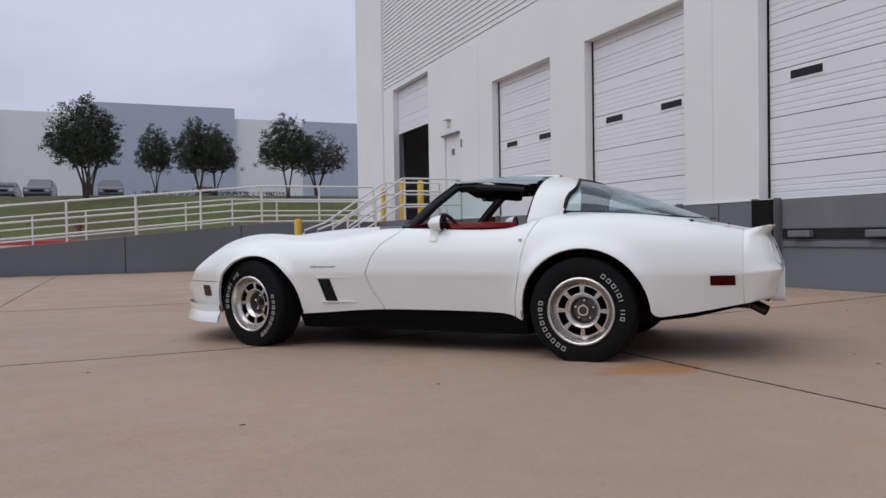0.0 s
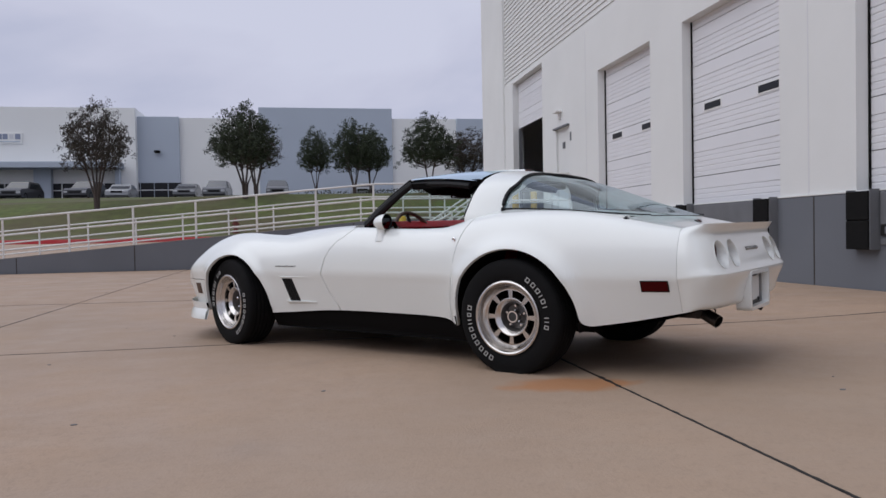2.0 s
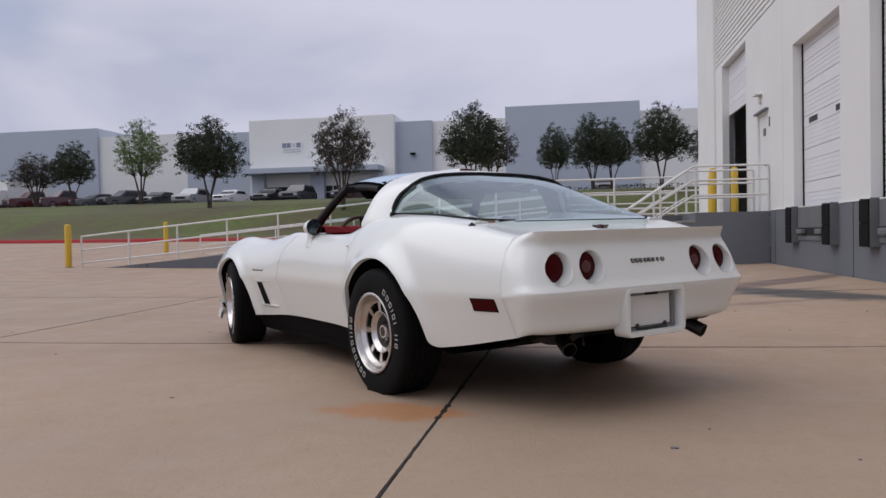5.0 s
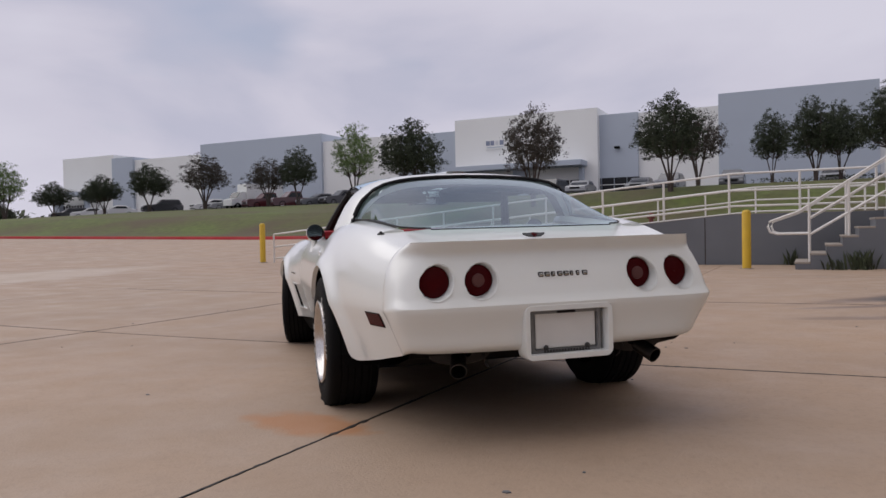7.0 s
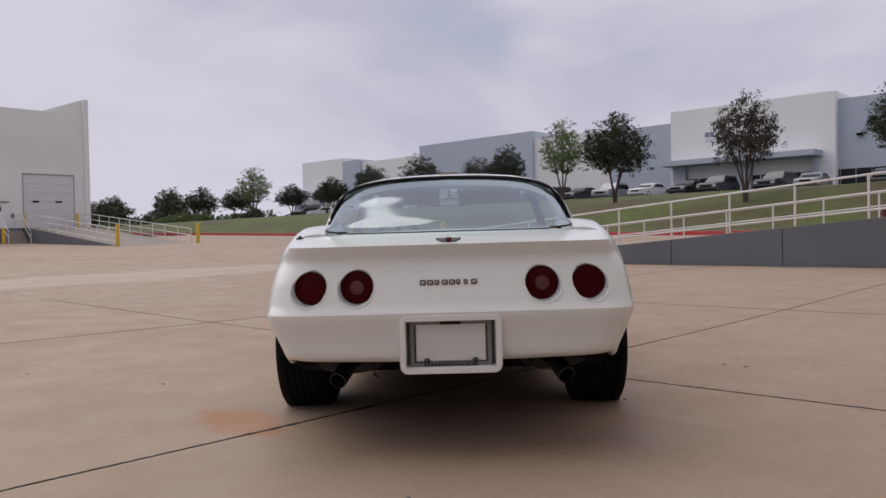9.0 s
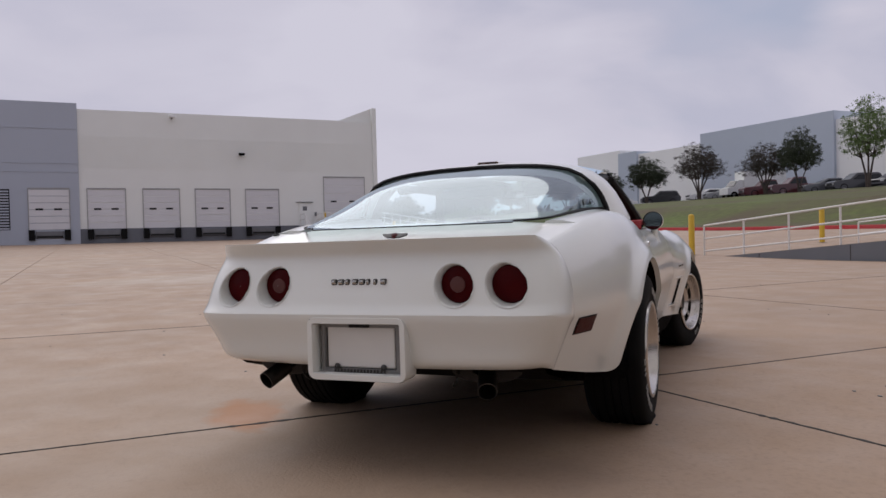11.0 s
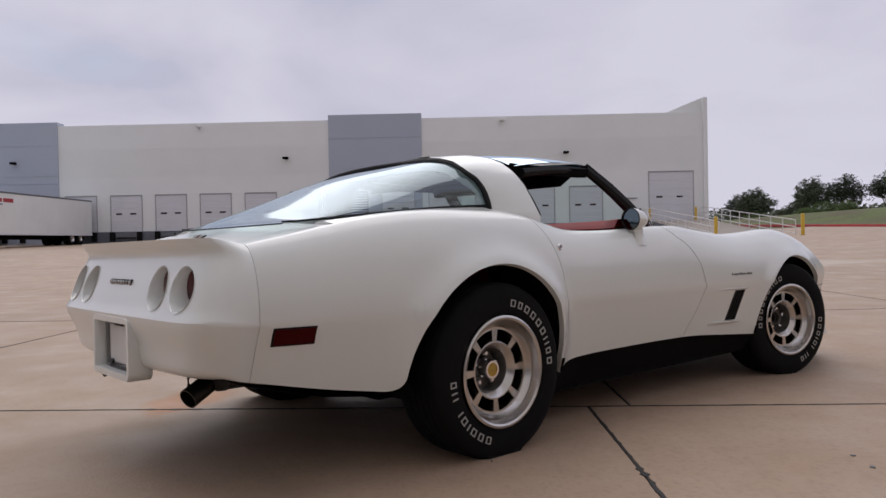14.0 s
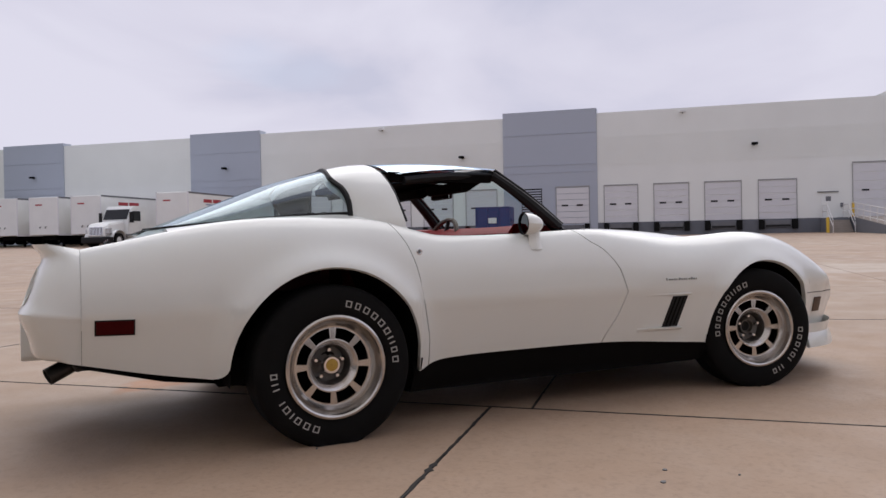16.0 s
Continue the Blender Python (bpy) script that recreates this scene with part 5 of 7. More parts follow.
hoop_front = curve([(0.0, 0.395), (0.25, 0.372), (0.5, 0.345), (0.65, 0.338), (1.0, 0.375)])
hoop_back = curve([(0.0, 0.170), (0.2, 0.172), (0.38, 0.150), (0.5, 0.112), (0.62, 0.118), (1.0, 0.215)])
bm = bmesh.new()
rows = []
for k in range(41):
    u = -1 + 2 * k / 40
    t = 1 - abs(u)
    p = hoop_at(t)
    sx = -1 if u < 0 else 1
    yf, yb = hoop_front(t), hoop_back(t)
    rows.append([(sx * (p.x - 0.03), yf - 0.005, p.y - 0.035)] + [(sx * (p.x - 0.060 * f ** 2 * max(0.0, 1 - 1.6 * t)), yf + (yb - yf) * f, p.y - hoop_drop(t) * f ** 1.7) for f in (0, 0.05, 0.2, 0.4, 0.6, 0.8, 0.95, 1.0)] + [(sx * (p.x - 0.03 - 0.05 * max(0.0, 1 - 1.6 * t)), yb + 0.005, p.y - 0.045 - hoop_drop(t))])
rows = [[(x, y, z - 0.05) for x, y, z in rows[0]]] + rows + [[(x, y, z - 0.05) for x, y, z in rows[-1]]]
sheet(bm, rows)
roof_part("roof_hoop", bm, M_WHITE, car, "white roof hoop behind the seats", smooth=True, angle=50)

bm = bmesh.new()
rows = []
for k in range(41):
    u = -1 + 2 * k / 40
    t = 1 - abs(u)
    p = hoop_at(t)
    sx = -1 if u < 0 else 1
    rows.append([(sx * (p.x - 0.032 - 0.006 * t - q * 0.05 * max(0.0, 1 - 1.6 * t)), y, p.y - 0.034 - q * hoop_drop(t)) for q, y in ((0, hoop_front(t) - 0.008), (1, hoop_back(t) + 0.012))])
sheet(bm, rows)
roof_part("hoop_lining", bm, M_DARK, car, "dark lining inside the roof hoop", smooth=True)
for sgn in left_right:
    bm = bmesh.new()
    tube(bm, [(sgn * (hoop_at(t).x - 0.004), hoop_front(t) + 0.006, hoop_at(t).y - 0.006) for t in (0.02, 0.15, 0.3, 0.45, 0.58, 0.68)], 0.008, 6)
    roof_part("door_seal", bm, M_BLACKTRIM, car, "black weatherstrip along the door opening", smooth=True)

for sgn in left_right:
    bm = bmesh.new()
    tube(bm, [(sgn * (hoop_at(t).x - 0.062 * max(0.0, 1 - 1.6 * t) + 0.002), hoop_back(t) - 0.002, hoop_at(t).y - hoop_drop(t) - 0.006 * t) for t in [0.07 + 0.05 * k for k in range(19)]], [0.012] * 7 + [0.009, 0.007] + [0.005] * 10, 8)
    roof_part("quarter_seal", bm, M_BLACKTRIM, car, "thick black seal at the front of the rear window", smooth=True)

bubble_top = curve([(-0.66, 0.846), (-0.61, 0.860), (-0.45, 0.927), (-0.266, 1.004), (-0.076, 1.083), (0.12, 1.146), (0.22, 1.172)])


def bubble_row(y, grow=0.0, n=32):
    xw, zb, zt = window_base_x(y), window_base_z(y), bubble_top(y)
    squeeze = 1.0 if y > -0.45 else max(0.05, 1 - ((-0.45 - y) / 0.2) ** 3 * 0.25)
    row = []
    for k in range(n + 1):
        a = math.pi * k / n
        c, s = math.cos(a), math.sin(a)
        e = 0.45 + 0.42 * min(max((0.2 - y) / 0.8, 0), 1)
        x = (xw * squeeze + grow) * (abs(c) ** 0.72) * (1 if c > 0 else -1)
        row.append((x, y, zb + (zt - zb + grow) * s ** e))
    return row


bm = bmesh.new()
rows = []
for k in range(25):
    f = k / 24
    row = bubble_row(-0.635 + (0.15 + 0.635) * f)
    rows.append(row)
for k in range(18, 25):
    g_ = (k - 18) / 6
    g_ = g_ * g_ * (3 - 2 * g_)
    row = []
    for i, p in enumerate(rows[k]):
        u = 1 - 2 * i / 32
        t = 0.10 + 0.90 * (1 - abs(u))
        h = hoop_at(t)
        sx = 1 if u > 0 else -1
        edge = Vector((sx * (h.x - 0.060 * max(0.0, 1 - 1.6 * t) - 0.004) if abs(u) > 1e-6 else 0.0, hoop_back(t) + 0.004, h.y - hoop_drop(t) - 0.003))
        row.append(Vector(p).lerp(edge, g_))
    rows[k] = row
sheet(bm, rows)
bubble = roof_part("rear_window", bm, M_BUBBLE, car, "large wrap-around tinted rear window", smooth=True, angle=60)
bubble.visible_shadow = False
bm = bmesh.new()
edge = [Vector(r[0]) for r in rows[::1]] + [Vector(p) for p in rows[-1][1:-1]] + [Vector(r[-1]) for r in rows[::-1]]
n_e = len(rows)
tube(bm, [e + Vector((0, 0, 0.005)) for e in edge], [0.004 + 0.006 * min(1.0, min(k, len(edge) - 1 - k) / n_e) for k in range(len(edge))], 6)
roof_part("window_seal", bm, M_BLACKTRIM, car, "black rubber seal round the rear window", smooth=True)
bm = bmesh.new()
tube(bm, [Vector(p) + Vector((0, -0.002, -0.001)) for p in rows[0]], 0.003, 6)
roof_part("rear_seal", bm, M_BLACKTRIM, car, smooth=True)

# windscreen
ws_top_z = curve([(0.0, 1.176), (0.3, 1.164), (0.5, 1.134), (0.58, 1.108)])


def screen_point(u, t):
    xb, xtp = 0.640 * u, 0.515 * u
    yb, yt = 1.540 - 0.29 * (abs(xb) / 0.62) ** 2, 1.035 - 0.13 * (abs(xtp) / 0.575) ** 2
    zb, zt = 0.856 - 0.008 * u * u, ws_top_z(abs(xtp))
    p = Vector((xb, yb, zb)).lerp(Vector((xtp, yt, zt)), t)
    p.z += 0.014 * math.sin(math.pi * t)
    return p


bm = bmesh.new()
sheet(bm, [[screen_point(-0.97 + 1.94 * i / 20, j / 8) for i in range(21)] for j in range(9)])
ws = roof_part("windscreen", bm, M_GLASS, car, "curved tinted windscreen", smooth=True, angle=60)
ws.visible_shadow = False
for sgn in left_right:
    bm = bmesh.new()
    tube(bm, [screen_point(sgn * 0.985, t) for t in (0, 0.15, 0.3, 0.5, 0.7, 0.85, 0.975)], [0.032, 0.031, 0.029, 0.027, 0.025, 0.024, 0.023], 8)
    roof_part("a_pillar", bm, M_BLACKTRIM, car, "black windscreen pillar", smooth=True)
    bm = bmesh.new()
    tube(bm, [screen_point(sgn * 0.975, t) + Vector((0, 0.022, 0.020)) for t in (0, 0.3, 0.6, 1.0)], 0.010, 8)
    roof_part("pillar_trim", bm, M_BLACKTRIM, car, smooth=True)
bm = bmesh.new()
tube(bm, [screen_point(-0.99 + 1.98 * i / 16, 1.0) for i in range(17)], 0.022, 8, flat=0.8)
roof_part("windscreen_header", bm, M_BLACKTRIM, car, "black windscreen header", smooth=True)
bm = bmesh.new()
tube(bm, [screen_point(-0.98 + 1.96 * i / 16, 0.0) + Vector((0, 0.01, -0.004)) for i in range(17)], 0.014, 8)
roof_part("cowl_seal", bm, M_BLACKTRIM, car, "black cowl seal under the windscreen", smooth=True)
# lift-out glass roof panels
for sgn in left_right:
    bm = bmesh.new()
    rows = []
    for j in range(9):
        f = j / 8
        y = 0.385 + (0.975 - 0.385) * f
        row = []
        for i in range(9):
            x = 0.055 + (0.555 - 0.045 * f - 0.055) * i / 8
            zf = ws_top_z(x) + 0.022
            zb_ = 1.201 - 0.018 * (x / 0.3) ** 2 if x < 0.3 else 1.183 - (x - 0.3) * 0.16 - ((x - 0.3) / 0.25) ** 3 * 0.032
            row.append((sgn * x, y, zb_ + (zf - zb_) * f + 0.014 * math.sin(math.pi * f)))
        rows.append(row)
    sheet(bm, rows)
    roof_part("roof_panel", bm, M_TTOP, car, "mirrored blue lift-out glass roof panel", smooth=True, angle=60)
    bm = bmesh.new()
    tube(bm, [Vector(r[-1]) + Vector((-sgn * 0.012, 0, -0.036)) for r in rows[1:]], 0.022, 8)
    roof_part("roof_seal", bm, M_BLACKTRIM, car, "black weatherstrip along the roof panel", smooth=True)
    bm = bmesh.new()
    box(bm, sgn * 0.05, 0.40, 1.125, sgn * 0.50, 0.95, 1.131)
    roof_part("headlining", bm, M_DARK, car, "dark headlining under the roof panel")
    bm = bmesh.new()
    prism(bm, [(0.80, 1.095), (0.93, 1.125), (0.935, 1.105), (0.84, 1.045), (0.81, 1.05)], 0, min(sgn * 0.06, sgn * 0.44), max(sgn * 0.06, sgn * 0.44))
    roof_part("sun_visor", bm, M_DARK, car, "dark sun visor folded up", smooth=True)
    bm = bmesh.new()
    sheet(bm, [[(sgn * (0.545 - 0.02 * math.sin(math.pi * k / 8)), 0.38 + 0.54 * k / 8, 1.125), (sgn * 0.53, 0.38 + 0.54 * k / 8, 1.085), (sgn * 0.47, 0.38 + 0.54 * k / 8, 1.09)] for k in range(9)])
    roof_part("roof_rail_lining", bm, M_DARK, car, "dark lining of the roof rail", smooth=True)
bm = bmesh.new()
rows = []
for j in range(7):
    f = j / 6
    y = 0.36 + 0.68 * f
    z = 1.205 + (ws_top_z(0) + 0.02 - 1.205) * f + 0.014 * math.sin(math.pi * f)
    rows.append([(-0.06, y, z - 0.012), (-0.05, y, z + 0.004), (0.05, y, z + 0.004), (0.06, y, z - 0.012)])
sheet(bm, rows)
roof_part("roof_bar", bm, M_WHITE, car, "white centre roof bar", smooth=True)

# cabin
bm = bmesh.new()
box(bm, -0.60, 0.42, 0.30, 0.60, 1.45, 0.36)
box(bm, -0.42, -0.60, 0.34, 0.42, 0.42, 0.40)
box(bm, -0.56, -0.60, 0.60, 0.56, 0.05, 0.66)
box(bm, -0.56, 0.02, 0.36, 0.56, 0.06, 0.74)
box(bm, -0.12, 0.06, 0.36, 0.12, 1.3, 0.58, 0.03)
part("cabin_floor", bm, M_DARKRED, car, "dark red carpeted cabin floor and tunnel")
bm = bmesh.new()
rows = []
for x in np.linspace(-0.68, 0.68, 15):
    yb = 1.50 - 0.24 * (abs(x) / 0.62) ** 2
    rows.append([(x, yb, 0.846), (x, yb - 0.16, 0.880), (x, min(yb - 0.26, 1.12), 0.870), (x, min(yb - 0.29, 1.05), 0.83), (x, 1.22, 0.62), (x, 1.3, 0.5)])
sheet(bm, rows)
roof_part("dashboard", bm, M_REDVINYL, car, "red vinyl dashboard", smooth=True)
for sgn in left_right:
    bm = bmesh.new()
    rows = []
    for y in np.linspace(0.42, 1.28, 10):
        rows.append([(sgn * 0.66, y, crest_z(y) - 0.012), (sgn * 0.64, y, crest_z(y) - 0.02), (sgn * 0.63, y, crest_z(y) - 0.10), (sgn * 0.62, y, 0.66), (sgn * 0.64, y, 0.4)])
    sheet(bm, rows)
    part("door_card", bm, M_REDVINYL, car, "red vinyl inner door panel", smooth=True)
    bm = bmesh.new()
    sheet(bm, [[(sgn * 0.695, y, crest_z(y) - 0.016), (sgn * 0.675, y, crest_z(y) - 0.003), (sgn * 0.640, y, crest_z(y) - 0.003), (sgn * 0.626, y, crest_z(y) - 0.030)] for y in np.linspace(0.42, 1.26, 12)])
    part("window_felt", bm, M_BLACKTRIM, car, "black felt strip along the door top", smooth=True)
    bm = bmesh.new()
    rows = []
    seat = [(0.95, 0.42), (0.98, 0.48), (0.90, 0.52), (0.60, 0.49), (0.42, 0.50), (0.32, 0.60), (0.22, 0.77), (0.19, 0.83), (0.165, 0.85), (0.135, 0.83), (0.145, 0.75), (0.20, 0.55), (0.26, 0.40)]
    for i in range(9):
        u = -1 + 2 * i / 8
        sh = 1 - 0.10 * abs(u) ** 3
        rows.append([(sgn * 0.375 + 0.235 * u * (1 if z < 0.8 else 0.92), y, 0.42 + (z - 0.42) * sh + (0.03 * abs(u) ** 2 if z < 0.62 else 0)) for y, z in seat])
    sheet(bm, rows)
    roof_part("seat", bm, M_REDVINYL, car, "red vinyl bucket seat", smooth=True)
wheel_o = new("steering_wheel")
wheel_o.parent = car
wheel_o.matrix_basis = ROOF_SET @ pose(-0.335, 1.07, 0.765, 66, 0, 0)
bm = bmesh.new()
tube(bm, [(0.185 * math.cos(2 * math.pi * k / 32), 0.185 * math.sin(2 * math.pi * k / 32), 0) for k in range(33)], 0.014, 8, cap=False)
part("rim", bm, M_WHEELRIM, wheel_o, "brown leather steering wheel rim", smooth=True)
bm = bmesh.new()
for a in (90, 210, 330):
    tube(bm, [(0, 0, -0.02), (0.18 * math.cos(radians(a)), 0.18 * math.sin(radians(a)), 0)], 0.012, 6)
lathe(bm, [(-0.2, 0.03), (-0.02, 0.05), (0.0, 0.045), (0.004, 0.001)], 16, "z")
part("hub", bm, M_BLACKTRIM, wheel_o, smooth=True)
rm = new("rear_view_mirror")
rm.parent = car
rm.matrix_basis = ROOF_SET
bm = bmesh.new()
box(bm, -0.115, 0.915, 1.035, 0.115, 0.935, 1.09, 0.012)
part("housing", bm, M_BLACKTRIM, rm, smooth=True)
bm = bmesh.new()
box(bm, -0.108, 0.911, 1.041, 0.108, 0.915, 1.084)
part("mirror_glass", bm, M_CHROME, rm)
bm = bmesh.new()
tube(bm, [(0, 0.93, 1.065), (0, 1.03, 1.145)], 0.008, 6)
part("stem", bm, M_BLACKTRIM, rm)
# aerial base on the rear deck
bm = bmesh.new()
lathe(bm, [(-0.01, 0.018), (0.001, 0.016), (0.006, 0.007), (0.011, 0.005), (0.011, 0.0005)], 14, "z")
bm.transform(Matrix.Translation((-0.634, -0.620, 0.841)))
part("aerial_base", bm, M_BLACKTRIM, car, "short black aerial base", smooth=True)

# wheels


def wheel(yw, sgn, xo, dish, spin, steer, hub_z):
    w = new("wheel")
    w.parent = car
    gx, gy = CX + sgn * 0.74 * math.cos(radians(CAR_TURN)) - yw * math.sin(radians(CAR_TURN)), CY + sgn * 0.74 * math.sin(radians(CAR_TURN)) + yw * math.cos(radians(CAR_TURN))
    w.matrix_basis = pose(sgn * 0.72, yw, (ground_z(gx, gy) + 0.011 + 0.0055 * yw - 0.0096 * sgn * 0.74) / CAR_SCALE + hub_z, 0, 0, steer + (0 if sgn > 0 else 180))
    xo -= 0.72
    xi = xo - 0.25
    bm = bmesh.new()
    prof = [(xo - 0.03, 0.196), (xo - 0.014, 0.200), (xo - 0.006, 0.210), (xo, 0.232), (xo + 0.001, 0.258), (xo - 0.002, 0.284), (xo - 0.007, 0.303), (xo - 0.015, 0.3155), (xo - 0.027, 0.3205)]
    groove = []
    a = xo - 0.031
    while a > xi + 0.06:
        groove += [(a, 0.3215), (a - 0.024, 0.3225), (a - 0.025, 0.314), (a - 0.031, 0.314)]
        a -= 0.032
    prof += groove + [(xi + 0.05, 0.320), (xi + 0.03, 0.313), (xi + 0.008, 0.290), (xi, 0.25), (xi + 0.02, 0.20)]
    lathe(bm, prof, 96, "x")
    for v in bm.verts:
        if v.co.z < -hub_z - 0.001:
            v.co.x += 0.014 * (1 if v.co.x > xo - 0.12 else -1)
            v.co.z = -hub_z - 0.001
    part("tyre", bm, M_TYRE, w, "black radial tyre with raised white lettering", smooth=True, angle=50)
    bm = bmesh.new()
    def bar(t, wid, r0, r1):
        n = 3
        for k in range(n):
            v = []
            for x in (xo - 0.004, xo + 0.0028):
                for a_ in (t + wid * k / n, t + wid * (k + 1) / n):
                    for q in (r0, r1):
                        v.append(bm.verts.new((x, q * math.sin(a_), q * math.cos(a_))))
            for f in ((0, 1, 3, 2), (4, 6, 7, 5), (0, 4, 5, 1), (2, 3, 7, 6), (0, 2, 6, 4), (1, 5, 7, 3)):
                bm.faces.new([v[i] for i in f])
    for start, styles in ((spin - 0.04, (0, 2, 0, 0, 0, 0, 3, 3, 2, 0)), (spin + 3.24, (0, 0, 0, 3, 0, 3)), (spin + 4.22, (3, 3, 2))):
        t = start
        for st in styles:
            wid = (0.100, 0, 0.086, 0.020)[st]
            if st == 3:
                bar(t, wid, 0.237, 0.263)
            else:
                bar(t, wid, 0.2592, 0.263)
                bar(t, wid, 0.237, 0.2408)
                bar(t, 0.018, 0.2408, 0.2592)
                bar(t + wid - 0.018, 0.018, 0.2408, 0.2592)
            t += wid + 0.066
    lt = part("lettering", bm, M_LETTER, w, "raised white lettering shown as plain bars")
    lt["kind"] = "stuff"
    bm = bmesh.new()
    xd = xo - dish
    lathe(bm, [(xd + 0.004, 0.158), (xd + 0.014, 0.166), (xd + 0.026, 0.172), (xo - 0.030, 0.178), (xo - 0.012, 0.184), (xo + 0.002, 0.189), (xo + 0.006, 0.196), (xo + 0.003, 0.204), (xo - 0.01, 0.206)], 64, "x")
    part("rim", bm, M_ALLOY, w, "polished alloy rim", smooth=True)
    # disc with eight slots
    bm = bmesh.new()
    n = 128
    def ring(x, r):
        return [bm.verts.new((x, r * math.sin(2 * math.pi * k / n), r * math.cos(2 * math.pi * k / n))) for k in range(n)]
    rings = [ring(xd - 0.020, 0.0805), ring(xd - 0.012, 0.087), ring(xd - 0.003, 0.096), ring(xd + 0.001, 0.102), ring(xd, 0.107), ring(xd + 0.003, 0.150), ring(xd + 0.002, 0.154), ring(xd + 0.004, 0.160)]
    back = {}
    for j in range(len(rings) - 1):
        for k in range(n):
            slot = j == 4 and (k % 16) in (2, 3, 4, 5, 6, 7, 8, 9, 10, 11, 12, 13)
            if not slot:
                bm.faces.new((rings[j][k], rings[j][(k + 1) % n], rings[j + 1][(k + 1) % n], rings[j + 1][k]))
    rim_e = [e for e in bm.edges if e.is_boundary and 0.10 < math.hypot(e.verts[0].co.y, e.verts[0].co.z) < 0.152]
    ext = bmesh.ops.extrude_edge_only(bm, edges=rim_e)
    for g_ in ext["geom"]:
        if isinstance(g_, bmesh.types.BMVert):
            g_.co.x -= 0.03
    # recess wall takes the darker metal, which paints the shade in the cup
    hub = bmesh.new()
    lathe(hub, [(xd - 0.082, 0.026), (xd - 0.080, 0.060), (xd - 0.074, 0.071), (xd - 0.030, 0.078), (xd - 0.020, 0.081)], 48, "x")
    part("hub_recess", hub, M_HUB, w, "recess round the hub, metal darkened for its shade", smooth=True)
    part("wheel_disc", bm, M_ALLOY, w, "brushed alloy wheel face with eight slots", smooth=True, angle=40)
    bm = bmesh.new()
    lathe(bm, [(xd - 0.095, 0.001), (xd - 0.095, 0.19)], 32, "x")
    part("brake", bm, M_DARK, w, "dark brake disc behind the slots")
    capped = yw < 1
    bm = bmesh.new()
    lathe(bm, [(xd - 0.082, 0.042), (xd - 0.050, 0.040), (xd - 0.020, 0.036), (xd - 0.012, 0.033), (xd - 0.012, 0.025)] if capped else [(xd - 0.082, 0.046), (xd - 0.066, 0.044), (xd - 0.060, 0.040), (xd - 0.060, 0.034), (xd - 0.10, 0.033)], 32, "x")
    part("centre_cap" if capped else "hub_collar", bm, M_CHROME if capped else M_HUB, w, smooth=True)
    bm = bmesh.new()
    lathe(bm, [(xd - 0.012, 0.025), (xd - 0.015, 0.024), (xd - 0.013, 0.001)] if capped else [(xd - 0.085, 0.034), (xd - 0.088, 0.001)], 32, "x")
    if capped:
        part("cap_emblem", bm, M_GOLD if sgn > 0 else M_DARKBADGE, w, "gold centre cap emblem" if sgn > 0 else "dark worn centre cap emblem", smooth=True)
    else:
        part("hub_bore", bm, M_VOID, w, "open dark hub bore with no cap")
    for k in range(5):
        a = 2 * math.pi * k / 5 + 0.3
        bm = bmesh.new()
        lathe(bm, [(xd - 0.080, 0.0125), (xd - 0.050, 0.0120), (xd - 0.044, 0.007), (xd - 0.044, 0.0005)], 6, "x")
        bm.transform(Matrix.Translation((0, 0.058 * math.cos(a), 0.058 * math.sin(a))))
        part("lug_nut", bm, M_CHROME, w)
    return w


for yw, sgn, xo, dish, spin, steer in ((AXLES[0], 1, 0.826, 0.046, 12, 0), (AXLES[0], -1, 0.836, 0.046, 205, 0), (AXLES[1] - 0.022, 1, 0.822, 0.050, 265, -15), (AXLES[1] + 0.022, -1, 0.825, 0.050, 75, -10)):
    wheel(yw, sgn, xo, dish, radians(spin), steer, HUB_Z[yw > 1])

# ---- trees on the bank ----


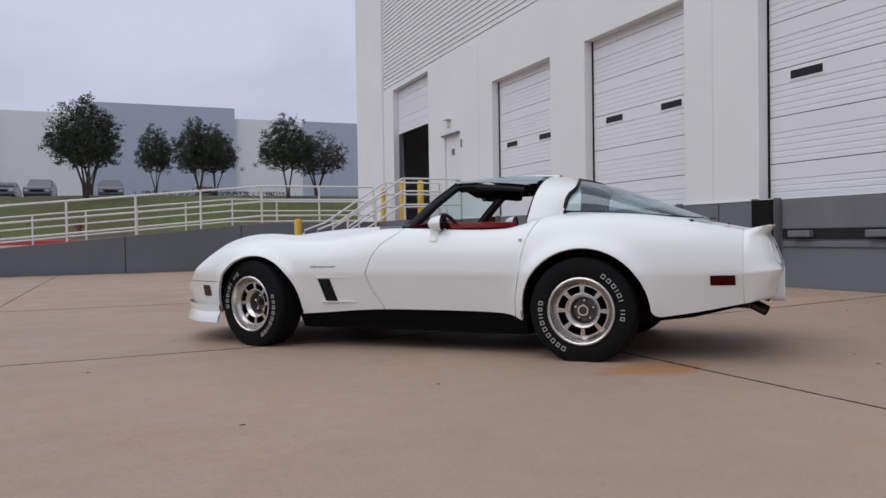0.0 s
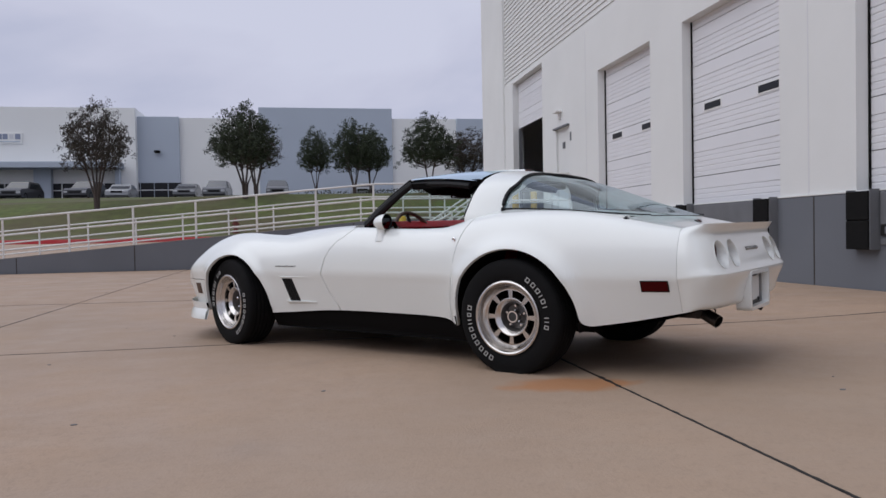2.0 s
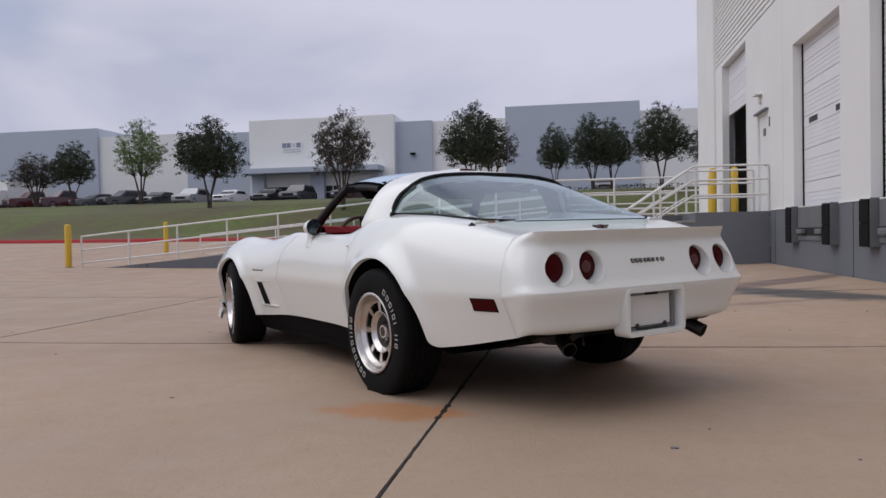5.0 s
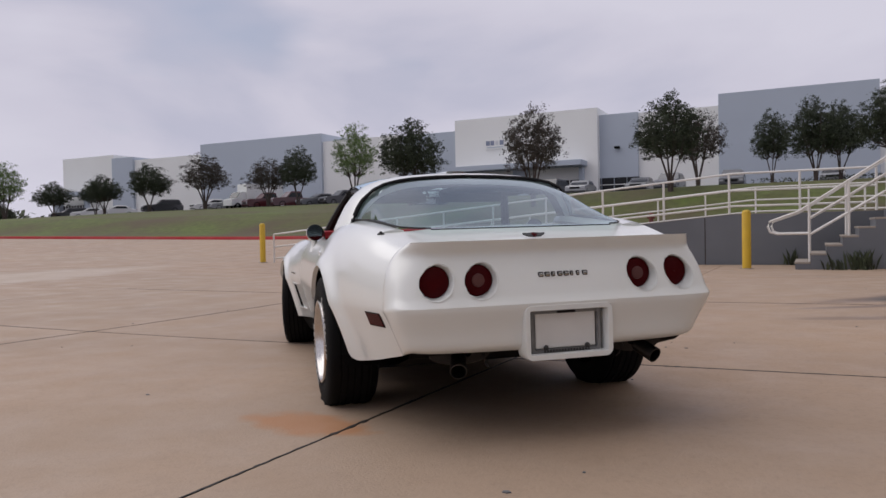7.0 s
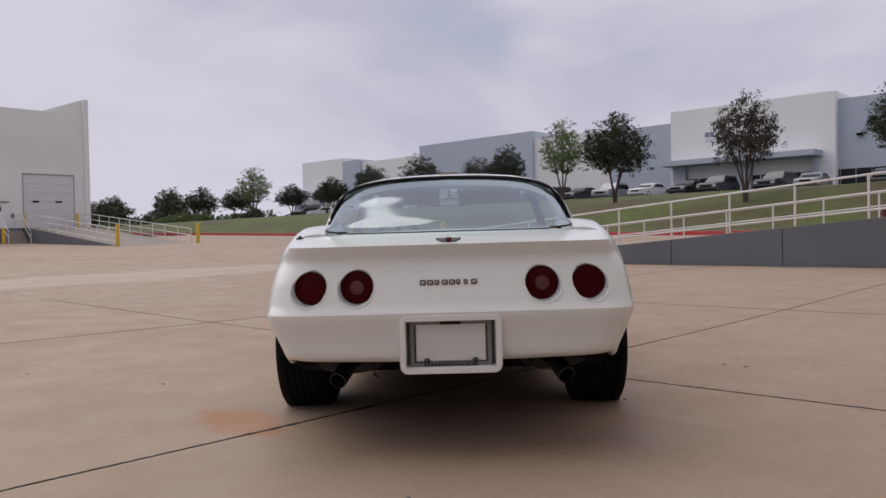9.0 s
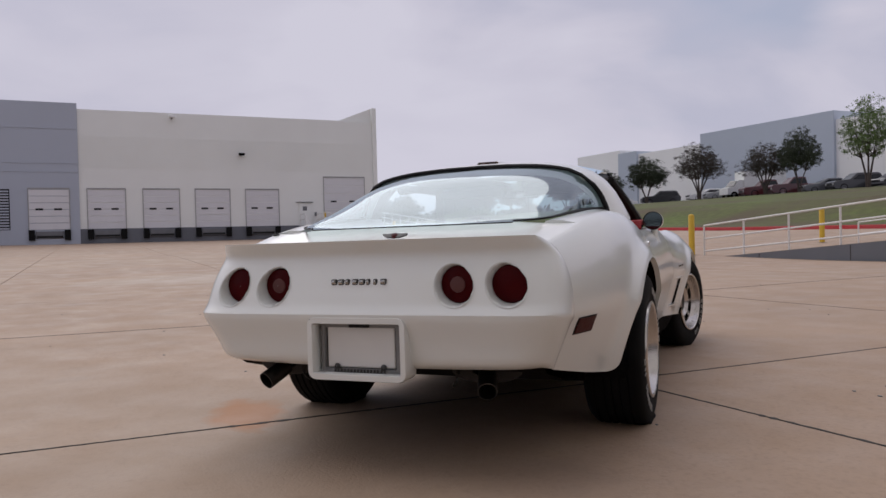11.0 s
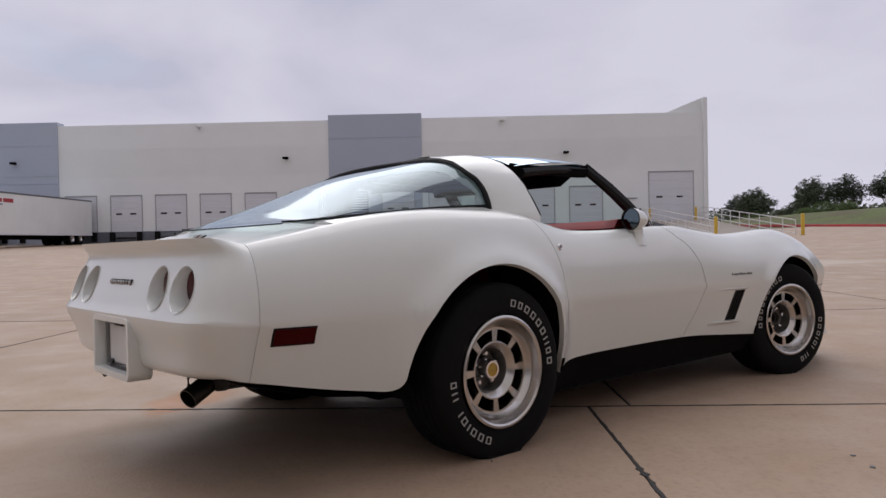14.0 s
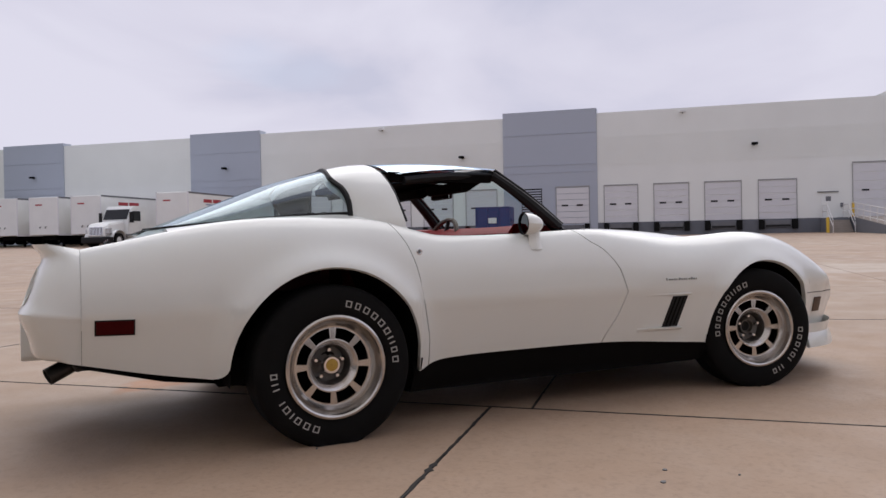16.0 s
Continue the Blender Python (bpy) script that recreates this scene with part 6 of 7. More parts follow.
def tree_meshes(seed, stems, crown_w, z0, z1, leaf_mat, clumps, leaf, airy=1.0):
    """A tree with several stems that fork into limbs, and a crown of leaf clumps with gaps."""
    rng = random.Random(seed)
    hh = z1 - z0
    bm = bmesh.new()
    limbs = []
    for k in range(stems):
        a = 2 * math.pi * (k + 0.4 * rng.random()) / stems
        rr = crown_w * rng.uniform(0.09, 0.14)
        ca, sa = math.cos(a), math.sin(a)
        p = [Vector((0.09 * ca, 0.09 * sa, -0.25)), Vector((0.15 * ca, 0.15 * sa, z0 * 0.4)), Vector((rr * ca, rr * sa, z0)), Vector((1.7 * rr * ca, 1.7 * rr * sa, z0 + 0.36 * hh)), Vector((2.0 * rr * ca, 2.0 * rr * sa, z0 + 0.7 * hh))]
        tube(bm, p, [0.085, 0.072, 0.058, 0.036, 0.012], 7)
        limbs += p[2:4]
    # upright sprays that spread like a vase, each with leaf clumps along it
    sprays, centres = [], []
    n_spray = 34
    for k in range(n_spray):
        f = math.sqrt((k + 0.5) / n_spray)
        a = 2.39996 * k + rng.uniform(-0.3, 0.3)
        r = 0.45 * crown_w * f * rng.uniform(0.85, 1.1)
        tip = Vector((r * math.cos(a), r * math.sin(a), z0 + hh * (1.0 - 0.60 * f ** 1.9) * rng.uniform(0.90, 1.02)))
        foot = Vector((0.62 * tip.x, 0.62 * tip.y, z0 + hh * rng.uniform(0.02, 0.14) + 0.10 * hh * (1 - f)))
        sprays.append((foot, tip))
        s_ = min(limbs, key=lambda q: (q - foot).length)
        tube(bm, [s_, s_.lerp(foot, 0.6) + Vector((0, 0, 0.06)), foot, foot.lerp(tip, 0.6)], [0.032, 0.025, 0.018, 0.006], 5, cap=False)
    while len(centres) < clumps:
        foot, tip = rng.choice(sprays)
        t = rng.random() ** 0.8
        out = 0.085 * crown_w * (1.15 - 0.75 * t)
        centres.append(foot.lerp(tip, t * 1.04) + Vector((rng.gauss(0, out), rng.gauss(0, out), rng.gauss(0, 0.045 * hh))))
    verts, faces = [], []
    for c in centres:
        size = rng.uniform(0.10, 0.25) * airy
        for q in range(rng.randint(16, 28)):
            d = Vector((rng.gauss(0, 1), rng.gauss(0, 1), rng.gauss(0, 0.75))) * size * 0.72
            n = Vector((rng.gauss(0, 1), rng.gauss(0, 1), rng.gauss(0.4, 1))).normalized()
            t = n.orthogonal().normalized()
            b = n.cross(t)
            ang = rng.uniform(0, 6.28)
            e1, e2 = t * math.cos(ang) + b * math.sin(ang), b * math.cos(ang) - t * math.sin(ang)
            l_, w_ = leaf * rng.uniform(0.7, 1.4), leaf * rng.uniform(0.35, 0.6)
            i = len(verts)
            o = c + d
            verts += [o - e1 * l_, o + e2 * w_ + n * 0.02, o + e1 * l_, o - e2 * w_ + n * 0.02]
            faces.append((i, i + 1, i + 2, i + 3))
    me = bpy.data.meshes.new("crown")
    me.from_pydata(verts, [], faces)
    me.materials.append(leaf_mat)
    return bm, me


def tree(label, seed, *spec):
    ob = thing("tree", label, "tree", "trees on the bank")
    bm, me = tree_meshes(seed, *spec)
    part("trunk", bm, M_BARK, ob, "slender forked stems with grey-brown bark", smooth=True)
    cr = new("crown", me)
    cr.parent = ob
    return ob


T_SPEC = {
    "a": tree("small multi-stemmed dark green tree on the grass bank", 1, 4, 5.0, 2.25, 6.6, M_LEAF, 760, 0.075),
    "b": tree("small round-headed dark green tree on the grass bank", 2, 3, 5.0, 2.3, 6.6, M_LEAF, 700, 0.075),
    "c": tree("multi-stemmed tree with dull bronze leaves on the grass bank", 3, 5, 5.0, 2.35, 6.6, M_LEAFRED, 540, 0.066),
    "d": tree("airy young tree with fresh pale green leaves", 4, 3, 4.4, 2.4, 7.6, M_LEAFPALE, 420, 0.066, 1.0),
    "e": tree("broad dark green tree far along the bank", 5, 3, 5.0, 1.6, 6.0, M_BUSH, 560, 0.10, 1.3),
}
SPEC_SIZE = {"a": (5.0, 6.6), "b": (5.0, 6.6), "c": (5.0, 6.6), "d": (4.4, 7.6), "e": (5.0, 6.0)}
first_of = {}
TREES = [
    ("a", -5.0, 36.3, 3.9, 7.75), ("c", -5.3, 49.0, 4.0, 8.7), ("c", -12.07, 35.05, 3.7, 7.7), ("a", -23.3, 41.6, 4.9, 8.7), ("b", 4.9, 36.2, 3.4, 7.3),
    ("b", -1.1, 57.0, 3.0, 9.4), ("a", 1.8, 53.4, 4.2, 9.5), ("b", 3.4, 58.0, 4.2, 9.7), ("c", 11.2, 56.0, 5.6, 9.3),
    ("d", -37.2, 56.0, 5.0, 11.6), ("b", -44.6, 57.0, 4.2, 9.7), ("c", -48.4, 57.0, 5.2, 8.9), ("c", -57.0, 57.0, 5.8, 9.9), ("a", -65.3, 57.0, 5.3, 9.3),
    ("a", -72.6, 57.0, 4.4, 8.4), ("b", -75.4, 58.0, 4.0, 8.0), ("a", -81.5, 57.0, 5.0, 8.0), ("d", -91.0, 57.0, 6.0, 11.3), ("b", -95.5, 57.0, 5.6, 8.3), ("a", -106.0, 57.0, 6.0, 9.0),
    ("e", -116.2, 57.0, 6.0, 9.6), ("e", -139.0, 57.0, 8.0, 9.4), ("a", -146.0, 57.0, 7.0, 8.4)]
for n_, (kind, x, y, w, top) in enumerate(TREES):
    sw, sh = SPEC_SIZE[kind]
    z = land_z(x, y) - 0.05
    m = pose(x, y, z, 0, 0, 47 * n_) @ Matrix.Diagonal((w / sw, w / sw, (top - z) / sh, 1))
    if kind not in first_of:
        first_of[kind] = m
    else:
        copy_thing(T_SPEC[kind], m)

for n_, (kind, x, y, w, h) in enumerate((("d", -101.5, 55, 3.6, 2.2), ("d", -110, 56, 6.0, 2.6), ("d", -113.5, 55, 5.0, 2.0), ("d", -121, 58, 5.0, 2.2), ("e", -99, 62, 4.0, 2.8), ("e", -128, 60, 6.0, 4.0), ("e", -124, 66, 7.0, 3.4), ("d", -135, 56, 7.0, 2.6))):
    sw, sh = SPEC_SIZE[kind]
    copy_thing(T_SPEC[kind], pose(x, y, land_z(x, y) - 0.35 * h, 0, 0, 31 * n_) @ Matrix.Diagonal((w / sw, w / sw, 1.35 * h / sh, 1)))
for kind, m in first_of.items():
    T_SPEC[kind].matrix_basis = m

# far scrub beyond the west warehouse and the bank
rng_s = random.Random(8)
verts, faces = [], []
for k in range(520):
    x = rng_s.uniform(-330, -125)
    y = 78 + rng_s.uniform(-16, 40) + 0.12 * (-125 - x)
    z = land_z(x, y)
    h = rng_s.uniform(1.5, 5.5) * (1.15 if x < -190 else 0.8)
    for q in range(46):
        c = Vector((x + rng_s.gauss(0, 2.0), y + rng_s.gauss(0, 1.5), z + h * rng_s.random() ** 0.8))
        n = Vector((rng_s.gauss(0, 1), rng_s.gauss(-0.5, 1), rng_s.gauss(0.4, 1))).normalized()
        t = n.orthogonal().normalized()
        b = n.cross(t)
        i, l_ = len(verts), rng_s.uniform(0.3, 0.7)
        verts += [c - t * l_, c - b * l_ * 0.6, c + t * l_, c + b * l_ * 0.6]
        faces.append((i, i + 1, i + 2, i + 3))
me = bpy.data.meshes.new("far_scrub")
me.from_pydata(verts, [], faces)
me.materials.append(M_BUSH)
tagged(new("far_scrub", me), "dull green scrub and trees along the horizon", "scrub", kind="stuff")

# low shrubs under the near trees
sv, sf = [], []
rng_s = random.Random(12)
for k in range(16):
    x, y = rng_s.uniform(-2, 10), rng_s.uniform(58.5, 60)
    for q in range(60):
        c = Vector((x + rng_s.gauss(0, 0.45), y + rng_s.gauss(0, 0.3), land_z(x, y) + 0.6 * rng_s.random()))
        n = Vector((rng_s.gauss(0, 1), rng_s.gauss(0, 1), rng_s.gauss(0.4, 1))).normalized()
        t = n.orthogonal().normalized()
        b = n.cross(t)
        i = len(sv)
        sv += [c - t * 0.09, c - b * 0.05, c + t * 0.09, c + b * 0.05]
        sf.append((i, i + 1, i + 2, i + 3))
me = bpy.data.meshes.new("low_shrubs")
me.from_pydata(sv, [], sf)
me.materials.append(M_LEAF)
tagged(new("low_shrubs", me), "row of low dark shrubs beside the car park", "shrub", kind="stuff")

# ---- parked cars ----
CAR_PAINT = {
    "dark": mat("dark_grey_car_paint", (0.018, 0.019, 0.022), 0.3, coat=0.6),
    "silver": mat("silver_car_paint", (0.32, 0.33, 0.34), 0.32, metal=0.3, coat=0.5),
    "white": mat("white_car_paint", (0.76, 0.76, 0.75), 0.35, coat=0.5),
    "red": mat("dark_red_car_paint", (0.075, 0.008, 0.012), 0.3, coat=0.6),
    "grey": mat("grey_car_paint", (0.10, 0.105, 0.11), 0.32, coat=0.5),
}
M_CARGLASS = mat("dark_car_glass", (0.012, 0.014, 0.016), 0.15, spec=0.3)
M_HEADLAMP = mat("headlamp_glass", (0.45, 0.46, 0.47), 0.12, coat=1.0)
BODY = {
    "suv": (4.7, 1.90, [(-2.35, 0.45), (-2.36, 0.95), (-2.25, 1.02), (-1.95, 1.62), (-1.75, 1.70), (0.1, 1.70), (0.85, 1.12), (2.1, 1.0), (2.33, 0.85), (2.35, 0.45)], (0.36, 0.78)),
    "sedan": (4.7, 1.82, [(-2.35, 0.45), (-2.36, 0.92), (-1.75, 0.98), (-1.15, 1.40), (-0.9, 1.44), (0.1, 1.43), (0.95, 0.98), (2.1, 0.86), (2.33, 0.70), (2.35, 0.42)], (0.32, 0.72)),
    "pickup": (5.6, 1.95, [(-2.8, 0.55), (-2.8, 1.12), (-0.75, 1.12), (-0.62, 1.78), (-0.4, 1.84), (0.55, 1.84), (1.2, 1.20), (2.6, 1.10), (2.78, 0.95), (2.8, 0.5)], (0.39, 0.85)),
}


def parked_car(kind, paint, x, y, turn, words):
    length, width, prof, (wr, wy) = BODY[kind]
    z = land_z(x, y)
    ob = thing(kind if kind != "suv" else "parked_car", words, "pickup truck" if kind == "pickup" else "car", "parked cars", (x, y, z), turn)
    hw = width / 2
    waist = max(p[1] for p in prof if abs(p[0]) > 1.2 and p[1] < 1.25)
    bm = bmesh.new()
    rows = []
    def inset(zz):
        return 0.0 if zz <= waist else (zz - waist) * 0.30
    outline = prof + [(prof[-1][0] - 0.15, 0.28), (prof[0][0] + 0.15, 0.28)]
    for f in (-1, -0.94, 0.94, 1):
        k = 0.04 if abs(f) == 1 else 0.0
        rows.append([(f * (hw - inset(zz)), yy * (1 - k * 0.4), zz - (k if zz > 0.6 else 0)) for yy, zz in outline])
    vs = [[bm.verts.new(p) for p in r] for r in rows]
    n = len(outline)
    for a, b in zip(vs, vs[1:]):
        for i in range(n):
            bm.faces.new((a[i], a[(i + 1) % n], b[(i + 1) % n], b[i]))
    bm.faces.new(vs[0])
    bm.faces.new(vs[-1][::-1])
    part("body", bm, CAR_PAINT[paint], ob, smooth=True, angle=28)
    top = [p for p in prof if p[1] > waist + 0.2]
    y0, y1, zt = top[0][0], top[-1][0], top[0][1]
    for sg in (1, -1):
        bm = bmesh.new()
        o = hw + 0.012
        prism(bm, [(y0 - 0.05, waist + 0.05), (y0 + 0.12, zt - 0.10), (y1 - 0.05, zt - 0.10), (y1 + 0.48, waist + 0.05)], 0, 0, 0.02)
        for v in bm.verts:
            v.co.x = sg * (hw - inset(v.co.z) + 0.006 + v.co.x)
        part("side_window", bm, M_CARGLASS, ob)
        bm = bmesh.new()
        box(bm, sg * (hw - 0.35), length / 2 - 0.10, 0.62, sg * (hw - 0.06), length / 2 - 0.0, 0.78, 0.02)
        part("headlamp", bm, M_HEADLAMP, ob)
        bm = bmesh.new()
        box(bm, sg * (hw - 0.28), -length / 2 - 0.02, 0.72, sg * (hw - 0.06), -length / 2 + 0.06, 0.95, 0.02)
        part("tail_lamp", bm, M_REDLENS, ob)
        for wyy in (length * 0.30, -length * 0.29):
            bm = bmesh.new()
            lathe(bm, [(-0.09, wr * 0.6), (-0.11, wr * 0.9), (-0.09, wr), (0.09, wr), (0.11, wr * 0.9), (0.10, wr * 0.62)], 20, "x")
            bm.transform(Matrix.Translation((sg * (hw - 0.10), wyy, wr)))
            w_ = part("wheel", bm, M_TYRE, ob, smooth=True)
            bm = bmesh.new()
            lathe(bm, [(0.10, wr * 0.62), (0.085, wr * 0.5), (0.10, 0.06), (0.10, 0.001)] if sg > 0 else [(-0.10, wr * 0.62), (-0.085, wr * 0.5), (-0.10, 0.06), (-0.10, 0.001)], 20, "x")
            bm.transform(Matrix.Translation((sg * (hw - 0.10), wyy, wr)))
            part("rim", bm, M_ALLOY, w_, smooth=True)
    for ya, yb, za, zb in ((top[-1][0] + 0.04, prof[prof.index(top[-1]) + 1][0] - 0.08, zt - 0.05, waist + 0.06), (top[0][0] - 0.02, prof[prof.index(top[0]) - 1][0] + 0.04, top[0][1] - 0.06, waist + 0.1)):
        bm = bmesh.new()
        s_ = 1 if ya > 0 or yb > 0.5 else -1
        sheet(bm, [[(f * (hw - 0.14 - inset(zz)), yy + s_ * 0.02, zz + 0.02) for yy, zz in ((ya, za), (yb, zb))] for f in (-1, 0, 1)])
        part("windscreen", bm, M_CARGLASS, ob)
    bm = bmesh.new()
    box(bm, -hw * 0.5, length / 2 - 0.05, 0.58, hw * 0.5, length / 2 + 0.015, 0.76, 0.01)
    part("grille", bm, M_BLACKTRIM, ob)
    return ob


for kind, paint, x, words in (
    ("suv", "dark", -25.4, "dark grey SUV parked on the bank"), ("suv", "dark", -20.3, "dark SUV parked before the entrance"), ("sedan", "silver", -17.4, "silver car parked on the bank"),
    ("sedan", "grey", -12.0, "grey car parked on the bank"), ("suv", "grey", -9.5, "grey SUV parked on the bank"), ("suv", "grey", -4.4, "grey SUV parked behind the trees"), ("sedan", "silver", 3.0, "silver car parked behind the trees"), ("sedan", "dark", -28.3, "dark saloon parked on the bank"),
    ("sedan", "white", -32.2, "white saloon parked on the bank"), ("suv", "silver", -36.3, "silver SUV parked on the bank"), ("sedan", "dark", -39.8, "dark saloon parked behind a young tree"), ("suv", "dark", -43.6, "dark SUV parked on the bank"), ("sedan", "grey", -46.6, "grey saloon parked on the bank"),
    ("pickup", "red", -50.0, "dark red pickup truck parked on the bank"), ("pickup", "red", -53.5, "dark red pickup parked beside another"), ("sedan", "white", -62.0, "white saloon parked by a tree"), ("sedan", "silver", -59.3, "silver saloon parked beside a white van"), ("suv", "dark", -70.0, "dark SUV parked by a tree"),
    ("sedan", "white", -78.0, "white saloon parked far along the bank"), ("suv", "dark", -87.0, "dark SUV parked far along the bank"), ("sedan", "white", -83.0, "white saloon parked beside a dark SUV"),
):
    parked_car(kind, paint, x, 63.2, (178 if x > -40 else 150) + 4 * math.sin(x), words)

# white box van
van = thing("box_van", "white box van parked between the cars", "van", "", (-56.6, 64.5, land_z(-56.6, 64.5)), 160)
bm = bmesh.new()
box(bm, -1.1, -3.2, 0.75, 1.1, 1.6, 3.0, 0.06)
part("cargo_box", bm, M_TRAILER, van)
bm = bmesh.new()
prism(bm, [(1.65, 0.5), (1.65, 2.05), (2.2, 2.05), (2.7, 1.35), (3.4, 1.2), (3.45, 0.5)], 0, -1.0, 1.0)
part("cab", bm, M_TRAILER, van)
bm = bmesh.new()
prism(bm, [(2.28, 2.0), (2.74, 1.38), (2.76, 1.40), (2.31, 2.02)], 0, -0.9, 0.9)
part("windscreen", bm, M_CARGLASS, van)
for sg in (1, -1):
    for wyy in (2.7, -2.0):
        bm = bmesh.new()
        lathe(bm, [(-0.12, 0.2), (-0.12, 0.4), (0.12, 0.4), (0.12, 0.2)], 18, "x")
        bm.transform(Matrix.Translation((sg * 0.92, wyy, 0.4)))
        part("wheel", bm, M_TYRE, van)

# ---- semi-trailers at the docks across the yard ----


def trailer(y0, y1, x_nose, words):
    xr, zb, zt = WX + 0.55, 1.68, 4.50
    t_ = thing("semi_trailer", words, "trailer", "semi-trailers")
    bm = bmesh.new()
    box(bm, xr, y0, zb, x_nose, y1, zt, 0.04)
    part("cargo_box", bm, M_TRAILER, t_, "white smooth-sided box")
    for yy in (y0 - 0.012, y1 - 0.02):
        bm = bmesh.new()
        box(bm, xr, yy, zt - 0.10, x_nose, yy + 0.032, zt + 0.02)
        part("top_rail", bm, M_STEEL, t_, "grey top rail")
        bm = bmesh.new()
        box(bm, xr, yy, zb - 0.03, x_nose, yy + 0.032, zb + 0.12)
        part("bottom_rail", bm, M_DOOR, t_)
    for yy in (y0, y1):
        bm = bmesh.new()
        box(bm, x_nose - 0.05, yy - 0.03, zb, x_nose + 0.02, yy + 0.03, zt)
        part("corner_post", bm, M_DOOR, t_)
    bm = bmesh.new()
    box(bm, x_nose, y0 + 0.55, zt - 0.62, x_nose + 0.012, y0 + 1.15, zt - 0.52)
    part("nose_sign", bm, M_REDSIGN, t_, "red sign shown as a bar")
    for k, (xa, xb, za, zc) in enumerate(((-46.4, -45.3, 3.82, 4.08), (-45.15, -44.1, 3.82, 4.06), (-45.2, -44.4, 3.62, 3.72))):
        bm = bmesh.new()
        box(bm, xa, y1, za, xb, y1 + 0.012, zc)
        part("side_sign", bm, M_REDSIGN if k < 2 else M_SIGN, t_, "sign shown as a bar")
    bm = bmesh.new()
    box(bm, xr, y0 + 0.7, zb - 0.32, x_nose - 0.5, y1 - 0.7, zb - 0.03)
    part("chassis", bm, M_DARK, t_, "black steel chassis")
    for yy in (y0 + 0.45, y1 - 0.45):
        bm = bmesh.new()
        box(bm, x_nose - 2.9, yy - 0.07, ground_z(-44, y0) + 0.02, x_nose - 2.75, yy + 0.07, zb - 0.03)
        part("landing_leg", bm, M_DARK, t_)
        for xx in (xr + 1.6, xr + 2.85):
            bm = bmesh.new()
            lathe(bm, [(-0.24, 0.28), (-0.26, 0.47), (-0.22, 0.51), (0.22, 0.51), (0.26, 0.47), (0.24, 0.28)], 24, "z")
            bm.transform(Matrix.Translation((xx, yy, ground_z(xx, y0) + 0.5)) @ Matrix.Rotation(radians(90), 4, "X"))
            w_ = part("wheel", bm, M_TYRE, t_, smooth=True)
            bm = bmesh.new()
            lathe(bm, [(-0.24, 0.28), (-0.16, 0.2), (-0.2, 0.08), (-0.2, 0.001)], 20, "z")
            bm.transform(Matrix.Translation((xx, yy + (0.02 if yy > y0 + 1 else -0.02), ground_z(xx, y0) + 0.5)) @ Matrix.Rotation(radians(90 if yy > y0 + 1 else -90), 4, "X"))
            part("rim", bm, M_ALLOY, w_, smooth=True)
    for yy in (y0 + 1.0, y0 + 1.5):
        bm = bmesh.new()
        tube(bm, [(x_nose, yy, zb + 0.62), (x_nose + 0.10, yy, zb + 0.6), (x_nose + 0.10, yy, zb + 0.5)], 0.03)
        part("air_coupling", bm, M_DARK, t_)
    return t_


for y0, y1 in ((-31.92, -29.35), (-39.2, -36.62), (-42.95, -40.37), (-46.7, -44.1), (-50.4, -47.8), (-54.1, -51.5), (-57.8, -55.2)):
    trailer(y0, y1, -42.2, "white semi-trailer backed to a dock door")

# tractor unit
TZ = ground_z(-41, -34.8)
tr = thing("truck_tractor", "white day-cab truck tractor parked beside a trailer", "truck", "", (-42.6, -34.8, TZ), -90)
bm = bmesh.new()
prism(bm, [(-0.9, 0.85), (-0.9, 2.75), (-0.7, 2.92), (0.55, 2.92), (0.75, 2.75), (1.15, 1.95), (1.15, 0.85)], 0, -1.1, 1.1)
bmesh.ops.bevel(bm, geom=list(bm.edges), offset=0.05, segments=2, affect="EDGES")
part("cab", bm, M_TRAILER, tr, smooth=True)
bm = bmesh.new()
prism(bm, [(1.15, 0.7), (1.15, 1.85), (2.75, 1.62), (3.05, 1.35), (3.05, 0.7)], 0, -0.82, 0.82)
bmesh.ops.bevel(bm, geom=list(bm.edges), offset=0.09, segments=3, affect="EDGES")
part("bonnet", bm, M_TRAILER, tr, smooth=True)
bm = bmesh.new()
prism(bm, [(0.80, 2.66), (1.17, 1.96), (1.19, 1.98), (0.82, 2.68)], 0, -0.98, 0.98)
part("windscreen", bm, M_CARGLASS, tr)
bm = bmesh.new()
box(bm, -0.55, 3.03, 0.80, 0.55, 3.075, 1.42, 0.02)
part("grille", bm, M_CHROME, tr, "dark chrome grille")
for k in range(9):
    bm = bmesh.new()
    box(bm, -0.5 + 0.118 * k, 3.073, 0.84, -0.5 + 0.118 * k + 0.06, 3.08, 1.38)
    part("grille_slot", bm, M_DARK, tr)
bm = bmesh.new()
box(bm, -1.2, 2.75, 0.28, 1.2, 3.15, 0.72, 0.08)
part("bumper", bm, M_BLACKTRIM, tr, "black front bumper")
bm = bmesh.new()
box(bm, -0.42, -3.6, 0.75, 0.42, 2.6, 1.0)
part("frame", bm, M_DARK, tr)
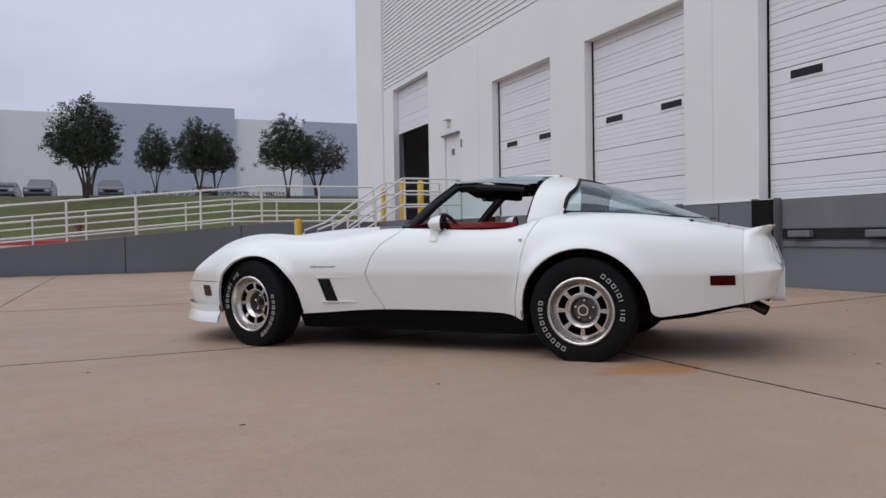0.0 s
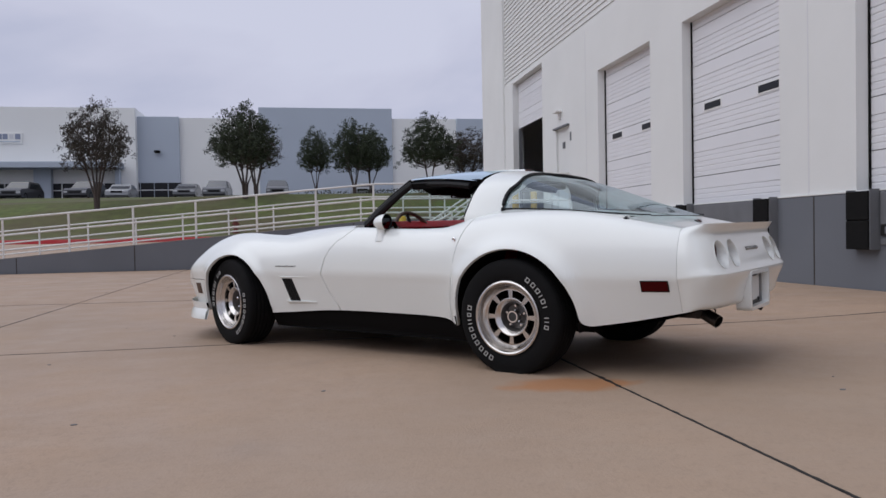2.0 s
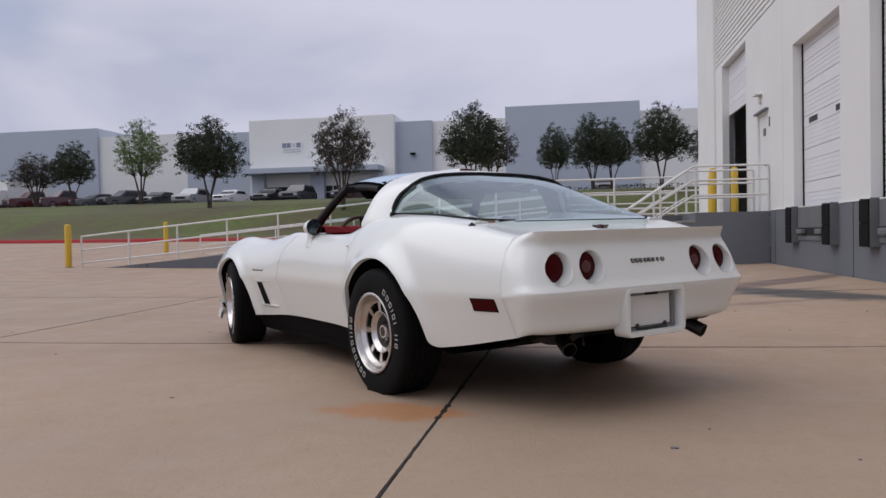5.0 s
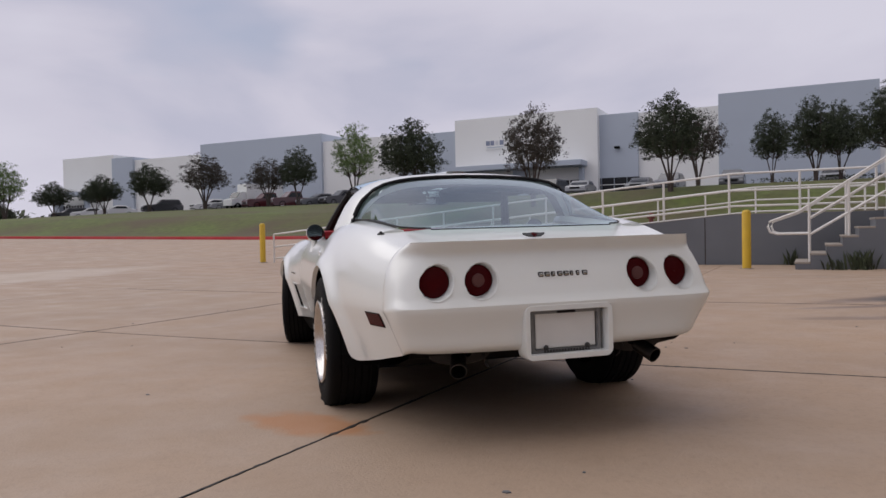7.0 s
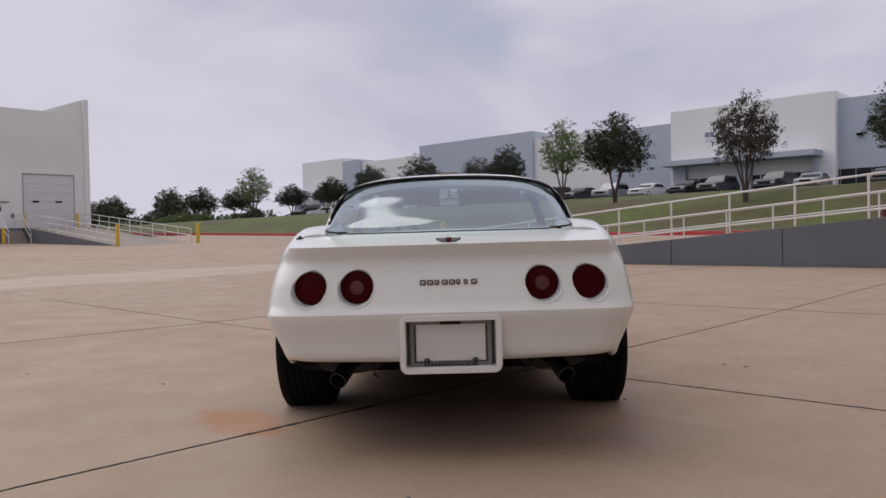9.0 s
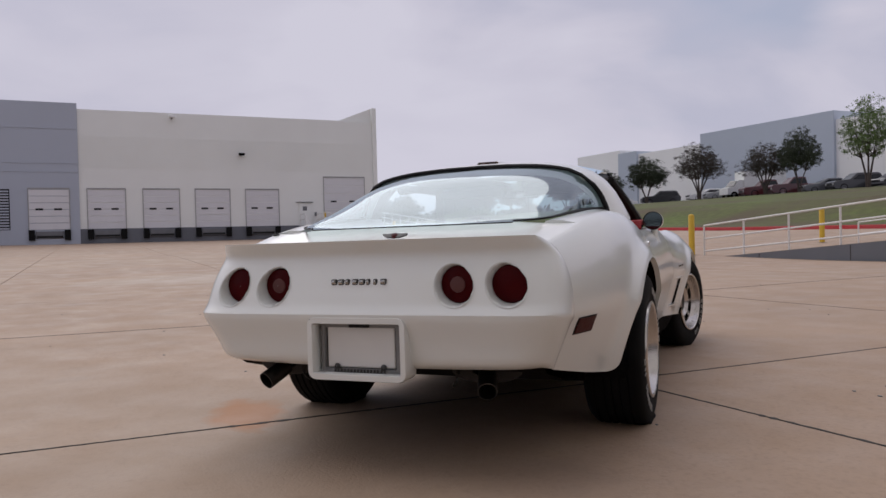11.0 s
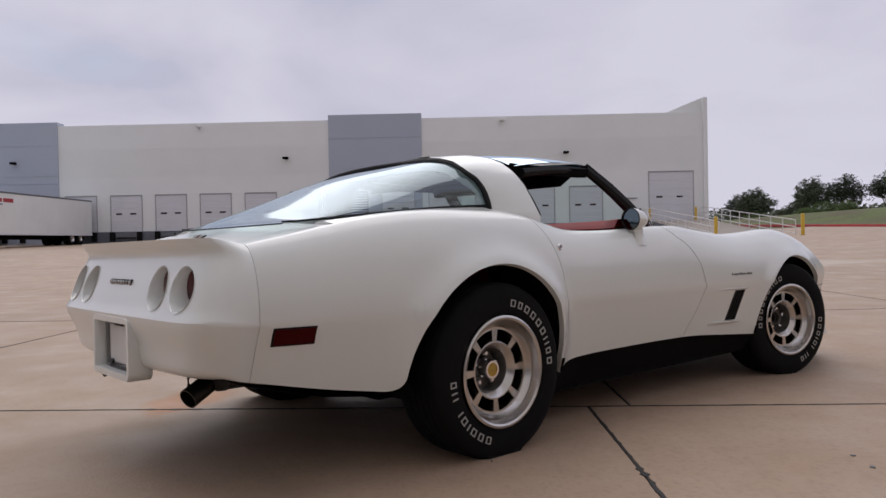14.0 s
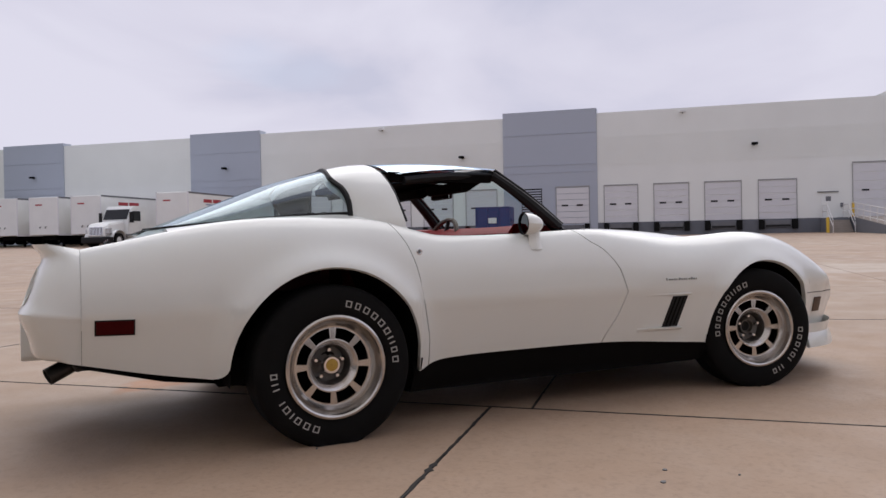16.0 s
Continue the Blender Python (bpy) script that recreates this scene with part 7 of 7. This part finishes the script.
for sg in (1, -1):
    bm = bmesh.new()
    box(bm, sg * 1.105, -0.15, 1.85, sg * 1.12, 0.66, 2.55, 0.004)
    part("side_window", bm, M_CARGLASS, tr)
    bm = bmesh.new()
    box(bm, sg * 1.2, 0.98, 1.75, sg * 1.42, 1.10, 2.45, 0.03)
    part("mirror", bm, M_BLACKTRIM, tr)
    bm = bmesh.new()
    box(bm, sg * 0.62, 2.75, 0.95, sg * 0.95, 3.0, 1.25, 0.06)
    part("headlamp", bm, M_HEADLAMP, tr)
    bm = bmesh.new()
    rows = [[(sg * x, 2.15 + 0.68 * math.cos(math.pi * k / 12), 0.5 + 0.68 * math.sin(math.pi * k / 12)) for x in (0.7, 1.2)] for k in range(13)]
    sheet(bm, rows)
    part("wing", bm, M_TRAILER, tr, smooth=True)
    for yy in (2.15, -1.9, -3.1):
        bm = bmesh.new()
        lathe(bm, [(-0.16, 0.26), (-0.18, 0.46), (-0.15, 0.5), (0.15, 0.5), (0.18, 0.46), (0.16, 0.26), (0.1, 0.2), (0.1, 0.001)], 24, "x")
        bm.transform(Matrix.Translation((sg * 1.0, yy, 0.5)) @ Matrix.Diagonal((sg, 1, 1, 1)))
        w_ = part("wheel", bm, M_TYRE, tr, smooth=True)
        bm = bmesh.new()
        lathe(bm, [(0.165, 0.27), (0.13, 0.24), (0.12, 0.12), (0.17, 0.10), (0.19, 0.001)], 20, "x")
        bm.transform(Matrix.Translation((sg * 1.0, yy, 0.5)) @ Matrix.Diagonal((sg, 1, 1, 1)))
        part("hub", bm, M_TRAILER, w_, "white painted wheel hub", smooth=True)
    bm = bmesh.new()
    lathe(bm, [(-0.55, 0.001), (-0.55, 0.28), (-0.52, 0.30), (0.52, 0.30), (0.55, 0.28), (0.55, 0.001)], 20, "x")
    bm.transform(Matrix.Translation((sg * 0.82, 0.05, 0.62)) @ Matrix.Rotation(radians(90), 4, "Z"))
    part("fuel_tank", bm, M_TRAILER, tr, "white painted fuel tank", smooth=True)
    bm = bmesh.new()
    box(bm, sg * 0.62, -3.75, 0.35, sg * 1.18, -3.72, 1.0)
    part("mudflap", bm, M_BLACKTRIM, tr)

# blue dumpster
DZ = ground_z(-50, -9.1)
dm = thing("dumpster", "blue steel dumpster standing by the dock wall", "dumpster", "", (-50.0, -9.1, DZ))
dm.matrix_basis = dm.matrix_basis @ Matrix.Diagonal((1.0, 1.0, 1.3, 1))
bm = bmesh.new()
prism(bm, [(-1.2, 0.12), (-1.25, 1.75), (1.25, 1.75), (1.2, 0.12)], 0, -0.9, 0.9)
part("bin", bm, M_BLUE, dm)
for yy in (-1.2, -0.4, 0.4, 1.2):
    bm = bmesh.new()
    box(bm, 0.9, yy - 0.05, 0.14, 0.97, yy + 0.05, 1.7)
    part("rib", bm, M_BLUE, dm)
for yy in (-0.63, 0.63):
    bm = bmesh.new()
    box(bm, -0.92, yy - 0.6, 1.755, 0.95, yy + 0.6, 1.81, 0.02)
    part("lid", bm, M_BLUE, dm, "closed blue lid")
for yy in (-1.3, 1.22):
    bm = bmesh.new()
    box(bm, -0.6, yy, 1.0, 0.6, yy + 0.09, 1.16)
    part("fork_pocket", bm, M_BLUE, dm)
bm = bmesh.new()
box(bm, 0.975, -0.3, 0.9, 0.985, 0.3, 1.2)
part("plate", bm, M_WALL, dm, "pale blank sticker")

# ---- west stairs, ramp and fittings ----
# the fittings are drawn from a datum of their own, whose origin stands here
FIT_AT, FX = (-0.8, -0.5, -0.6), -57.0
bm = bmesh.new()
prism(bm, [(-39.3, 0.2), (-39.3, 1.10), (-54.6, 2.50), (FX + 0.06, 2.50), (FX + 0.06, 0.2)], 1, 16.10, 20.70)
bm.transform(Matrix.Translation(FIT_AT))
tagged(finish("ramp", bm, M_GREY), "dark grey retaining wall of the ramp across the yard", "ramp", kind="structure")
bm = bmesh.new()
prism(bm, [(-38.8, 1.08), (-39.3, 1.12), (-54.6, 2.52), (FX + 0.06, 2.52), (FX + 0.06, 2.503), (-54.6, 2.503), (-39.3, 1.103)], 1, 16.12, 20.68)
bm.transform(Matrix.Translation(FIT_AT))
tagged(finish("ramp_surface", bm, M_STEP), "bare concrete ramp surface", "ramp", kind="structure")


def wramp_z(x):
    return 2.5 - 1.40 * min(max((x + 54.6) / 15.3, 0), 1)


for yy, xa in ((16.2, -55.4), (20.6, -56.6)):
    rail = thing("railing", "white pipe railing beside the ramp across the yard", "railing", "white railings", FIT_AT)
    for k in range(11):
        x = xa + (-39.5 - xa) * k / 10
        bm = bmesh.new()
        tube(bm, [(x, yy, wramp_z(x) - 0.05), (x, yy, wramp_z(x) + 1.0)], 0.03, 6)
        part("post", bm, M_RAIL, rail)
    for h in (1.0, 0.6, 0.22):
        bm = bmesh.new()
        tube(bm, [(xa, yy, wramp_z(xa) + h), (-54.6, yy, 2.5 + h), (-39.5, yy, wramp_z(-39.5) + h)], 0.028, 6)
        part("rail", bm, M_RAIL, rail)
for bx, by in ((-39.65, 15.28), (-39.9, 20.33)):
    bollard(bx, by, ground_z(bx, by), 1.25, 0.1)
bollard(-54.0, 13.7, ground_z(-54.0, 13.7), 1.1, 0.1)
bollard(-57.0, 16.0, 1.9, 1.1, 0.1)
bollard(-57.0, 19.7, 1.9, 1.1, 0.1)
st2 = thing("stairs", "concrete stairs up to the dock across the yard", "stairs", "", FIT_AT)
st2["kind"] = "structure"
for k in range(7):
    bm = bmesh.new()
    xa = -55.3 + 0.28 * k
    box(bm, xa, 14.65, 0.6, xa + 0.28, 16.0, 2.48 - 0.18 * (k + 1), 0.01)
    part("step", bm, M_STEP, st2)
bm = bmesh.new()
box(bm, FX + 0.04, 14.5, 0.6, -55.3, 16.09, 2.48)
part("landing", bm, M_GREY, st2, "grey landing")
for yy in (14.6, 16.0):
    rail = thing("stair_railing", "white handrail on the stairs across the yard", "railing", "stair railings", FIT_AT)
    for h in (0.95, 0.5):
        bm = bmesh.new()
        tube(bm, [(-56.8, yy, 2.48 + h), (-55.3, yy, 2.48 + h), (-53.5, yy, 1.3 + h)], 0.03, 6)
        part("rail", bm, M_RAIL, rail)
    for x, z in ((-56.8, 2.48), (-55.3, 2.48), (-53.5, 1.15)):
        bm = bmesh.new()
        tube(bm, [(x, yy, z - 0.05), (x, yy, z + 1.0)], 0.03, 6)
        part("post", bm, M_RAIL, rail)
d = thing("door_10", "white personnel door with a drip cap and small notice", "door", "", FIT_AT)
d["kind"] = "structure"
bm = bmesh.new()
box(bm, FX, 14.55, 2.5, FX + 0.05, 15.6, 4.35)
part("door_leaf", bm, M_WESTWALL, d)
bm = bmesh.new()
box(bm, FX, 14.3, 4.42, FX + 0.15, 15.7, 4.47)
part("drip_cap", bm, M_STEEL, d)
bm = bmesh.new()
box(bm, FX + 0.05, 14.85, 3.75, FX + 0.06, 15.2, 4.1)
part("notice", bm, M_STEEL, d, "small grey notice")
bm = bmesh.new()
box(bm, FX, 15.85, 3.3, FX + 0.1, 16.02, 3.6)
part("switch_box", bm, M_STEEL, d, "grey switch box")
for yy, zz in ((9.95, 8.25), (-12.9, 8.27), (-35.3, 8.3), (-56.9, 8.3), (4.8, 11.0), (-20.0, 11.0)):
    lp = thing("flood_lamp", "dark flood lamp on a short bracket high on the wall", "wall lamp", "wall flood lamps", FIT_AT)
    xo = FX + (0.12 if yy < -30 else 0.0)
    bm = bmesh.new()
    box(bm, xo, yy - 0.04, zz - 0.1, xo + 0.35, yy + 0.04, zz - 0.02)
    part("bracket", bm, M_DARK, lp)
    bm = bmesh.new()
    box(bm, xo + 0.2, yy - 0.22, zz - 0.08, xo + 0.55, yy + 0.22, zz + 0.10, 0.03)
    part("lamp_head", bm, M_DARK if zz < 9 else M_WALL, lp)
lp = thing("flood_lamp", "small dark flood lamp on the blue-grey wall", "wall lamp", "wall flood lamps")
bm = bmesh.new()
box(bm, -16.5, NY - 0.85, 9.15, -16.0, NY - 0.35, 9.35, 0.03)
part("lamp_head", bm, M_DARK, lp)

# fire hydrant on the bank
hz = land_z(-5.07, 31.4)
hy = thing("fire_hydrant", "rusty red fire hydrant on the grass behind the kerb", "hydrant", "", (-5.07, 31.4, hz))
bm = bmesh.new()
lathe(bm, [(-0.05, 0.15), (0.04, 0.15), (0.05, 0.10), (0.50, 0.095), (0.52, 0.125), (0.56, 0.125), (0.60, 0.09), (0.66, 0.03), (0.70, 0.03), (0.70, 0.001)], 18, "z")
part("barrel", bm, M_HYDRANT, hy, smooth=True)
for sg in (1, -1):
    bm = bmesh.new()
    lathe(bm, [(0.08, 0.05), (0.17, 0.05), (0.17, 0.001)], 12, "x")
    bm.transform(Matrix.Translation((0, 0, 0.42)) @ Matrix.Diagonal((sg, 1, 1, 1)))
    part("nozzle", bm, M_HYDRANT, hy)

# steel cover plates and small litter on the slabs
cov = thing("cover_plate", "flat dark steel cover plate let into the concrete", "drain cover", "", (-3.0, 14.0, ground_z(-3.0, 14.0)))
bm = bmesh.new()
box(bm, -0.35, -0.12, -0.02, 0.35, 0.12, 0.006, 0.003)
part("plate", bm, M_STEEL, cov)
rng_s = random.Random(21)
bm = bmesh.new()
spots = [(0.59, 1.58), (0.81, 1.79), (0.67, 2.04), (-1.62, -0.77), (-2.36, 0.37)] + [(rng_s.uniform(-9, 3.5), rng_s.uniform(-4, 8)) for k in range(60)]
for x, y in spots:
    if abs(x + 1) < 1.6 and abs(y - 1) < 1.4:
        continue
    r = rng_s.uniform(0.004, 0.012)
    pts = [(x + r * rng_s.uniform(0.6, 1.6) * math.cos(1.2566 * k), y + r * rng_s.uniform(0.5, 1.2) * math.sin(1.2566 * k)) for k in range(5)]
    prism(bm, pts, 2, ground_z(x, y) - 0.002, ground_z(x, y) + 0.004)
tagged(finish("litter", bm, M_STEEL), "scattered dark crumbs and leaf bits on the concrete", "litter", kind="stuff")

# weeds at the foot of the stairs
wv, wf = [], []
rng_s = random.Random(33)
for cx, cy, n_ in ((2.41, 12.05, 60), (2.0, 12.1, 16), (1.2, 14.1, 20)):
    for q in range(n_):
        a, h = rng_s.uniform(0, 6.28), rng_s.uniform(0.12, 0.42)
        bx, by = cx + rng_s.gauss(0, 0.09), cy - abs(rng_s.gauss(0, 0.05))
        tx, ty = bx + 0.4 * h * math.cos(a), by + 0.4 * h * math.sin(a) - 0.03
        i = len(wv)
        wv += [(bx - 0.008, by, -0.03), (bx + 0.008, by, -0.03), ((bx + tx) / 2 + 0.02, (by + ty) / 2, h * 0.6), (tx, ty, h), ((bx + tx) / 2 - 0.02, (by + ty) / 2, h * 0.6)]
        wf.append((i, i + 1, i + 2, i + 3, i + 4))
me = bpy.data.meshes.new("weeds")
me.from_pydata(wv, [], wf)
me.materials.append(M_LEAF)
tagged(new("weeds", me), "tufts of dark weeds at the foot of the stairs", "weeds", kind="stuff")

# ---- concrete yard slabs, laid last ----
x_lines = sorted([4.40, -0.18, -4.57] + [-4.57 - 4.42 * k for k in range(1, 12)] + [-57.75])
y_lines = sorted([1.0, 5.4, 9.8, 14.15] + [18.6 + 4.4 * k for k in range(3) if k < 2] + [KERB_Y - 0.17] + [1.0 - 4.24 * k for k in range(1, 13)])
yard = thing("yard_pavement", "tan concrete slabs with dark tarred joints", "pavement")
yard["kind"] = "structure"


def slab(x0, x1, y0, y1):
    bm = bmesh.new()
    g0, g1 = 0.008, 0.008
    nx, ny = max(2, int((x1 - x0) / 0.75)), max(2, int((y1 - y0) / 0.75))
    rng = random.Random(int(x0 * 31 + y0 * 17))
    rows = []
    for j in range(ny + 1):
        row = []
        for i in range(nx + 1):
            x = x0 + g0 + (x1 - x0 - g0 - g1) * i / nx
            y = y0 + g0 + (y1 - y0 - g0 - g1) * j / ny
            w = 0.004 * (rng.random() - 0.5)
            if i in (0, nx):
                x += w
            if j in (0, ny):
                y += w
            row.append((x, y, ground_z(x, y)))
        rows.append(row)
    vs = sheet(bm, rows)
    rim = [e for e in bm.edges if e.is_boundary]
    ext = bmesh.ops.extrude_edge_only(bm, edges=rim)
    for q in ext["geom"]:
        if isinstance(q, bmesh.types.BMVert):
            q.co.z -= 0.10
    ob = finish("slab", bm, M_CONC, yard)
    return ob


for i in range(len(x_lines) - 1):
    for j in range(len(y_lines) - 1):
        x0, x1, y0, y1 = x_lines[i], x_lines[i + 1], y_lines[j], y_lines[j + 1]
        if y0 > 14 and y1 < 22.9 and x0 > -13:
            continue
        if i < len(x_lines) - 2 and -30 < x0 and x1 < -0.1:
            y0, y1 = [y + 0.2 if abs(y - 1.0) < 0.01 else y for y in (y0, y1)]
        slab(x0, x1, y0, y1)


# ragged tar beads in the joints beside the car
def tar_bead(points, seed, wide):
    rng = random.Random(seed)
    rows = []
    n = len(points)
    for k, (x, y) in enumerate(points):
        nx, ny = points[min(k + 1, n - 1)][0] - points[max(k - 1, 0)][0], points[min(k + 1, n - 1)][1] - points[max(k - 1, 0)][1]
        l_ = math.hypot(nx, ny)
        px, py = -ny / l_, nx / l_
        w = wide * rng.uniform(0.35, 1.0) * (2.0 if rng.random() < 0.07 else 1.0)
        o = rng.uniform(-0.003, 0.003)
        z = ground_z(x, y)
        rows.append([(x + px * (o - w), y + py * (o - w), z - 0.004), (x + px * (o - w * 0.6), y + py * (o - w * 0.6), z + 0.0025), (x + px * (o + w * 0.6), y + py * (o + w * 0.6), z + 0.0025), (x + px * (o + w), y + py * (o + w), z - 0.004)])
    bm = bmesh.new()
    sheet(bm, rows)
    part("tar_bead", bm, M_TAR, yard, "ragged black tar in the joint")


def straight(x0, y0, x1, y1):
    n = int(math.hypot(x1 - x0, y1 - y0) / 0.03)
    return [(x0 + (x1 - x0) * k / n, y0 + (y1 - y0) * k / n) for k in range(n + 1)]


M_TAR = mat("joint_tar", (0.012, 0.010, 0.009), 0.7)
tar_bead(straight(-0.18, -7.7, -0.18, 9.8), 1, 0.011)
tar_bead(straight(-0.18, 1.0, 4.36, 1.0), 2, 0.013)
tar_bead(straight(-8.95, 1.2, -0.18, 1.2), 3, 0.007)
tar_bead(straight(-4.57, -7.7, -4.57, 14.1), 4, 0.009)
tar_bead(straight(-8.95, 5.4, 4.36, 5.4), 5, 0.008)
tar_bead(straight(-13.4, -3.24, -0.18, -3.24), 6, 0.007)
